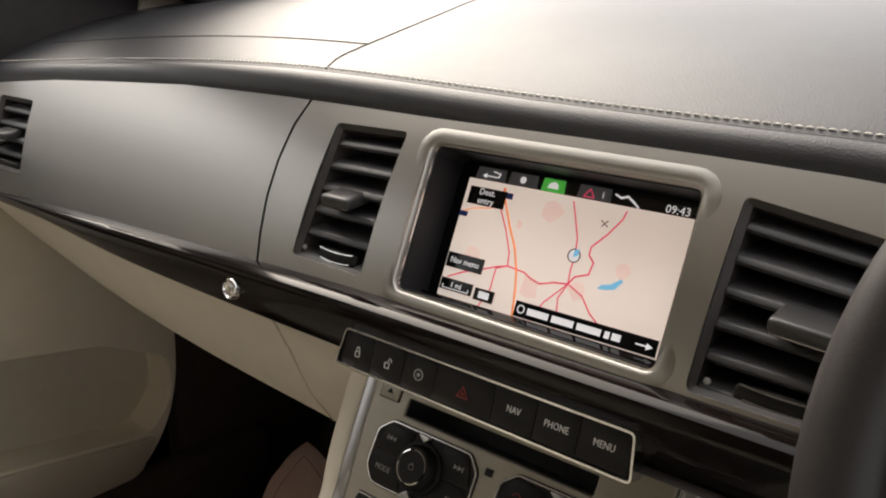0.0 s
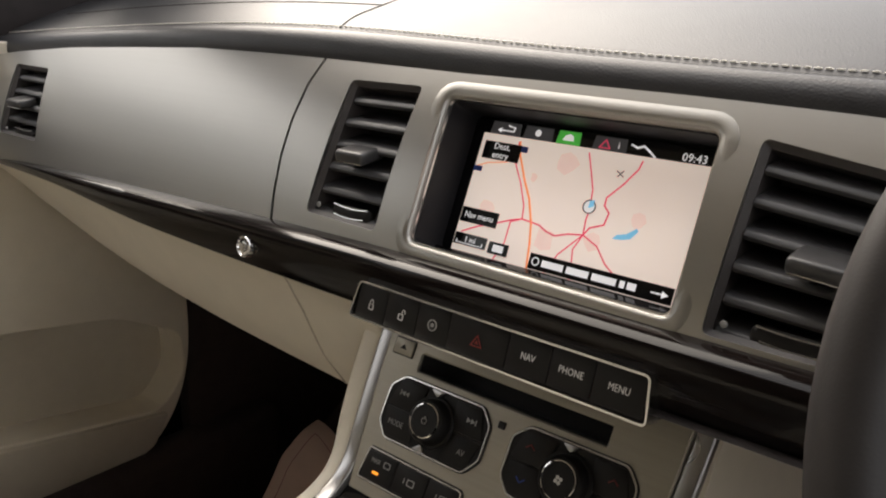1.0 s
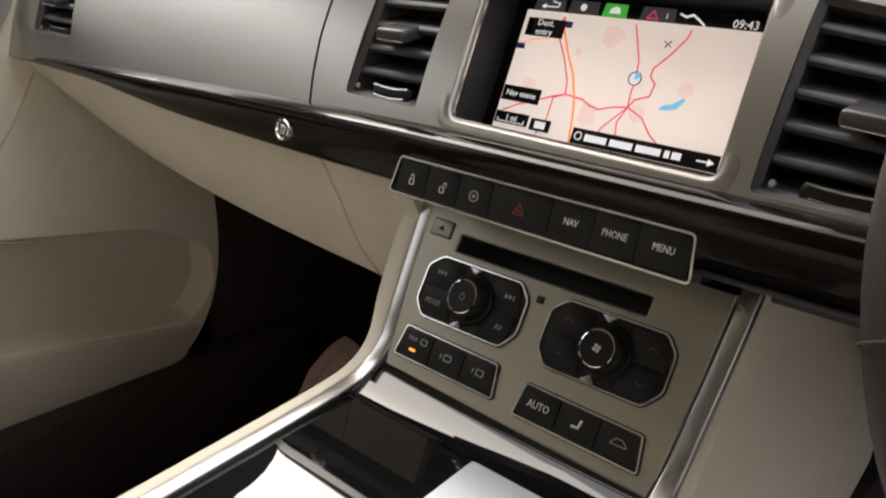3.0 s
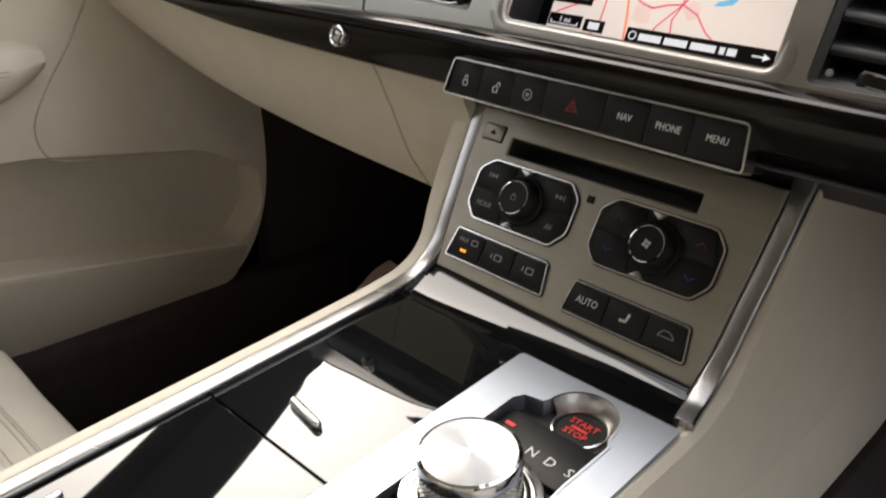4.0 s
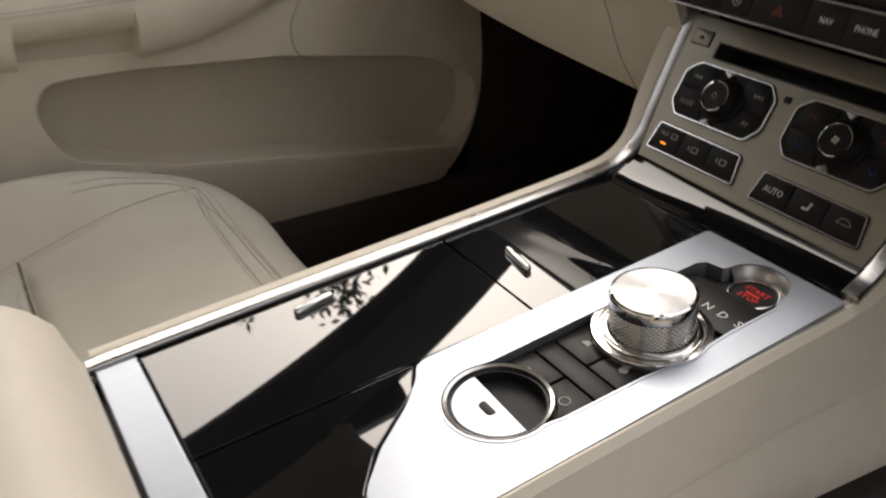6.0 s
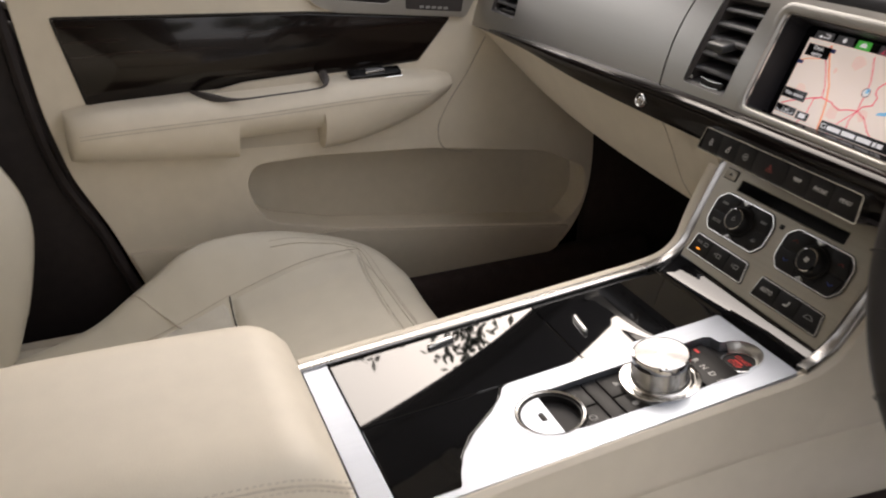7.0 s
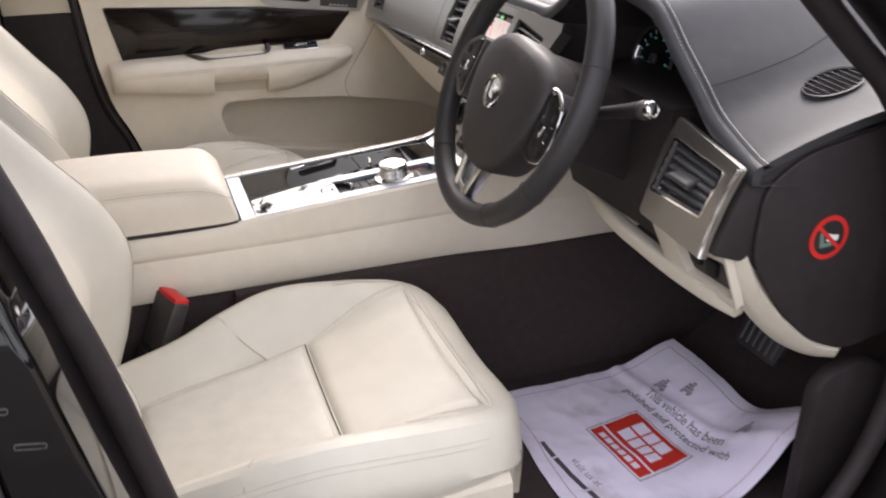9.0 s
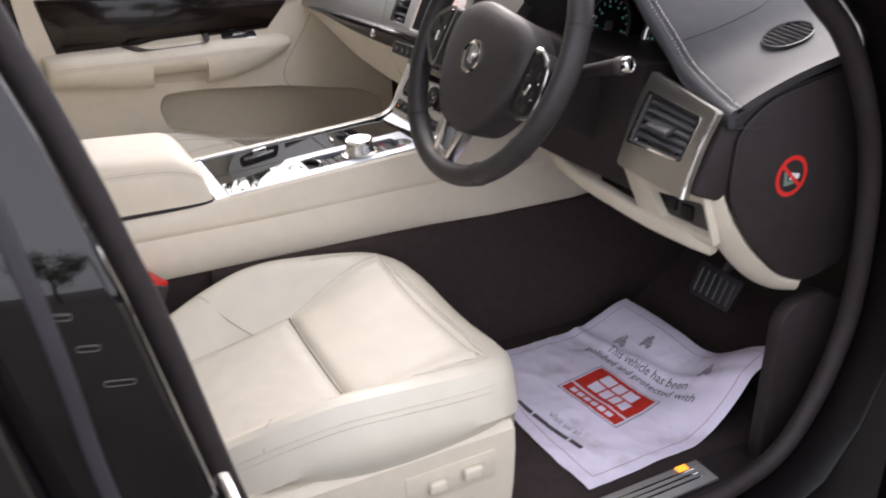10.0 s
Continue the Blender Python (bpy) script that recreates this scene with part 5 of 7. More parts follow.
part("lid_bed", prism(rect(-0.104, cy(-0.05), 0.105, cy(0.315)), -0.02, -0.007, MC), DARK_VOID, cons)
part("rear_bar", prism(rect(-0.104, cy(-0.072), 0.1105, cy(-0.0485), 0.001), -0.01, 0.0012, MC, 0.001), PLATE_ALU, cons, "bright aluminium cross bar", 12)
for a, c in (((-0.063, 0.191), (-0.030, 0.186)), ((-0.082, 0.043), (-0.086, 0.074))):
    a, c = Vector((a[0], cy(a[1]))), Vector((c[0], cy(c[1])))
    d = c - a
    mid = (a + c) / 2
    mm = at(MC, mid.x, mid.y, 0.0025, math.degrees(math.atan2(d.y, d.x)))
    part("lid_tab", box((0, 0, -0.001), (d.length * 0.9, 0.0050, 0.006), 0.0022, 3, mm), SATIN_CHROME, cons, "small raised bright lid tab")

# aluminium selector plate
edge_curve = [(0.1105, cy(-0.048)), (0.1035, cy(-0.048)), (0.1032, cy(0.0005)), (0.088, cy(0.006)), (0.070, cy(0.016)), (0.052, cy(0.033)), (0.034, cy(0.057)), (0.018, cy(0.073)), (0.008, cy(0.079))]
plate_out = [(0.0055, cy(0.086)), (0.0055, cy(0.308)), (0.1105, cy(0.308))] + edge_curve
plate_out = rounded(plate_out[::-1], 0.003, 3)
PCX, PCY, PR = 0.0575, cy(0.0995), 0.0285
well = [(0.0295, cy(0.1165))] + [(PCX + (PR + 0.002) * math.cos(radians(a)), PCY + (PR + 0.002) * math.sin(radians(a))) for a in range(160, 385, 12)]
well += [(0.0885, cy(0.118)), (0.0895, cy(0.17))] + [(0.060 + 0.0345 * math.cos(radians(a)), cy(0.202) + 0.0345 * math.sin(radians(a))) for a in range(-25, 26, 10)]
well += [(0.0900, cy(0.236)), (0.0905, cy(0.2725)), (0.0875, cy(0.2775))] + [(0.0655 + 0.0212 * math.cos(radians(a)), cy(0.283) + 0.0212 * math.sin(radians(a))) for a in range(0, 181, 12)]
well += [(0.043, cy(0.2805)), (0.032, cy(0.2785)), (0.0285, cy(0.272)), (0.0285, cy(0.23))]
area = sum(well[i - 1][0] * well[i][1] - well[i][0] * well[i - 1][1] for i in range(len(well)))
if area < 0:
    well = well[::-1]
area = sum(plate_out[i - 1][0] * plate_out[i][1] - plate_out[i][0] * plate_out[i - 1][1] for i in range(len(plate_out)))
if area < 0:
    plate_out = plate_out[::-1]
mp2 = at(MC, 0, 0, 0.003)
sel_plate = part("selector_plate", plate(plate_out, [well], 0.012, mp2, 0.0046), PLATE_ALU, cons, "polished aluminium gear selector plate", 15)
part("well_rim", ring(inset(well, -0.0009), inset(well, 0.0006), -0.007, 0.0034, MC), PLATE_ALU, sel_plate, "satin metal rim of the control well")
part("well_floor", prism(inset(well, -0.001), -0.012, -0.0085, MC), DARK_VOID, sel_plate)
pad_pts = rounded([(0.031, cy(0.236)), (0.0885, cy(0.236)), (0.0885, cy(0.2705)), (0.031, cy(0.2705))], 0.002, 2)
gp = part("gear_pad", prism(pad_pts, -0.008, -0.0025, MC, 0.0008), BUTTON, sel_plate, "black pad with gear letters")
for k, ch in enumerate("PRNDS"):
    x = 0.0375 + 0.0115 * k
    words(ch, 0.0085, at(MC, x, cy(0.2495), -0.0023), PRINT if k else RED_GLOW, gp)
part("park_lamp", prism(rect(0.035, cy(0.258), 0.041, cy(0.2605), 0.0005), -0.0026, -0.0021, MC), RED_GLOW, gp, "red lit park lamp")
scoop = []
for d_, z_ in ((0.0160, -0.0080), (0.0164, -0.0055), (0.0178, -0.0020), (0.0196, 0.0012), (0.0212, 0.0030), (0.0222, 0.0031)):
    scoop.append([MC @ Vector((0.0655 + d_ * math.cos(radians(a)), cy(0.283) + d_ * math.sin(radians(a)), z_)) for a in range(4, 177, 8)])
part("start_scoop", sheet(scoop, (0, 0, -0.002)), ALU, sel_plate, "satin metal scoop behind the start button")
stb = part("start_button", lathe([(0.0155, -0.012), (0.0155, -0.0072), (0.0148, -0.0062), (0.0135, -0.0062), (0.013, -0.0068), (0, -0.0062)], 40, at(MC, 0.0655, cy(0.2835))), BUTTON, sel_plate, "round black start button")
part("start_ring", lathe([(0.0158, -0.0075), (0.0156, -0.0055), (0.0146, -0.0052), (0.0142, -0.0064)], 40, at(MC, 0.0655, cy(0.2835))), SATIN_CHROME, stb, "bright ring")
for tx, dy in (("START", 0.0040), ("STOP", -0.0050)):
    words(tx, 0.0060, at(MC, 0.0655, cy(0.2835) + dy, -0.0060), RED_GLOW, stb)
part("text_bar", box((0.0655, cy(0.2835) - 0.0005, -0.006), (0.010, 0.0016, 0.0004), m=MC), RED_GLOW, stb)
# selector knob
mk = at(MC, 0.060, cy(0.2045))
part("selector_base", lathe([(0.0348, -0.004), (0.0348, 0.0014), (0.0340, 0.0026), (0.0310, 0.0028), (0.0300, 0.0018), (0.0288, 0.0018), (0.0284, 0.0036), (0.0274, 0.0042), (0.0255, 0.0042)], 64, mk), BRIGHT_STEEL, sel_plate, "polished chrome selector base")
kb_ = bmesh.new()
NK, MK = 110, 13
grid = [[kb_.verts.new(mk @ Vector(((0.0243 + 0.00045 * ((i + j) % 2)) * math.cos(2 * math.pi * i / NK), (0.0243 + 0.00045 * ((i + j) % 2)) * math.sin(2 * math.pi * i / NK), 0.004 + 0.0168 * j / MK))) for i in range(NK)] for j in range(MK + 1)]
for j in range(MK):
    for i in range(NK):
        kb_.faces.new((grid[j][i], grid[j][(i + 1) % NK], grid[j + 1][(i + 1) % NK], grid[j + 1][i]))
bmesh.ops.triangulate(kb_, faces=kb_.faces)
kk = part("selector_knob", kb_, KNURL, sel_plate, "knurled rotary gear selector", 4)
part("knob_collar", lathe([(0.0240, 0.0205), (0.0248, 0.0215), (0.0248, 0.0265), (0.0242, 0.0278), (0.0228, 0.0284)], 56, mk), CHROME, kk, "polished chrome collar")
part("knob_top", lathe([(0.0229, 0.0284)] + [(0.0226 - 0.0226 * k / 44, 0.0281 + 0.00011 * (k % 2)) for k in range(45)], 64, mk), KNOB_TOP, kk, "spun metal top with fine rings", 4)
# small buttons behind the knob
for x0, y0, x1, y1, ic in ((0.030, 0.158, 0.0585, 0.183, 1), (0.0605, 0.158, 0.0885, 0.183, 2), (0.030, 0.1175, 0.0585, 0.142, 3), (0.0605, 0.1175, 0.0885, 0.142, 4), (0.030, 0.1435, 0.0885, 0.1565, 0)):
    low = [(x, max(cy(y0), PCY + math.sqrt(max(0.0, (PR + 0.0022) ** 2 - (x - PCX) ** 2)))) for x in np.linspace(x0, x1, 9)]
    bt = part("mode_button", prism([*low, (x1, cy(y1)), (x0, cy(y1))], -0.008, -0.0025, MC, 0.0005), BUTTON, sel_plate)
    mm = at(MC, (x0 + x1) / 2, cy((y0 + y1) / 2), -0.0024)
    if ic == 1:
        part("car_icon", prism(rounded([(-0.003, -0.002), (0.003, -0.002), (0.002, 0.002), (-0.001, 0.002)], 0.0006, 2), 0, 0.0003, mm), PRINT_DIM, bt)
    elif ic == 2:
        part("flag_icon", prism(circle(0, 0, 0.0028, 8), 0, 0.0003, mm), PRINT_DIM, bt)
    elif ic == 3:
        for k in range(3):
            part("snow_icon", box((-0.002 + 0.002 * k, -0.0006 * k, 0.0001), (0.0012, 0.0035, 0.0003), m=mm), PRINT_DIM, bt)
    elif ic == 4:
        part("ring_icon", ring(circle(0, 0, 0.0034, 18), circle(0, 0, 0.0027, 18), 0, 0.0003, mm), PRINT_DIM, bt)
# key holder
kh = part("key_holder", ring(circle(PCX, PCY, PR + 0.0006, 48), circle(PCX, PCY, PR - 0.0012, 48), -0.006, 0.0032, MC, drop=0.0008), SATIN_CHROME, sel_plate, "round chrome rimmed key holder")
half = [(PCX + (PR - 0.0035) * math.cos(radians(a)), PCY + (PR - 0.0035) * math.sin(radians(a))) for a in range(176, 365, 8)]
part("key_plate", prism(half, -0.006, 0.0008, MC, 0.0006), PLATE_ALU, kh, "satin white metal half disc", 12)
part("key_gap", ring(circle(PCX, PCY, PR - 0.0012, 48), circle(PCX, PCY, PR - 0.0033, 48), -0.006, 0.0004, MC), BUTTON, kh, "black gap round the key plate")
part("key_emblem", prism(rounded([(PCX - 0.005, PCY - 0.010), (PCX + 0.005, PCY - 0.010), (PCX + 0.006, PCY - 0.005), (PCX - 0.006, PCY - 0.005)], 0.002, 3), 0.0007, 0.0012, MC, 0.0002), BUTTON, kh)
part("cup_wall", ring(circle(PCX, PCY, PR - 0.0015, 48), circle(PCX, PCY, PR - 0.003, 48), -0.04, -0.004, MC), SOFT_BLACK, kh)
part("cup_floor", prism(circle(PCX, PCY, PR - 0.001, 48), -0.043, -0.040, MC), SOFT_BLACK, kh)

# armrest
rest = empty("armrest", "cream leather armrest lid with stitched seam on the console", "armrest")
rows = []
for i in range(31):
    t = i / 30
    y = -0.0765 - 0.30 * t
    e0 = min(1.0, t / 0.16)
    e1 = min(1.0, (1 - t) / 0.08)
    rise = math.sqrt(max(0.0, 1 - (1 - e0) ** 2)) * math.sqrt(max(0.02, 1 - (1 - e1) ** 2))
    top = 0.7 + (0.770 + 0.008 * math.sin(t * 2.4) - 0.7) * (0.12 + 0.88 * rise)
    bot = 0.6985
    w = 0.108 + 0.004 * rise
    ww = w - 0.004 * (1 - rise)
    sec = []
    for k in range(33):
        a = math.pi * k / 32
        ca, sa = math.cos(a), math.sin(a)
        x = ww * math.copysign(abs(ca) ** 0.33, ca)
        z = bot + (top - bot) * abs(sa) ** 0.47
        sec.append((x + 0.003, y, z))
    rows.append(sec)
part("lid", loft(rows, closed=True), CREAM, rest, "padded cream leather lid")
b = box((0.002, -0.23, 0.6945), (0.219, 0.306, 0.0085), 0.001)
part("lid_gap", b, DARK_VOID, rest)
sp = smooth_path([(0.1090, -0.084, 0.738), (0.1115, -0.13, 0.7565), (0.1115, -0.22, 0.762), (0.1115, -0.30, 0.760), (0.109, -0.36, 0.752)], 8)
part("seam", tube(sp, 0.0006, 6), CREAM_THREAD, rest)
for d in (0.004, -0.004):
    stitches([p + Vector((-0.0012 if d > 0 else 0.0006, 0, d)) for p in sp], (1, 0, 0.6), CREAM_THREAD, rest, pitch=0.005, length=0.0034, r=0.00042)

# ---------------------------------------------------------------- seats


def seat(cx, dy, label, outer_side):
    st = empty("car_seat", label, "car seat", "front seats")
    zc = table([-0.33, -0.22, -0.10, -0.01, 0.10, 0.18, 0.225, 0.255], [0.472, 0.492, 0.514, 0.530, 0.551, 0.563, 0.560, 0.545])
    hw = table([-0.33, -0.22, -0.14, -0.06, 0.02, 0.12, 0.18, 0.215, 0.236, 0.245], [0.195, 0.200, 0.222, 0.242, 0.248, 0.244, 0.236, 0.220, 0.195, 0.170])
    bol = table([-0.33, -0.2, -0.12, -0.04, 0.08, 0.18, 0.25], [0.05, 0.060, 0.072, 0.074, 0.044, 0.016, 0.0] if outer_side > 0 else [0.03, 0.036, 0.064, 0.092, 0.068, 0.026, 0.0])

    def vy(v):
        return dy + v * (0.915 if v > 0 and outer_side > 0 else 1.0)

    def top(u, v):
        w = hw(v)
        s = min(1.0, abs(u) / w)
        ridge = max(0.0, min(1.0, (s - 0.52) / 0.33))
        r = ridge * ridge * (3 - 2 * ridge)
        fall = max(0.0, (s - 0.86) / 0.14)
        return zc(v) + bol(v) * r - 0.05 * fall ** 2.2 - 0.006 * math.cos(min(1.0, s / 0.6) * math.pi / 2) + 0.0014 * noise.noise((u * 15 + cx * 9, v * 12, 0.4)) + 0.0006 * noise.noise((u * 38, v * 26, 1.7))

    vs = [-0.33 + 0.575 * k / 44 for k in range(45)]
    rows = []
    for v in vs:
        w = hw(v)
        r = [(cx - w + 0.022, vy(v), 0.40), (cx - w + 0.014, vy(v), 0.485), (cx - w + 0.003, vy(v), 0.507), (cx - w - 0.003, vy(v), top(w, v) - 0.016)]
        for k in range(41):
            u = -w + 2 * w * k / 40
            r.append((cx + u, vy(v), top(u, v)))
        r += [(cx + w + 0.003, vy(v), top(w, v) - 0.016), (cx + w - 0.003, vy(v), 0.507), (cx + w - 0.014, vy(v), 0.485), (cx + w - 0.022, vy(v), 0.40)]
        rows.append(r)
    for dv, dz, sh in ((0.006, 0.006, 0.975), (0.010, 0.018, 0.95), (0.011, 0.045, 0.93), (0.009, 0.09, 0.92), (0.002, 0.15, 0.91)):
        last = rows[44]
        rows.append([(cx + (x - cx) * sh, y + dv, max(0.395, z - dz)) for x, y, z in last])
    part("cushion", loft(rows), IVORY, st, "cream leather seat cushion")

    def patch(name, corners, mat, lift, lab):
        (a, c), (d, e) = corners
        g = []
        n = 26
        for i in range(n + 1):
            t = i / n
            row = []
            for j in range(n + 1):
                s = j / n
                u = (a[0] * (1 - s) + c[0] * s) * (1 - t) + (d[0] * (1 - s) + e[0] * s) * t
                v = (a[1] * (1 - s) + c[1] * s) * (1 - t) + (d[1] * (1 - s) + e[1] * s) * t
                ex = min(s, 1 - s, t, 1 - t) * 2
                puff = 1 - (1 - min(1.0, ex * 6)) ** 2.5
                row.append((cx + u, vy(v), top(u, v) - 0.004 + (lift + 0.004) * puff))
            g.append(row)
        part(name, sheet(g, (0, 0, -0.004)), mat, st, lab)
        for k, line_ in enumerate((g[0], g[-1], [r[0] for r in g], [r[-1] for r in g])):
            lift_ = Vector((0, 0, 0.0044))
            part("insert_seam", tube([Vector(p) + lift_ for p in line_], 0.0012 if k == 0 else 0.0007, 6), SEAM if (k == 0 and name == "front_insert") else CREAM_THREAD, st)

    fl, fr = (0.193, 0.178) if outer_side > 0 else (0.178, 0.193)
    il, ir = (0.135, 0.156) if outer_side > 0 else (0.156, 0.135)
    patch("front_insert", (((-il, -0.010), (ir, -0.012)), ((-fl, 0.190), (fr, 0.186))), IVORY, 0.0085, "smooth cream insert panel")
    patch("rear_insert", (((-0.112, -0.27), (0.112, -0.27)), ((-il - 0.001, -0.0105), (ir + 0.001, -0.0125))), CREAM_PERF, 0.010, "perforated cream insert panel")
    for s in (-1, 1):
        sm = [Vector((cx + s * u, vy(v), top(u, v) + 0.0005)) for u, v in ((0.128, -0.072), (0.155, -0.105), (0.185, -0.135), (0.208, -0.152))]
        part("bolster_seam", tube(smooth_path(sm, 5), 0.0011, 6), CREAM_THREAD, st)
        for off in (0.0, 0.006):
            sm = [Vector((cx + s * (hw(v) * 0.955 + off * 0.5), vy(v), top(hw(v) * 0.955 + off * 0.5, v) + 0.0006 - off * 0.1)) for v in [-0.21 + 0.02 * k for k in range(20)]]
            part("edge_seam", tube(smooth_path(sm, 3), 0.0003, 6), CREAM_THREAD, st)
    sm = [Vector((cx + u, vy(0.208 - 0.035 * (abs(u) / 0.18) ** 4), top(u, 0.208 - 0.035 * (abs(u) / 0.18) ** 4) + 0.0004)) for u in np.linspace(-0.18, 0.18, 30)]
    part("front_seam", tube(sm, 0.0005, 6), CREAM_THREAD, st)
    for off in (0.0, 0.007):
        us = [fr + 0.010 + off, fr + 0.012 + off, fr + 0.006 + off, fr - 0.018, 0.0, -fl + 0.018, -fl - 0.006 - off, -fl - 0.012 - off, -fl - 0.010 - off]
        vv = [0.06, 0.12, 0.172, 0.197 + off, 0.2035 + off, 0.197 + off, 0.172, 0.12, 0.06]
        pts = [Vector((cx + q.x, vy(q.y), top(q.x, q.y) + 0.0003)) for q in smooth_path([(u, v, 0) for u, v in zip(us, vv)], 7)]
        part("piping", tube(pts, 0.0014 if off == 0 else 0.0004, 6), IVORY if off == 0 else CREAM_THREAD, st)
    # side valance with the seat switches
    o = outer_side
    b = loft([[(cx + o * x, y + dy, z) for x, z in ((0.205, 0.502), (0.228, 0.500 - 0.0), (0.2385, 0.490), (0.2415, 0.46), (0.240, 0.40), (0.232, 0.335), (0.20, 0.33))] for y in (-0.36, -0.2, 0.05, 0.16, 0.185)], closed=True)
    sv = part("side_valance", b, CREAM_PLASTIC, st, "cream plastic side valance")
    if o > 0:
        for y0, ln in ((0.115, 0.042), (0.062, 0.036)):
            part("seat_switch", box((cx + 0.2475, y0 + dy, 0.446 + (y0 - 0.09) * 0.06), (0.012, ln * 0.72, 0.020), 0.005, 3), CREAM_PLASTIC, sv)
        part("switch_recess", box((cx + 0.2412, 0.085 + dy, 0.446), (0.003, 0.135, 0.046), 0.0012), CREAM_PLASTIC, sv)
    # seat base
    part("seat_base", box((cx, -0.06 + dy, 0.35), (0.40, 0.46, 0.12), 0.01), CARPET, st, "black seat base")
    # backrest
    fy = table([0.47, 0.52, 0.6, 0.7, 0.78, 0.86, 0.95, 1.05, 1.16], [-0.315, -0.29, -0.262, -0.246, -0.275, -0.335, -0.40, -0.465, -0.53])
    bw = table([0.47, 0.6, 0.7, 0.85, 1.0, 1.12, 1.16], [0.20, 0.235, 0.252, 0.25, 0.23, 0.205, 0.18])
    rows = []
    for k in range(41):
        z = 0.47 + 0.69 * k / 40
        w, yf = bw(z), fy(z)
        r = []
        for j in range(37):
            s = -1 + 2 * j / 36
            ridge = max(0.0, min(1.0, (abs(s) - 0.5) / 0.35))
            yy = yf - 0.060 * (1 - ridge * ridge * (3 - 2 * ridge)) - 0.07 * max(0.0, (abs(s) - 0.88) / 0.12) ** 2
            r.append((cx + s * w, yy + dy, z))
        r += [(cx + w * 1.0, yf - 0.12 + dy, z - 0.01), (cx + w * 0.8, yf - 0.18 + dy, z - 0.02), (cx - w * 0.8, yf - 0.18 + dy, z - 0.02), (cx - w, yf - 0.12 + dy, z - 0.01)]
        rows.append(r)
    part("backrest", loft(rows, closed=True), IVORY, st, "cream leather seat backrest")
    for s in (-1, 1):
        for off in (0.0, 0.02):
            sm = [Vector((cx + s * bw(z) * (0.86 + off), fy(z) + 0.0004 - off * 0.18 + dy, z)) for z in [0.56 + 0.04 * k for k in range(13)]]
            part("backrest_seam", tube(smooth_path(sm, 3), 0.0009, 6), CREAM_THREAD, st)
    return st


seat(0.388, 0.0, "cream leather driver's seat with stitched bolsters and square insert", 1)
seat(-0.388, -0.072, "cream leather passenger seat pushed slightly further back", -1)

# seat belt buckle
bk = empty("seat_belt_buckle", "black seat belt buckle with red release button", "buckle")
mbk = plane_frame((0.147, -0.213, 0.555), (-0.10, 0.42, 1), (1, 0.45, -0.09))
part("housing", prism(rounded([(-0.026, -0.13), (0.026, -0.13), (0.030, 0.045), (-0.030, 0.045)], 0.004, 3), -0.014, 0.014, mbk, 0.003), BLACK_PLASTIC, bk)
part("release_button", box((0, 0.0445, 0), (0.054, 0.014, 0.025), 0.002, 2, mbk), BUCKLE_RED, bk, "red release button")
part("boot", prism(rounded([(-0.031, -0.135), (0.031, -0.135), (0.031, -0.045), (-0.031, -0.045)], 0.004, 3), -0.017, 0.017, mbk, 0.003), SOFT_BLACK, bk, "ribbed black boot")
for k in range(6):
    part("rib", box((0, -0.055 - 0.008 * k, 0.0172), (0.042, 0.0028, 0.002), 0.0006, 1, mbk), BLACK_PLASTIC, bk)

# ---------------------------------------------------------------- passenger door
MP = Matrix(((0, 0, 1, -0.708), (1, 0, 0, 0), (0, 1, 0, 0), (0, 0, 0, 1)))
pdoor = empty("door_1", "closed cream leather passenger door with dark veneer insert", "car door", kind="structure")
pocket = rounded([(-0.018, 0.655), (0.004, 0.588), (0.127, 0.556), (0.565, 0.491), (0.602, 0.535), (0.600, 0.596), (0.51, 0.640), (0.30, 0.673), (0.10, 0.687), (0.0, 0.686)], [0.02, 0.03, 0, 0.02, 0.02, 0.02, 0.02, 0, 0, 0.016], 4)
outline = [(-0.168, 0.45), (0.50, 0.415), (0.56, 0.45), (0.595, 0.50), (0.612, 0.56), (0.615, 0.63), (0.60, 0.80), (0.46, 0.88), (0.47, 0.99), (-0.305, 0.99), (-0.297, 0.95), (-0.283, 0.80), (-0.262, 0.70), (-0.225, 0.62), (-0.197, 0.536)]
outline = rounded(outline, 0.03, 4)
part("door_panel", plate(outline, [pocket], 0.058, MP, 0.005), CREAM, pdoor, "cream leather door panel", 15)
part("map_pocket", prism(inset(pocket, -0.012), -0.075, -0.055, MP), CREAM_PLASTIC, pdoor, "recessed cream map pocket")
lower = rounded([(-0.205, 0.572), (-0.165, 0.455), (0.24, 0.440), (0.48, 0.42), (0.545, 0.445), (0.570, 0.486), (0.127, 0.5535)], 0.006, 3)
part("lower_strip", prism(lower, -0.01, 0.008, MP, 0.004), CREAM_PLASTIC, pdoor, "cream lower door strip")
wood = rounded([(-0.222, 0.806), (0.272, 0.826), (0.325, 0.887), (0.10, 0.910), (-0.248, 0.927)], 0.003, 2)
part("veneer_insert", prism(wood, -0.004, 0.004, MP, 0.002), DOOR_WOOD, pdoor, "glossy dark veneer insert")
part("insert_gap", ring(inset(wood, -0.003), inset(wood, -0.0002), -0.002, 0.0008, MP), SEAM, pdoor)
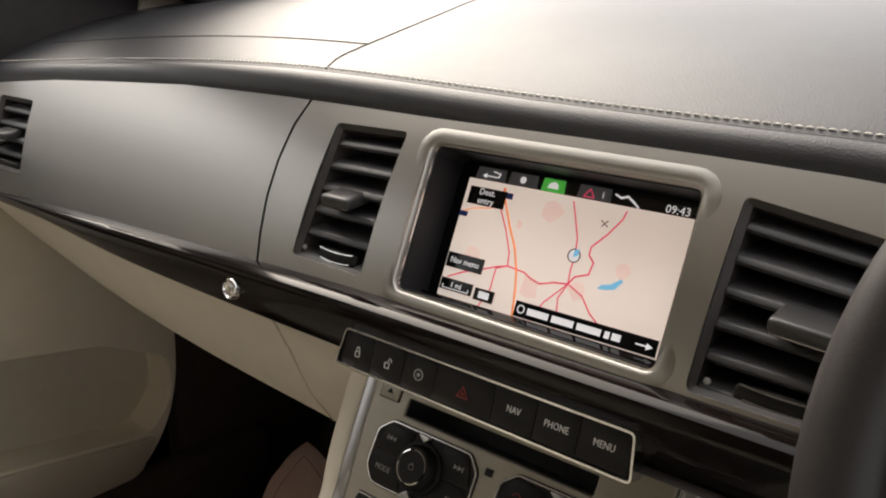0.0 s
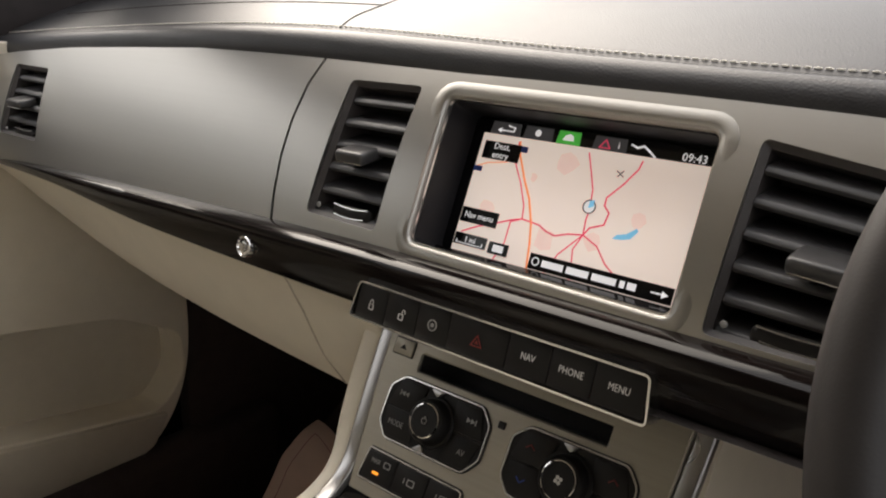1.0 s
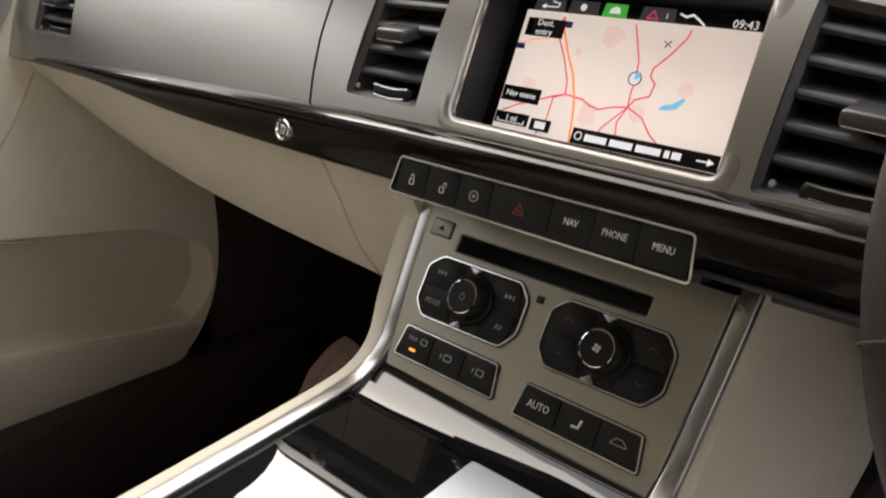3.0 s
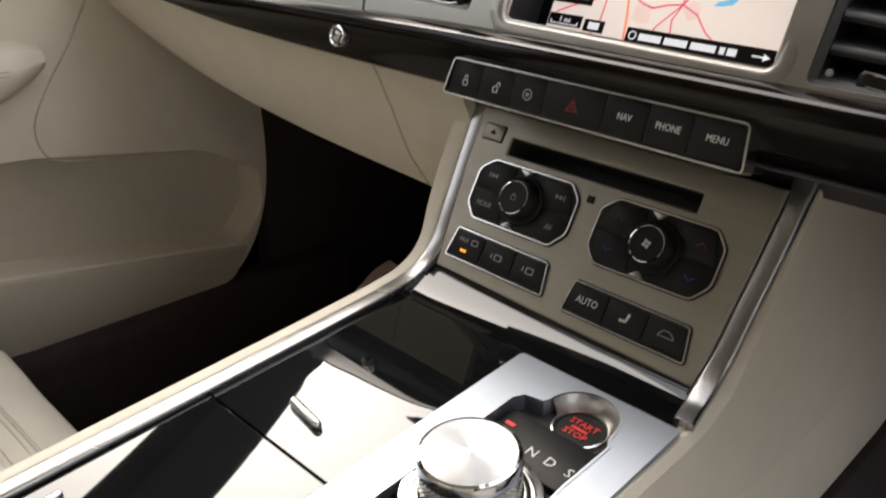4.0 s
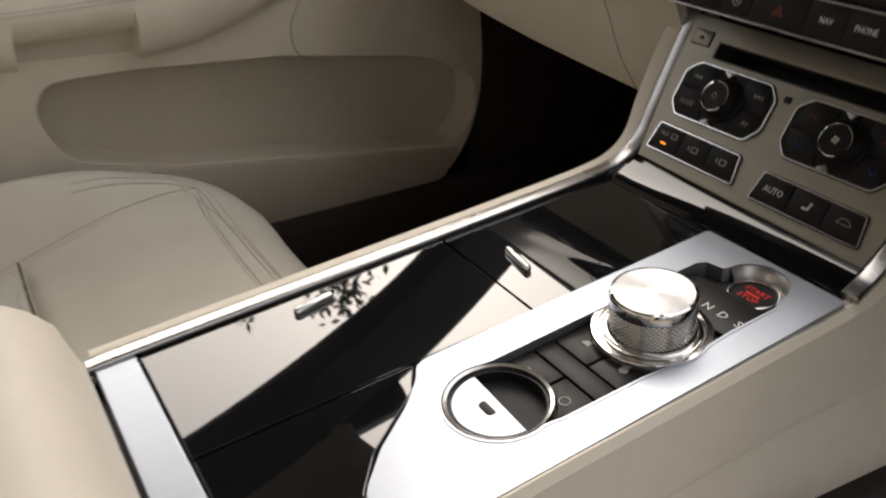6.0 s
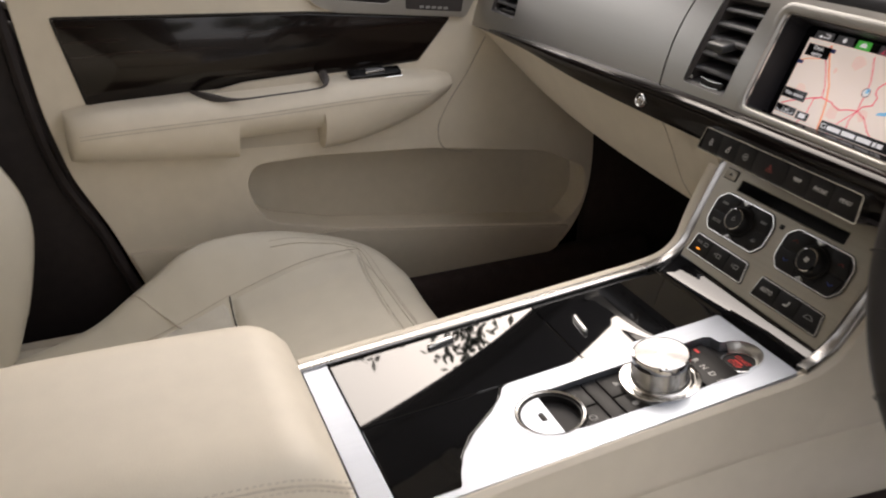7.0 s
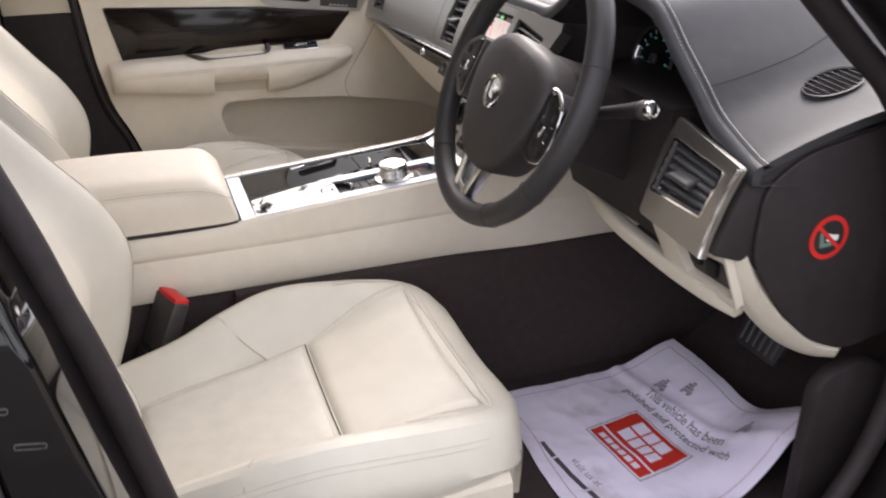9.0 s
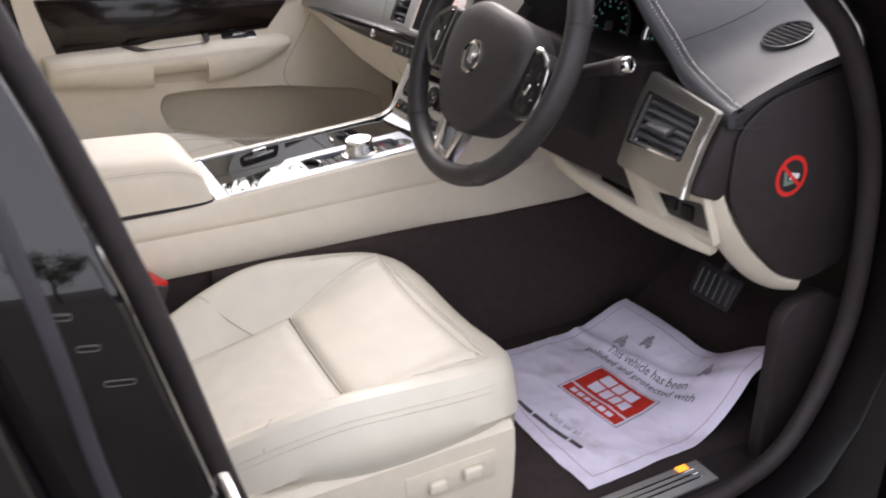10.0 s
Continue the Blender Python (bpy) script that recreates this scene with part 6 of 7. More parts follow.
# armrest
a_top = table([-0.258, -0.2, 0.0, 0.2, 0.29, 0.325], [0.800, 0.806, 0.808, 0.811, 0.806, 0.797])
a_bot = table([-0.258, -0.2, -0.03, 0.105, 0.17, 0.25, 0.30, 0.325], [0.734, 0.730, 0.713, 0.708, 0.715, 0.738, 0.760, 0.776])
a_out = table([-0.258, -0.2, 0.0, 0.108, 0.2, 0.28, 0.325], [0.050, 0.062, 0.060, 0.054, 0.047, 0.036, 0.018])
ys = [-0.258, -0.255, -0.25, -0.24] + [-0.22 + 0.0125 * k for k in range(15)] + [-0.0275, -0.0255] + [-0.015 + 0.0125 * k for k in range(9)] + [0.1025, 0.1045] + [0.115 + 0.0125 * k for k in range(16)] + [0.312, 0.32, 0.325]
rows = []
for y in sorted(ys):
    zt, zb, o = a_top(y), a_bot(y), a_out(y)
    end = min(1.0, (y + 0.258) / 0.02)
    end = math.sqrt(max(0.0, 1 - (1 - end) ** 2))
    o *= 0.55 + 0.45 * end
    if -0.027 < y < 0.104:
        zb = 0.742
    h = zt - zb
    r = min(0.030, o * 0.8, h * 0.45)
    loop = [(-0.004, zb), (o * 0.40, zb - 0.001), (o * 0.62, zb + h * 0.03), (o * 0.82, zb + h * 0.16), (o + 0.002, zb + h * 0.45), (o + 0.001, zt - r), (o - r * 0.12, zt - r * 0.62), (o - r * 0.36, zt - r * 0.26), (o - r * 0.7, zt - r * 0.05), (o - r, zt), (-0.004, zt + 0.004)]
    rows.append([MP @ Vector((y, z, x)) for x, z in loop])
part("armrest", loft(rows, closed=True), CREAM, pdoor, "padded cream leather door armrest", 50)
part("pull_recess", prism(rounded([(-0.035, 0.716), (0.104, 0.710), (0.104, 0.745), (-0.015, 0.745)], 0.004, 3), -0.012, 0.002, MP), CREAM_PLASTIC, pdoor, "recessed door pull")
sm = [MP @ Vector((y, a_top(y) - 0.024, a_out(y) + 0.0012)) for y in [-0.24 + 0.02 * k for k in range(27)]]
part("armrest_seam", tube(sm, 0.0005, 6), CREAM_THREAD, pdoor)
part("armrest_seam", tube([p + Vector((0.0006, 0, -0.005)) for p in sm], 0.0005, 6), CREAM_THREAD, pdoor)
# storage slot and window switch on the armrest
rim = smooth_path([(-0.702, -0.082, 0.8125), (-0.670, -0.058, 0.8095), (-0.656, -0.024, 0.8062), (-0.655, 0.03, 0.8075), (-0.655, 0.086, 0.8095), (-0.662, 0.108, 0.8125), (-0.690, 0.113, 0.823)], 6)
n_ = len(rim) - 1
b = tube(rim, 0.0032, 8, scales=[0.4 + 1.5 * math.exp(-((k / n_ - 0.16) / 0.13) ** 2) + 1.9 * math.exp(-((k / n_ - 0.95) / 0.10) ** 2) for k in range(n_ + 1)])
part("slot_frame", b, BLACK_PLASTIC, pdoor, "black rim of the armrest slot")
b = prism(rounded([(-0.072, 0.8065), (0.106, 0.8065), (0.106, 0.824), (-0.005, 0.8195)], 0.003, 3), 0.006, 0.0165, MP, 0.002)
part("slot_liner", b, CREAM_PLASTIC, pdoor, "cream slot liner")
sw = part("window_switch", box((0, 0, 0), (0.085, 0.010, 0.022), 0.003, 2, MP @ pose(0.195, 0.8135, 0.015, 20, 0, 1)), PIANO, pdoor, "glossy black window switch plate")
part("switch_lever", box((0.0, 0.006, 0.0), (0.032, 0.006, 0.012), 0.002, 2, MP @ pose(0.195, 0.8135, 0.015, 20, 0, 1)), CHROME, sw, "chrome switch lever")
part("switch_rim", box((0.0, -0.002, 0.011), (0.087, 0.003, 0.002), 0.0008, 1, MP @ pose(0.195, 0.8135, 0.015, 20, 0, 1)), CHROME, sw)
# handle surround
hs = rounded([(0.088, 0.952), (0.108, 0.923), (0.14, 0.909), (0.352, 0.887), (0.378, 0.93), (0.375, 0.985), (0.09, 0.985)], [0.01, 0.012, 0.01, 0.006, 0.01, 0.004, 0.004], 4)
hole = rounded([(0.125, 0.930), (0.225, 0.916), (0.238, 0.930), (0.225, 0.96), (0.125, 0.96)], 0.010, 4)
hb = part("handle_surround", plate(hs, [hole], 0.012, MP @ pose(0, 0, 0.008), 0.0025), ALU, pdoor, "satin metal door handle surround", 15)
part("handle_cup", prism(inset(hole, -0.003), 0.0005, 0.0035, MP), SOFT_BLACK, hb)
part("door_handle", box((0.178, 0.937, 0.009), (0.085, 0.012, 0.012), 0.005, 3, MP @ pose(0, 0, 0)), CHROME, hb, "chrome inner door handle")
part("speaker_grille", prism(rounded([(0.252, 0.907), (0.345, 0.896), (0.352, 0.935), (0.252, 0.945)], 0.003, 3), 0.006, 0.0092, MP, 0.001), BLACK_PLASTIC, hb, "dark speaker grille")
for k in range(5):
    part("text_bar", box((0.278 + 0.010 * k, 0.9085 - 0.0012 * k, 0.0094), (0.007, 0.004, 0.0006), m=MP), PRINT_DIM, hb)
path = smooth_path([MP @ Vector((y, z, 0.0006)) for y, z in ((0.391, 0.852), (0.36, 0.798), (0.331, 0.757), (0.312, 0.724), (0.307, 0.703), (0.311, 0.682), (0.325, 0.667), (0.369, 0.657))], 6)
part("panel_seam", tube(path, 0.0012, 6), CREAM_THREAD, pdoor)
tagged(part("door_seal", tube(smooth_path([(-0.712, -0.320, 0.99), (-0.712, -0.310, 0.94), (-0.712, -0.297, 0.80), (-0.712, -0.276, 0.70), (-0.712, -0.240, 0.62), (-0.712, -0.212, 0.536), (-0.712, -0.18, 0.44)], 5), 0.009, 8, up=(1, 0, 0)), SOFT_BLACK), "black rubber door seal", "door seal", kind="structure")
b = prism([(-0.46, 0.30), (-0.17, 0.30), (-0.205, 0.50), (-0.255, 0.68), (-0.30, 0.922), (-0.46, 0.922)], -0.05, -0.012, MP, 0.004)
tagged(part("b_pillar_trim", b, SOFT_BLACK), "black lower trim of the passenger pillar", "pillar trim", kind="structure")
b = prism([(-0.46, 0.922), (-0.305, 0.922), (-0.325, 1.02), (-0.46, 1.02)], -0.045, -0.006, MP, 0.004)
tagged(part("b_pillar_upper", b, CREAM_PLASTIC), "cream upper trim of the passenger pillar", "pillar trim", kind="structure")
b = prism([(-1.3, 0.30), (-0.47, 0.30), (-0.47, 0.96), (-1.3, 0.96)], -0.06, -0.02, MP, 0.004)
tagged(part("wall_left", b, SOFT_BLACK), "dark rear passenger side wall", "car wall", kind="structure")
b = box((-0.705, 0.1, 0.36), (0.06, 1.3, 0.16), 0.02, 3)
tagged(part("sill", b, CARPET), "black passenger door sill", "sill", kind="structure")
b = box((-0.73, 0.86, 0.65), (0.03, 0.5, 0.7), 0.01)
tagged(part("kick_panel", b, CARPET), "black carpeted passenger kick panel", "kick panel", kind="structure")

# ---------------------------------------------------------------- steering wheel
wheel = empty("steering_wheel", "three-spoke black leather steering wheel with satin metal accents", "steering wheel")
R = 0.172
rim_path = [MW @ Vector((R * math.cos(a), R * math.sin(a), 0)) for a in [2 * math.pi * k / 96 for k in range(96)]]
zn = MW.to_3x3() @ Vector((0, 0, 1))
part("rim", sweep(rim_path, [(0.0155 * math.cos(k * math.pi / 8), 0.0172 * math.sin(k * math.pi / 8)) for k in range(16)], up=zn, closed_path=True), WHEEL_LEATHER, wheel, "black leather rim")
for a in (28, 207, 333, 152, 305, 235):
    d = Vector((math.cos(radians(a)), math.sin(radians(a)), 0))
    t = Vector((-d.y, d.x, 0))
    c = d * R
    loop = [MW @ (c + d * 0.01565 * math.cos(k * 0.3927) + Vector((0, 0, 0.01735)) * math.sin(k * 0.3927)) for k in range(16)]
    part("rim_joint", tube(loop, 0.0006, 5, up=MW.to_3x3() @ t, closed_path=True), SEAM, wheel)
hub_pts = rounded([(-0.052, -0.092), (0.0, -0.108), (0.052, -0.092), (0.092, -0.03), (0.099, 0.036), (0.055, 0.070), (-0.055, 0.070), (-0.099, 0.036), (-0.092, -0.03)], 0.03, 5)
rows = []
for z, sc in ((-0.03, 0.96), (0.004, 1.0), (0.014, 0.99), (0.0205, 0.95), (0.025, 0.86), (0.0285, 0.68), (0.0305, 0.4), (0.031, 0.05)):
    rows.append([MW @ Vector((x * sc * (1.10 if x > 0 else 1.0) + 0.002, (y + 0.01) * sc - 0.022, z - 0.008)) for x, y in hub_pts])
hub = part("airbag_cover", loft(rows, closed=True), AIRBAG, wheel, "soft black airbag cover")
part("badge_ring", lathe([(0.0228, 0.0), (0.0228, 0.0035), (0.0205, 0.0045), (0.0178, 0.0035), (0.0172, 0.001)], 40, MW @ pose(0.002, -0.015, 0.0215)), CHROME, hub, "round chrome badge ring")
part("badge_disc", lathe([(0.0178, 0.0012), (0, 0.0016)], 32, MW @ pose(0.002, -0.015, 0.0215)), SATIN_CHROME, hub)
bdg = bmesh.new()
for k in range(7):
    prism(rounded([(-0.009 + 0.001 * k, -0.008 + 0.002 * k), (0.006, -0.010 + 0.0015 * k), (0.010 - 0.001 * k, 0.006), (-0.005, 0.011 - 0.0012 * k)], 0.003, 2), 0.0, 0.002 + 0.0006 * k, MW @ pose(0.002, -0.015, 0.022), bm=bdg)
part("badge_shape", bdg, SATIN_CHROME, hub, "plain relief of the badge")
for s in (-1, 1):
    MWP = MW @ (pose(0.004, 0, 0) if s > 0 else pose(0.001, -0.011, 0))
    pod = [(s * 0.107, 0.034), (s * 0.121, 0.035), (s * 0.143, 0.021), (s * 0.152, -0.010), (s * 0.149, -0.040), (s * 0.127, -0.048), (s * 0.107, -0.043)]
    if s < 0:
        pod = [(-0.102, 0.038), (-0.120, 0.034), (-0.146, 0.016), (-0.1545, -0.006), (-0.150, -0.022), (-0.114, -0.049), (-0.102, -0.049)]
    else:
        pod = pod[::-1]
    pod = rounded(pod, 0.008, 3)
    pd = part("switch_pod", prism(inset(pod, 0.0016), -0.016, 0.011, MWP, 0.002), BUTTON, wheel, "glossy black switch pod")
    part("pod_frame", ring(inset(pod, -0.0022), inset(pod, 0.0016 if s > 0 else 0.0034), -0.014, 0.0128, MWP, drop=0.0016), BUTTON if s > 0 else POD_GREY, pd, "satin frame of the switch pod")
    edge_ = [MWP @ Vector((s * x, y, 0.0115)) for x, y in ((0.112, 0.0365), (0.1235, 0.0365), (0.1445, 0.0225), (0.1535, -0.009), (0.1510, -0.039), (0.130, -0.0495))]
    if s > 0:
        part("pod_edge", tube(smooth_path(edge_, 5), 0.0022, 8, scales=[max(0.35, 1.9 - 1.55 * (k / 15) ** 0.8) for k in range(26)]), SATIN_CHROME, pd, "bright chrome outer edge")
    part("rocker_switch", box((s * 0.126, 0.006, 0.0114), (0.0045, 0.015, 0.003), 0.0018, 3, MWP @ pose(0, 0, 0, 0, 0, -8 * s)), SATIN_CHROME, pd, "satin metal rocker")
    for ax_, ay, wx, wy in ((0.115, 0.020, 0.005, 0.0022), (0.138, 0.010, 0.004, 0.0022), (0.114, -0.008, 0.0045, 0.002), (0.140, -0.014, 0.003, 0.003), (0.117, -0.028, 0.005, 0.0022), (0.137, -0.034, 0.004, 0.0022)):
        bt = part("wheel_button", box((s * ax_, ay, 0.0111), (0.012, 0.010, 0.0008), 0.0003, 2, MWP), BUTTON, pd)
        part("button_icon", box((s * ax_, ay, 0.0117), (wx * 0.8, wy * 0.6, 0.0006), 0.0002, 1, MWP @ pose(0, 0, 0, 0, 0, 6 * s)), SATIN_CHROME, bt)
    b = prism([(s * 0.07, 0.035), (s * 0.07, -0.04), (s * 0.165, -0.042), (s * 0.165, 0.012)][::-s], -0.018, -0.004, MW, 0.003)
    part("side_spoke", b, BLACK_PLASTIC, wheel)
    leg = prism(rounded([(s * 0.037, -0.090), (s * 0.021, -0.096), (s * 0.0095, -0.154), (s * 0.021, -0.163)][::-s], 0.002, 2), -0.012, 0.005, MW, 0.002)
    part("lower_spoke", leg, SATIN_CHROME, wheel, "satin metal lower spoke")
part("spoke_foot", prism(rounded([(-0.021, -0.165), (0.021, -0.165), (0.016, -0.146), (-0.016, -0.146)], 0.003, 2), -0.011, 0.0044, MW, 0.002), SATIN_CHROME, wheel, "satin metal spoke foot")
part("spoke_web", prism([(-0.030, -0.09), (-0.013, -0.156), (0.013, -0.156), (0.030, -0.09)], -0.014, -0.006, MW), PIANO, wheel, "glossy black web of the lower spoke")

column = empty("steering_column", "black steering column shroud with two stalks", "steering column")
sh = rounded([(-0.058, -0.055), (0.058, -0.055), (0.062, 0.02), (0.045, 0.05), (-0.045, 0.05), (-0.062, 0.02)], 0.015, 4)
rows = [[MW @ Vector((x * k, y * k, z)) for x, y in sh] for z, k in ((-0.035, 0.85), (-0.04, 1.0), (-0.13, 1.05), (-0.20, 1.1))]
part("shroud", loft(rows, closed=True), SOFT_BLACK, column)
for s, end in ((1, (0.570, 0.379, 0.955)), (-1, (0.228, 0.366, 0.962))):
    st_ = MW @ Vector((s * 0.05, 0.0, -0.065))
    e = Vector(end)
    d = (e - st_).normalized()
    path = [st_ + (e - st_) * t for t in (0, 0.3, 0.55, 0.75, 0.88, 0.97)]
    stalk = part("stalk", tube(path, 0.010, 16, scales=[0.8, 0.75, 0.85, 1.0, 1.14, 1.14]), SOFT_BLACK, column, "black stalk with a bright tip")
    q = d.to_track_quat("Z", "Y").to_matrix().to_4x4()
    part("stalk_tip", lathe([(0.0112, -0.004), (0.0116, 0.0), (0.0112, 0.0026), (0.0096, 0.0042), (0.0078, 0.0046), (0.0070, 0.0038), (0, 0.0044)], 28, Matrix.Translation(e) @ q), CHROME, stalk, "chrome stalk tip")
    part("stalk_collar", lathe([(0.0116, -0.016), (0.0126, -0.013), (0.0126, -0.007), (0.0114, -0.005)], 28, Matrix.Translation(e) @ q), BLACK_PLASTIC, stalk, "ribbed black collar")
    pad = prism(rounded([(s * 0.10, -0.04), (s * 0.125, -0.05), (s * 0.14, 0.01), (s * 0.13, 0.045), (s * 0.10, 0.04)][::s], 0.008, 3), -0.045, -0.038, MW, 0.002)
    part("shift_paddle", pad, SOFT_BLACK, column)

# ---------------------------------------------------------------- driver's footwell
def paper_z(x, y):
    def sm(t):
        t = max(0.0, min(1.0, t))
        return t * t * (3 - 2 * t)
    far = sm((y - 0.60) / 0.15)
    z = 0.300 + 0.045 * far + 0.085 * sm((x - 0.42) / 0.17) * sm((y - 0.55) / 0.17)
    z += 0.006 * math.exp(-((y - 0.64 - 0.15 * (x - 0.35)) / 0.012) ** 2)
    z += 0.0035 * noise.noise((x * 14, y * 14, 0.3)) + 0.0012 * noise.noise((x * 34, y * 34, 1.3))
    z += 0.0013 * (1 - abs(noise.noise((x * 11 + 3, y * 9, 4.1)))) ** 9 + 0.0007 * (1 - abs(noise.noise((x * 21, y * 25 + 7, 2.2)))) ** 8
    return z


PX0, PX1, PY0, PY1 = 0.185, 0.598, 0.342, 0.745


def paper_xy(u, v):
    """u across, v down the sheet, 0 to 1."""
    return PX0 + (PX1 - PX0) * u + 0.010 * (v - 0.5) * (u - 0.5), PY1 - (PY1 - PY0) * v + 0.004 * math.sin(u * 7)


rows = []
for i in range(111):
    row = []
    for j in range(111):
        x, y = paper_xy(j / 110, i / 110)
        row.append((x, y, paper_z(x, y)))
    rows.append(row)
mat_paper = part("paper_floor_mat", sheet(rows, (0, 0, -0.0006)), PAPER)
tagged(mat_paper, "creased white printed paper floor mat on black carpet", "paper mat")


def on_paper(ob, lift, turn=8):
    """Lays a flat mesh, given in u and v, onto the sheet."""
    ca, sa = math.cos(radians(turn)), math.sin(radians(turn))
    for v in ob.data.vertices:
        du, dv_ = v.co.x - 0.55, v.co.y - 0.5
        x, y = paper_xy(0.55 + du * ca - dv_ * sa, 1 - (0.5 + du * sa + dv_ * ca))
        v.co = Vector((x, y, paper_z(x, y) + lift + v.co.z))
    ob.data.update()
    return ob


def paper_patch(name, u0, v0, u1, v1, mat, lift=0.0004, n=10, turn=8):
    b = bmesh.new()
    g = [[b.verts.new((u0 + (u1 - u0) * j / n, 1 - (v0 + (v1 - v0) * i / n), 0)) for j in range(n + 1)] for i in range(n + 1)]
    for i in range(n):
        for j in range(n):
            b.faces.new((g[i][j], g[i + 1][j], g[i + 1][j + 1], g[i][j + 1]))
    return on_paper(part(name, b, mat, mat_paper), lift, turn)


for tx, v in (("This vehicle has been", 0.265), ("polished and protected with", 0.325)):
    on_paper(words(tx, 0.058, pose(0.52, 1 - v, 0), PAPER_INK, mat_paper), 0.0009)
on_paper(words("visit us at", 0.050, pose(0.58, 1 - 0.835, 0), PAPER_GREY, mat_paper), 0.0009)
for k, (a, c) in enumerate(((0.33, 0.43), (0.44, 0.66), (0.675, 0.74))):
    paper_patch("text_bar", a, 0.885, c, 0.908, PAPER_INK, 0.0008, 20)
paper_patch("logo_frame", 0.345, 0.385, 0.725, 0.675, PAPER_GREY, 0.0005, 40)
paper_patch("logo_border", 0.352, 0.391, 0.718, 0.669, PAPER, 0.0008, 40)
paper_patch("logo_block", 0.362, 0.398, 0.708, 0.585, PAPER_RED, 0.0011, 36)
paper_patch("logo_block", 0.362, 0.597, 0.708, 0.662, PAPER_RED, 0.0011, 36)
for k, (a, c, v0, v1) in enumerate(((0.43, 0.50, 0.42, 0.485), (0.51, 0.565, 0.42, 0.485), (0.575, 0.64, 0.42, 0.485), (0.43, 0.495, 0.497, 0.562), (0.505, 0.555, 0.497, 0.562), (0.565, 0.605, 0.497, 0.562), (0.615, 0.66, 0.497, 0.562))):
    paper_patch("logo_bar", a, v0, c, v1, PAPER, 0.0014, 9)
for k in range(6):
    paper_patch("logo_bar", 0.40 + 0.045 * k, 0.615, 0.435 + 0.045 * k, 0.645, PAPER, 0.0014, 6)
for u0, v0, u1, v1 in ((0.05, 0.055, 0.95, 0.0575), (0.05, 0.94, 0.95, 0.9425), (0.05, 0.055, 0.0525, 0.944), (0.9475, 0.055, 0.95, 0.944)):
    paper_patch("border_line", u0, v0, u1, v1, PAPER_BORDER, 0.0006, 40, 0)
for u, v in ((0.28, 0.155), (0.40, 0.10), (0.80, 0.16)):
    for du, dv_, w_, h_ in ((0.0, 0.0, 0.052, 0.016), (0.004, 0.018, 0.062, 0.014), (-0.004, -0.016, 0.036, 0.014), (0.002, -0.03, 0.02, 0.012), (-0.02, 0.03, 0.018, 0.012), (0.022, 0.031, 0.02, 0.012)):
        paper_patch("crest_shape", u + du - w_ / 2, v + 0.02 + dv_, u + du + w_ / 2, v + 0.02 + dv_ + h_, PAPER_GREY, 0.0007, 6)

def mirrored(x, y):
    return -x, y, paper_z(x, y) + 0.012 * max(0.0, (y - 0.6) / 0.145)


rows = [[mirrored(*paper_xy(j / 60, i / 60)) for j in range(61)] for i in range(61)]
mat_two = tagged(part("paper_floor_mat", sheet(rows, (0, 0, -0.0006)), PAPER_WARM_DIM), "creased paper mat in the passenger footwell, coloured as in dim warm light", "paper mat")
for a_, c_ in (((0.05, 0.055), (0.95, 0.055)), ((0.95, 0.055), (0.95, 0.944)), ((0.95, 0.944), (0.05, 0.944)), ((0.05, 0.944), (0.05, 0.055))):
    path = [Vector(mirrored(*paper_xy(a_[0] + (c_[0] - a_[0]) * k / 40, a_[1] + (c_[1] - a_[1]) * k / 40))) + Vector((0, 0, 0.0004)) for k in range(41)]
    part("border_line", tube(path, 0.0006, 4), PAPER_BORDER, mat_two)

pedal = empty("brake_pedal", "dark metal pedal with rubber studs in the footwell", "pedal")
mpd = plane_frame((0.412, 0.765, 0.468), (0, 0.45, 1))
part("pedal_plate", prism(rounded([(-0.052, -0.032), (0.050, -0.032), (0.056, 0.034), (-0.056, 0.034)], 0.008, 3), 0, 0.008, mpd, 0.002), GREY_RUBBER, pedal)
for k in range(6):
    part("stud", box((-0.040 + 0.016 * k, 0, 0.009), (0.0055, 0.046, 0.004), 0.001, 1, mpd), TAB_GREY, pedal, "worn grey stud")
part("pedal_arm", tube([(0.412, 0.775, 0.49), (0.412, 0.84, 0.57), (0.412, 0.90, 0.72)], 0.009, 8), BLACK_PLASTIC, pedal)
tagged(part("tunnel_side", box((0.125, 0.5, 0.42), (0.03, 1.2, 0.32), 0.01), CARPET), "black carpeted tunnel side", "carpet", kind="structure")
tagged(part("kick_panel", prism(rounded([(0.60, 0.28), (0.60, 0.575), (0.62, 0.60), (0.68, 0.61), (0.73, 0.58), (1.0, 0.62), (1.0, 0.28)], 0.02, 4), -0.03, -0.004, Matrix(((0, 0, 1, 0.70), (1, 0, 0, 0), (0, 1, 0, 0), (0, 0, 0, 1)), ) , 0.006), SOFT_BLACK), "black kick panel beside the pedals", "kick panel", kind="structure")

# ---------------------------------------------------------------- driver's door opening
MO = Matrix(((0, 0, 1, 0.745), (1, 0, 0, 0), (0, 1, 0, 0), (0, 0, 0, 1)))
opening = [(0.36, 1.19), (0.50, 1.075), (0.575, 1.01), (0.635, 0.92), (0.672, 0.83), (0.690, 0.73), (0.696, 0.62), (0.686, 0.54), (0.655, 0.45), (0.60, 0.372), (0.52, 0.338), (0.40, 0.326), (-0.06, 0.326), (-0.16, 0.36), (-0.2, 0.45)]
front = opening[:12] + [(0.40, 0.20), (1.35, 0.20), (1.35, 0.97), (1.02, 1.0), (0.72, 1.17), (0.42, 1.31), (0.30, 1.345), (0.22, 1.32)]
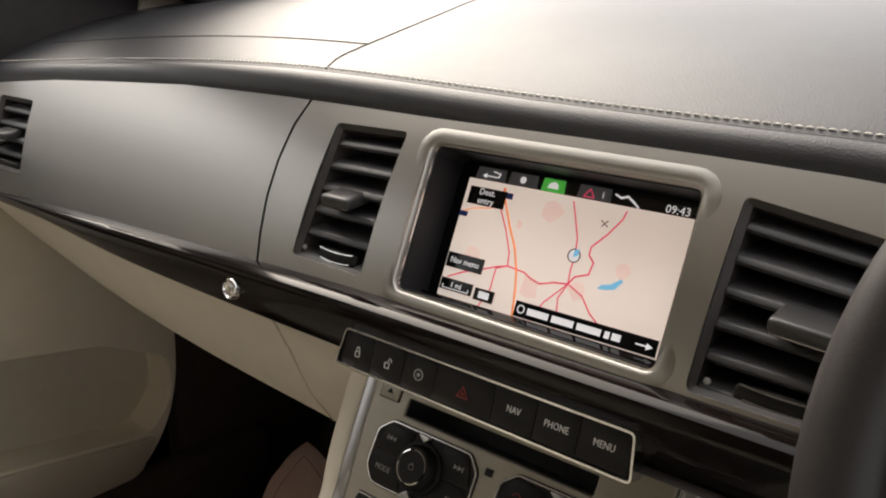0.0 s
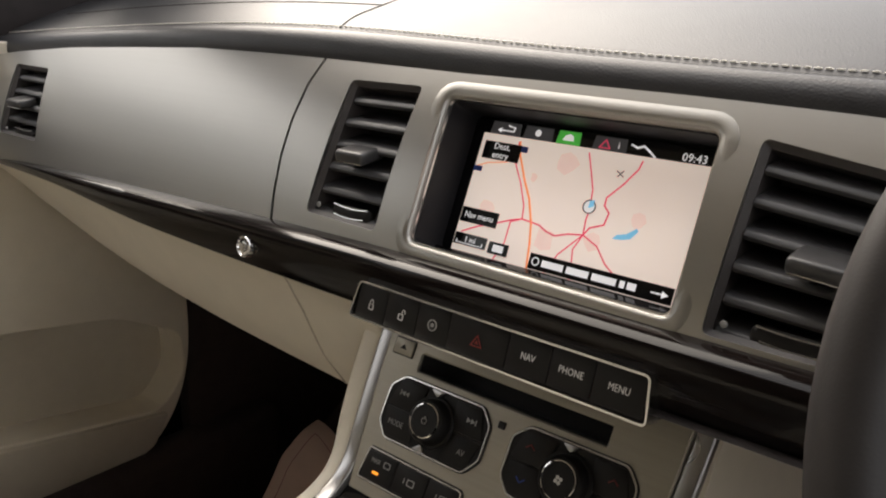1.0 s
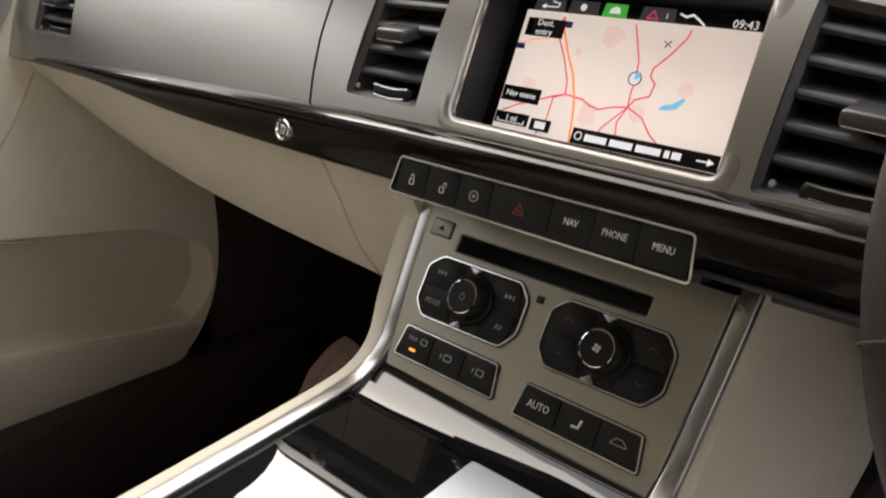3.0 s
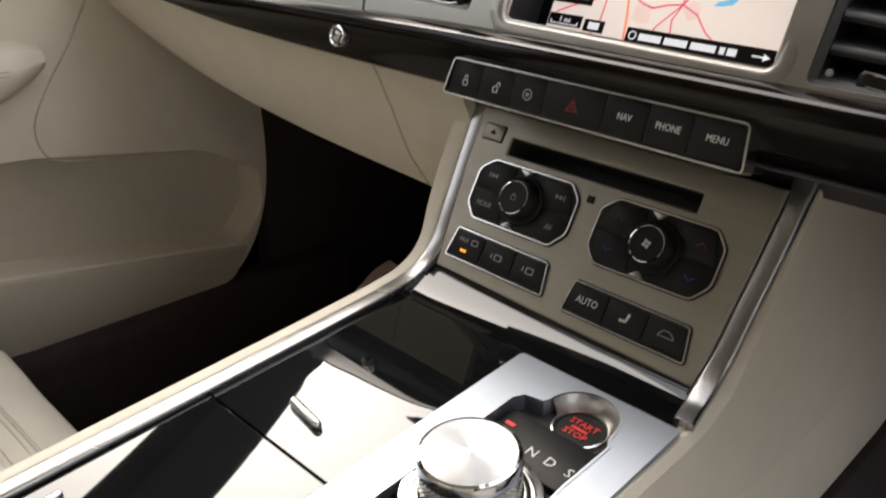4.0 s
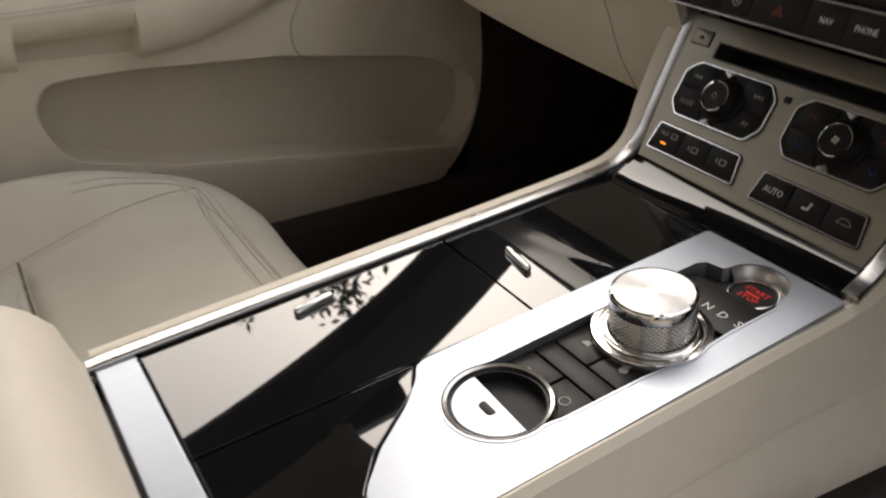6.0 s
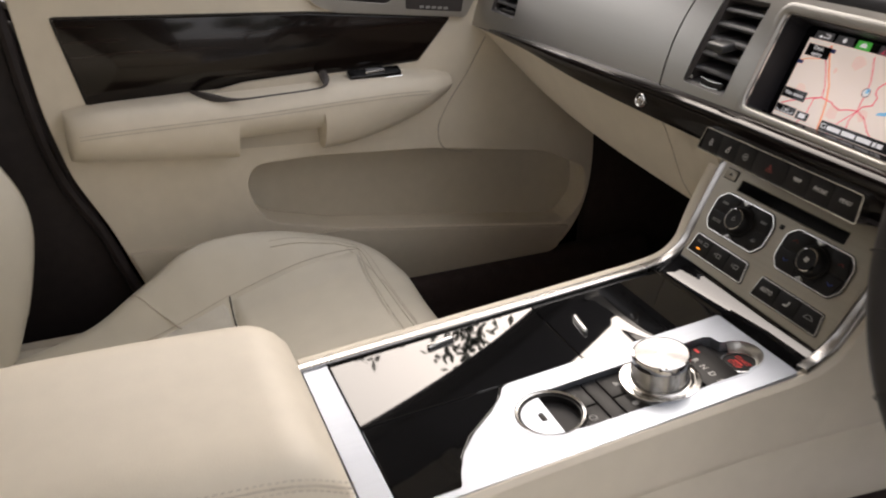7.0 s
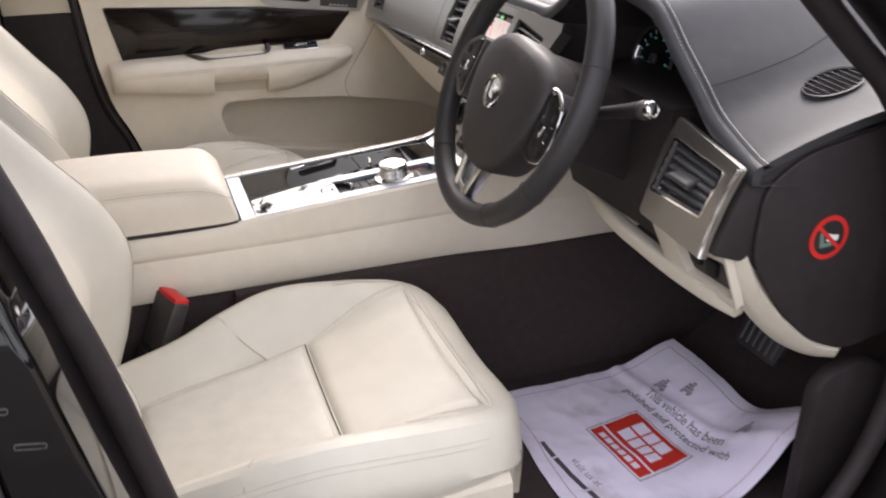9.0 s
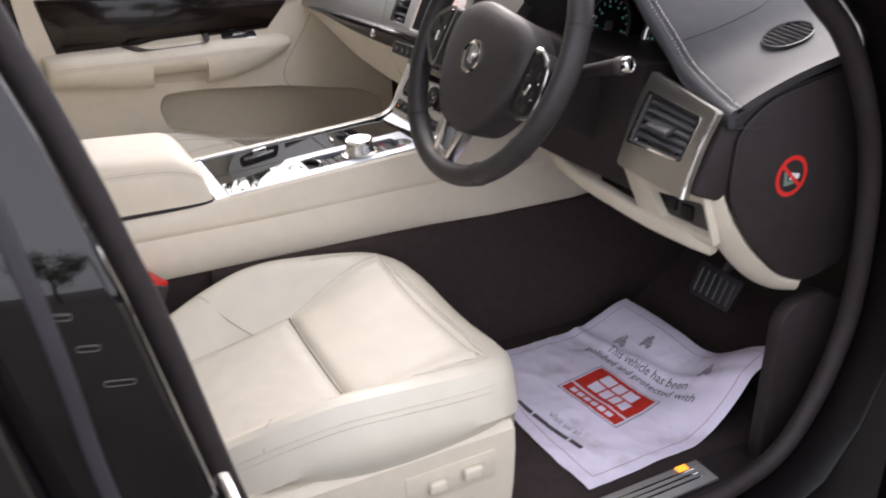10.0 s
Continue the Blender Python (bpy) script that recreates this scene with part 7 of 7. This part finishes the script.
tagged(part("front_frame", prism(front, 0.0, 0.07, MO, 0.006), JAMB_PAINT), "black painted front frame of the driver's door opening", "door frame", kind="structure")
tagged(part("sill_outer", box((0.785, 0.02, 0.262), (0.09, 0.78, 0.124), 0.015, 3), PAINT), "black painted outer sill", "sill", kind="structure")
tagged(part("sill_inner", box((0.69, 0.0, 0.30), (0.09, 1.30, 0.05), 0.01, 3), SOFT_BLACK), "black inner sill beside the carpet", "sill", kind="structure")
seal_pts = [(0.33, 1.20), (0.49, 1.062), (0.563, 1.0), (0.622, 0.912), (0.658, 0.825), (0.676, 0.73), (0.682, 0.62), (0.672, 0.545), (0.642, 0.46), (0.588, 0.384), (0.51, 0.352), (0.40, 0.342), (0.0, 0.342), (-0.11, 0.352), (-0.178, 0.42), (-0.203, 0.55), (-0.2225, 0.63), (-0.237, 0.70), (-0.257, 0.80), (-0.271, 0.86), (-0.284, 0.908), (-0.297, 0.96), (-0.318, 1.03), (-0.350, 1.13), (-0.385, 1.25)]
path = smooth_path([(0.742, y, z) for y, z in seal_pts], 5)
tagged(part("door_seal", tube(path, 0.0145, 12, up=(1, 0, 0)), SOFT_BLACK), "thick black rubber seal round the door opening", "door seal", kind="structure")
plate_ob = part("sill_plate", box((0.678, 0.30, 0.330), (0.05, 0.42, 0.006), 0.0015, 2), SILL_METAL)
tagged(plate_ob, "brushed metal sill tread plate with raised lines", "sill plate")
for k in range(3):
    part("tread_line", box((0.668 + 0.010 * k, 0.39, 0.3336), (0.0035, 0.20, 0.0014), 0.0005, 1), CHROME, plate_ob)
# no lamp here: glowing box imitates a courtesy lamp mirrored in the metal
part("sill_lamp", box((0.660, 0.475, 0.3338), (0.012, 0.02, 0.002), 0.0006, 1), AMBER_GLOW, plate_ob, "glowing amber patch in place of a lamp's reflection")

# B-pillar and closed rear door on the driver's side
pillar = [(-0.212, 0.55), (-0.242, 0.687), (-0.289, 0.904), (-0.325, 1.03), (-0.360, 1.13), (-0.43, 1.34), (-0.52, 1.34), (-0.46, 1.1), (-0.43, 0.9), (-0.40, 0.30), (-0.17, 0.30), (-0.185, 0.42)]
b = prism(pillar[::-1], -0.06, 0.095, MO, 0.008, 3)
for zc_ in [0.82 + 0.03 * k for k in range(12)]:
    bmesh.ops.bisect_plane(b, geom=list(b.verts) + list(b.edges) + list(b.faces), plane_co=(0, 0, zc_), plane_no=(0, 0, 1))
for v in b.verts:
    if v.co.x > 0.80:
        u = max(0.0, v.co.z - 0.82)
        v.co.x += 0.02 - (u * u / 0.24 * 0.5 if u < 0.12 else u - 0.09) * 0.34
bp = part("b_pillar", b, PAINT)
tagged(bp, "black painted pillar behind the driver's door", "pillar", kind="structure")
for y_, z_, k_ in ((-0.335, 0.912, 0.6), (-0.322, 0.885, 0.65), (-0.306, 0.853, 0.9)):
    mj = plane_frame((0.8585 - 0.06 * max(0.0, z_ - 0.85), y_, z_), (0.06, 0.25, 1), (0, 1, -0.18))
    part("jamb_slot", ring(rect(-0.012 * k_, -0.0026, 0.012 * k_, 0.0026, 0.0024), rect(-0.0112 * k_, -0.0018, 0.0112 * k_, 0.0018, 0.0016), -0.002, 0.0012, mj), DARK_CHROME, bp, "bright edged slot in the pillar")
strk = empty("door_striker", "chrome door striker bolted to the pillar", "striker")
ms_ = plane_frame((0.845, -0.244, 0.690), (0, 0.2, 1), (1, 0, 0))
part("striker_plate", box((0, 0, 0), (0.05, 0.06, 0.012), 0.003, 2, ms_), SATIN_CHROME, strk)
part("striker_loop", tube(smooth_path([ms_ @ Vector(p) for p in ((-0.018, 0.012, 0.0), (-0.018, 0.012, 0.03), (0.0, 0.012, 0.038), (0.018, 0.012, 0.03), (0.018, 0.012, 0.0))], 5), 0.005, 10), CHROME, strk)
for k in range(2):
    part("bolt", lathe([(0.007, 0.004), (0.007, 0.010), (0.005, 0.012), (0, 0.012)], 6, ms_ @ pose(-0.012 + 0.024 * k, -0.016, 0.002)), CHROME, strk)
path = smooth_path([(0.866, -0.310, 0.58), (0.867, -0.320, 0.70), (0.868, -0.333, 0.80), (0.868, -0.344, 0.91), (0.858, -0.364, 1.03), (0.835, -0.392, 1.16)], 6)
tagged(part("edge_strip", sweep(path, rounded([(-0.0065, -0.004), (0.0065, -0.004), (0.0065, 0.004), (-0.0065, 0.004)], 0.003, 3), up=(1, 0, 0)), GREY_RUBBER), "grey rubber strip along the pillar's edge", "weather strip", kind="structure")
rdoor = empty("door_2", "closed black rear door of the car", "car door", kind="structure")
rows = []
for z, xo in ((0.30, 0.885), (0.42, 0.915), (0.6, 0.928), (0.75, 0.926), (0.86, 0.915), (0.95, 0.892)):
    yf = -0.315 - max(0, (z - 0.5)) * 0.17
    rows.append([(xo - 0.07, yf + 0.002, z), (xo - 0.02, yf + 0.001, z), (xo - 0.006, yf - 0.004, z), (xo, yf - 0.014, z), (xo + 0.003, yf - 0.3, z), (xo, -1.3, z), (xo - 0.07, -1.3, z)])
part("door_skin", loft(rows, closed=True), PAINT, rdoor, "glossy black door skin")
rows = []
for z, xo in ((0.955, 0.885), (1.1, 0.83), (1.25, 0.76), (1.34, 0.70)):
    yf = -0.392 - (z - 0.95) * 0.26
    rows.append([(xo - 0.03, yf, z), (xo - 0.004, yf, z), (xo, yf - 0.006, z), (xo, yf - 0.10, z), (xo - 0.004, yf - 0.106, z), (xo - 0.03, yf - 0.106, z)])
part("window_frame", loft(rows, closed=True), PAINT, rdoor, "glossy black window frame")
rows = []
for z, xo in ((0.955, 0.872), (1.1, 0.817), (1.25, 0.747), (1.33, 0.692)):
    yf = -0.49 - (z - 0.95) * 0.26
    rows.append([(xo - 0.004, yf, z), (xo, yf, z), (xo, -1.2, z), (xo - 0.004, -1.2, z)])
part("window_pane", loft(rows, closed=True), SCREEN_DARK, rdoor, "dark tinted window pane")

# open driver's door
MDO = Matrix.Translation((0.86, 0.60, 0)) @ pose(0, 0, 0, 0, 0, -12)
ddoor = empty("door_3", "opened driver's door with cream inner panel", "car door", kind="structure")
b = box((0.48, 0.055, 0.62), (0.96, 0.05, 0.66), 0.02, 3, MDO)
part("door_skin", b, PAINT, ddoor)
b = box((0.50, 0.018, 0.62), (0.86, 0.03, 0.56), 0.012, 3, MDO)
part("door_panel", b, CREAM, ddoor, "cream leather inner panel")

# ---------------------------------------------------------------- trees round the car


def tree(x, y, h, seed, spread=1.0, leaf=0.07, low=0.25, clump=1.0, leaves=240):
    rnd = random.Random(seed)
    t = empty("tree", "leafy green broadleaf tree beyond the car", "tree", "trees round the car")
    t.location = (x, y, 0)
    tops, bm2 = [], bmesh.new()
    trunk = [Vector((0.05 * math.sin(k), 0.05 * math.cos(k * 1.7), h * max(0.55, low + 0.1) * k / 6)) for k in range(7)]
    tube(trunk, h * 0.025, 8, up=(0, 1, 0), bm=bm2, scales=[1.3, 1.05, 0.95, 0.85, 0.75, 0.65, 0.5])
    for k in range(11):
        a = k * 2.4 + rnd.random()
        z0 = h * rnd.uniform(low, max(0.55, low + 0.12))
        ln = h * rnd.uniform(0.22, 0.38) * clump
        e = Vector((math.cos(a) * ln * spread, math.sin(a) * ln * spread, z0 + ln * rnd.uniform(0.4, 1.1)))
        mid = Vector((math.cos(a) * ln * 0.45, math.sin(a) * ln * 0.45, z0 + ln * 0.3))
        tube(smooth_path([(0, 0, z0), mid, e], 4), h * 0.009, 5, up=(0.1, 0.2, 1), bm=bm2, scales=[1, 0.95, 0.9, 0.8, 0.7, 0.6, 0.5, 0.4, 0.3])
        tops += [e, (e + mid) / 2, e + Vector((rnd.uniform(-0.5, 0.5), rnd.uniform(-0.5, 0.5), rnd.uniform(0, 0.6)))]
    part("trunk", bm2, BARK, t)
    verts, faces = [], []
    for c in tops:
        rad = h * rnd.uniform(0.09, 0.17) * clump
        for k in range(leaves):
            d = Vector((rnd.gauss(0, 1), rnd.gauss(0, 1), rnd.gauss(0, 0.8))).normalized() * rad * rnd.uniform(0.2, 1.05)
            p = c + d
            u = Vector((rnd.gauss(0, 1), rnd.gauss(0, 1), rnd.gauss(0, 1))).normalized()
            w = u.cross(Vector((rnd.gauss(0, 1), rnd.gauss(0, 1), rnd.gauss(0, 1)))).normalized()
            s = leaf * rnd.uniform(0.7, 1.3)
            n = len(verts)
            verts += [p - u * s, p + w * s * 0.5, p + u * s, p - w * s * 0.5]
            faces.append((n, n + 1, n + 2, n + 3))
    me = bpy.data.meshes.new("crown")
    me.from_pydata([tuple(v) for v in verts], [], faces)
    me.materials.append(LEAF)
    cr = new("crown", me)
    cr.parent = t
    tagged(cr, kind="stuff")


tree(-17.2, 5.2, 12.5, 40, 1.2, 0.13, 0.70, 0.48, 75)
tree(3.5, 15.0, 5.0, 41)
for x_, y_, h_, s_ in ((15.0, -3.2, 4.6, 46), (17.0, 1.6, 5.6, 47), (14.0, 6.0, 4.4, 48), (18.0, -8.5, 5.2, 49)):
    tree(x_, y_, h_, s_, 1.2)
for x_, y_, h_, s_ in ((-9.0, 1.5, 4.2, 42), (-8.5, -1.8, 4.4, 43), (-8.0, -4.6, 4.6, 44), (-9.5, -8.0, 4.6, 45)):
    tree(x_, y_, h_, s_, 1.2)
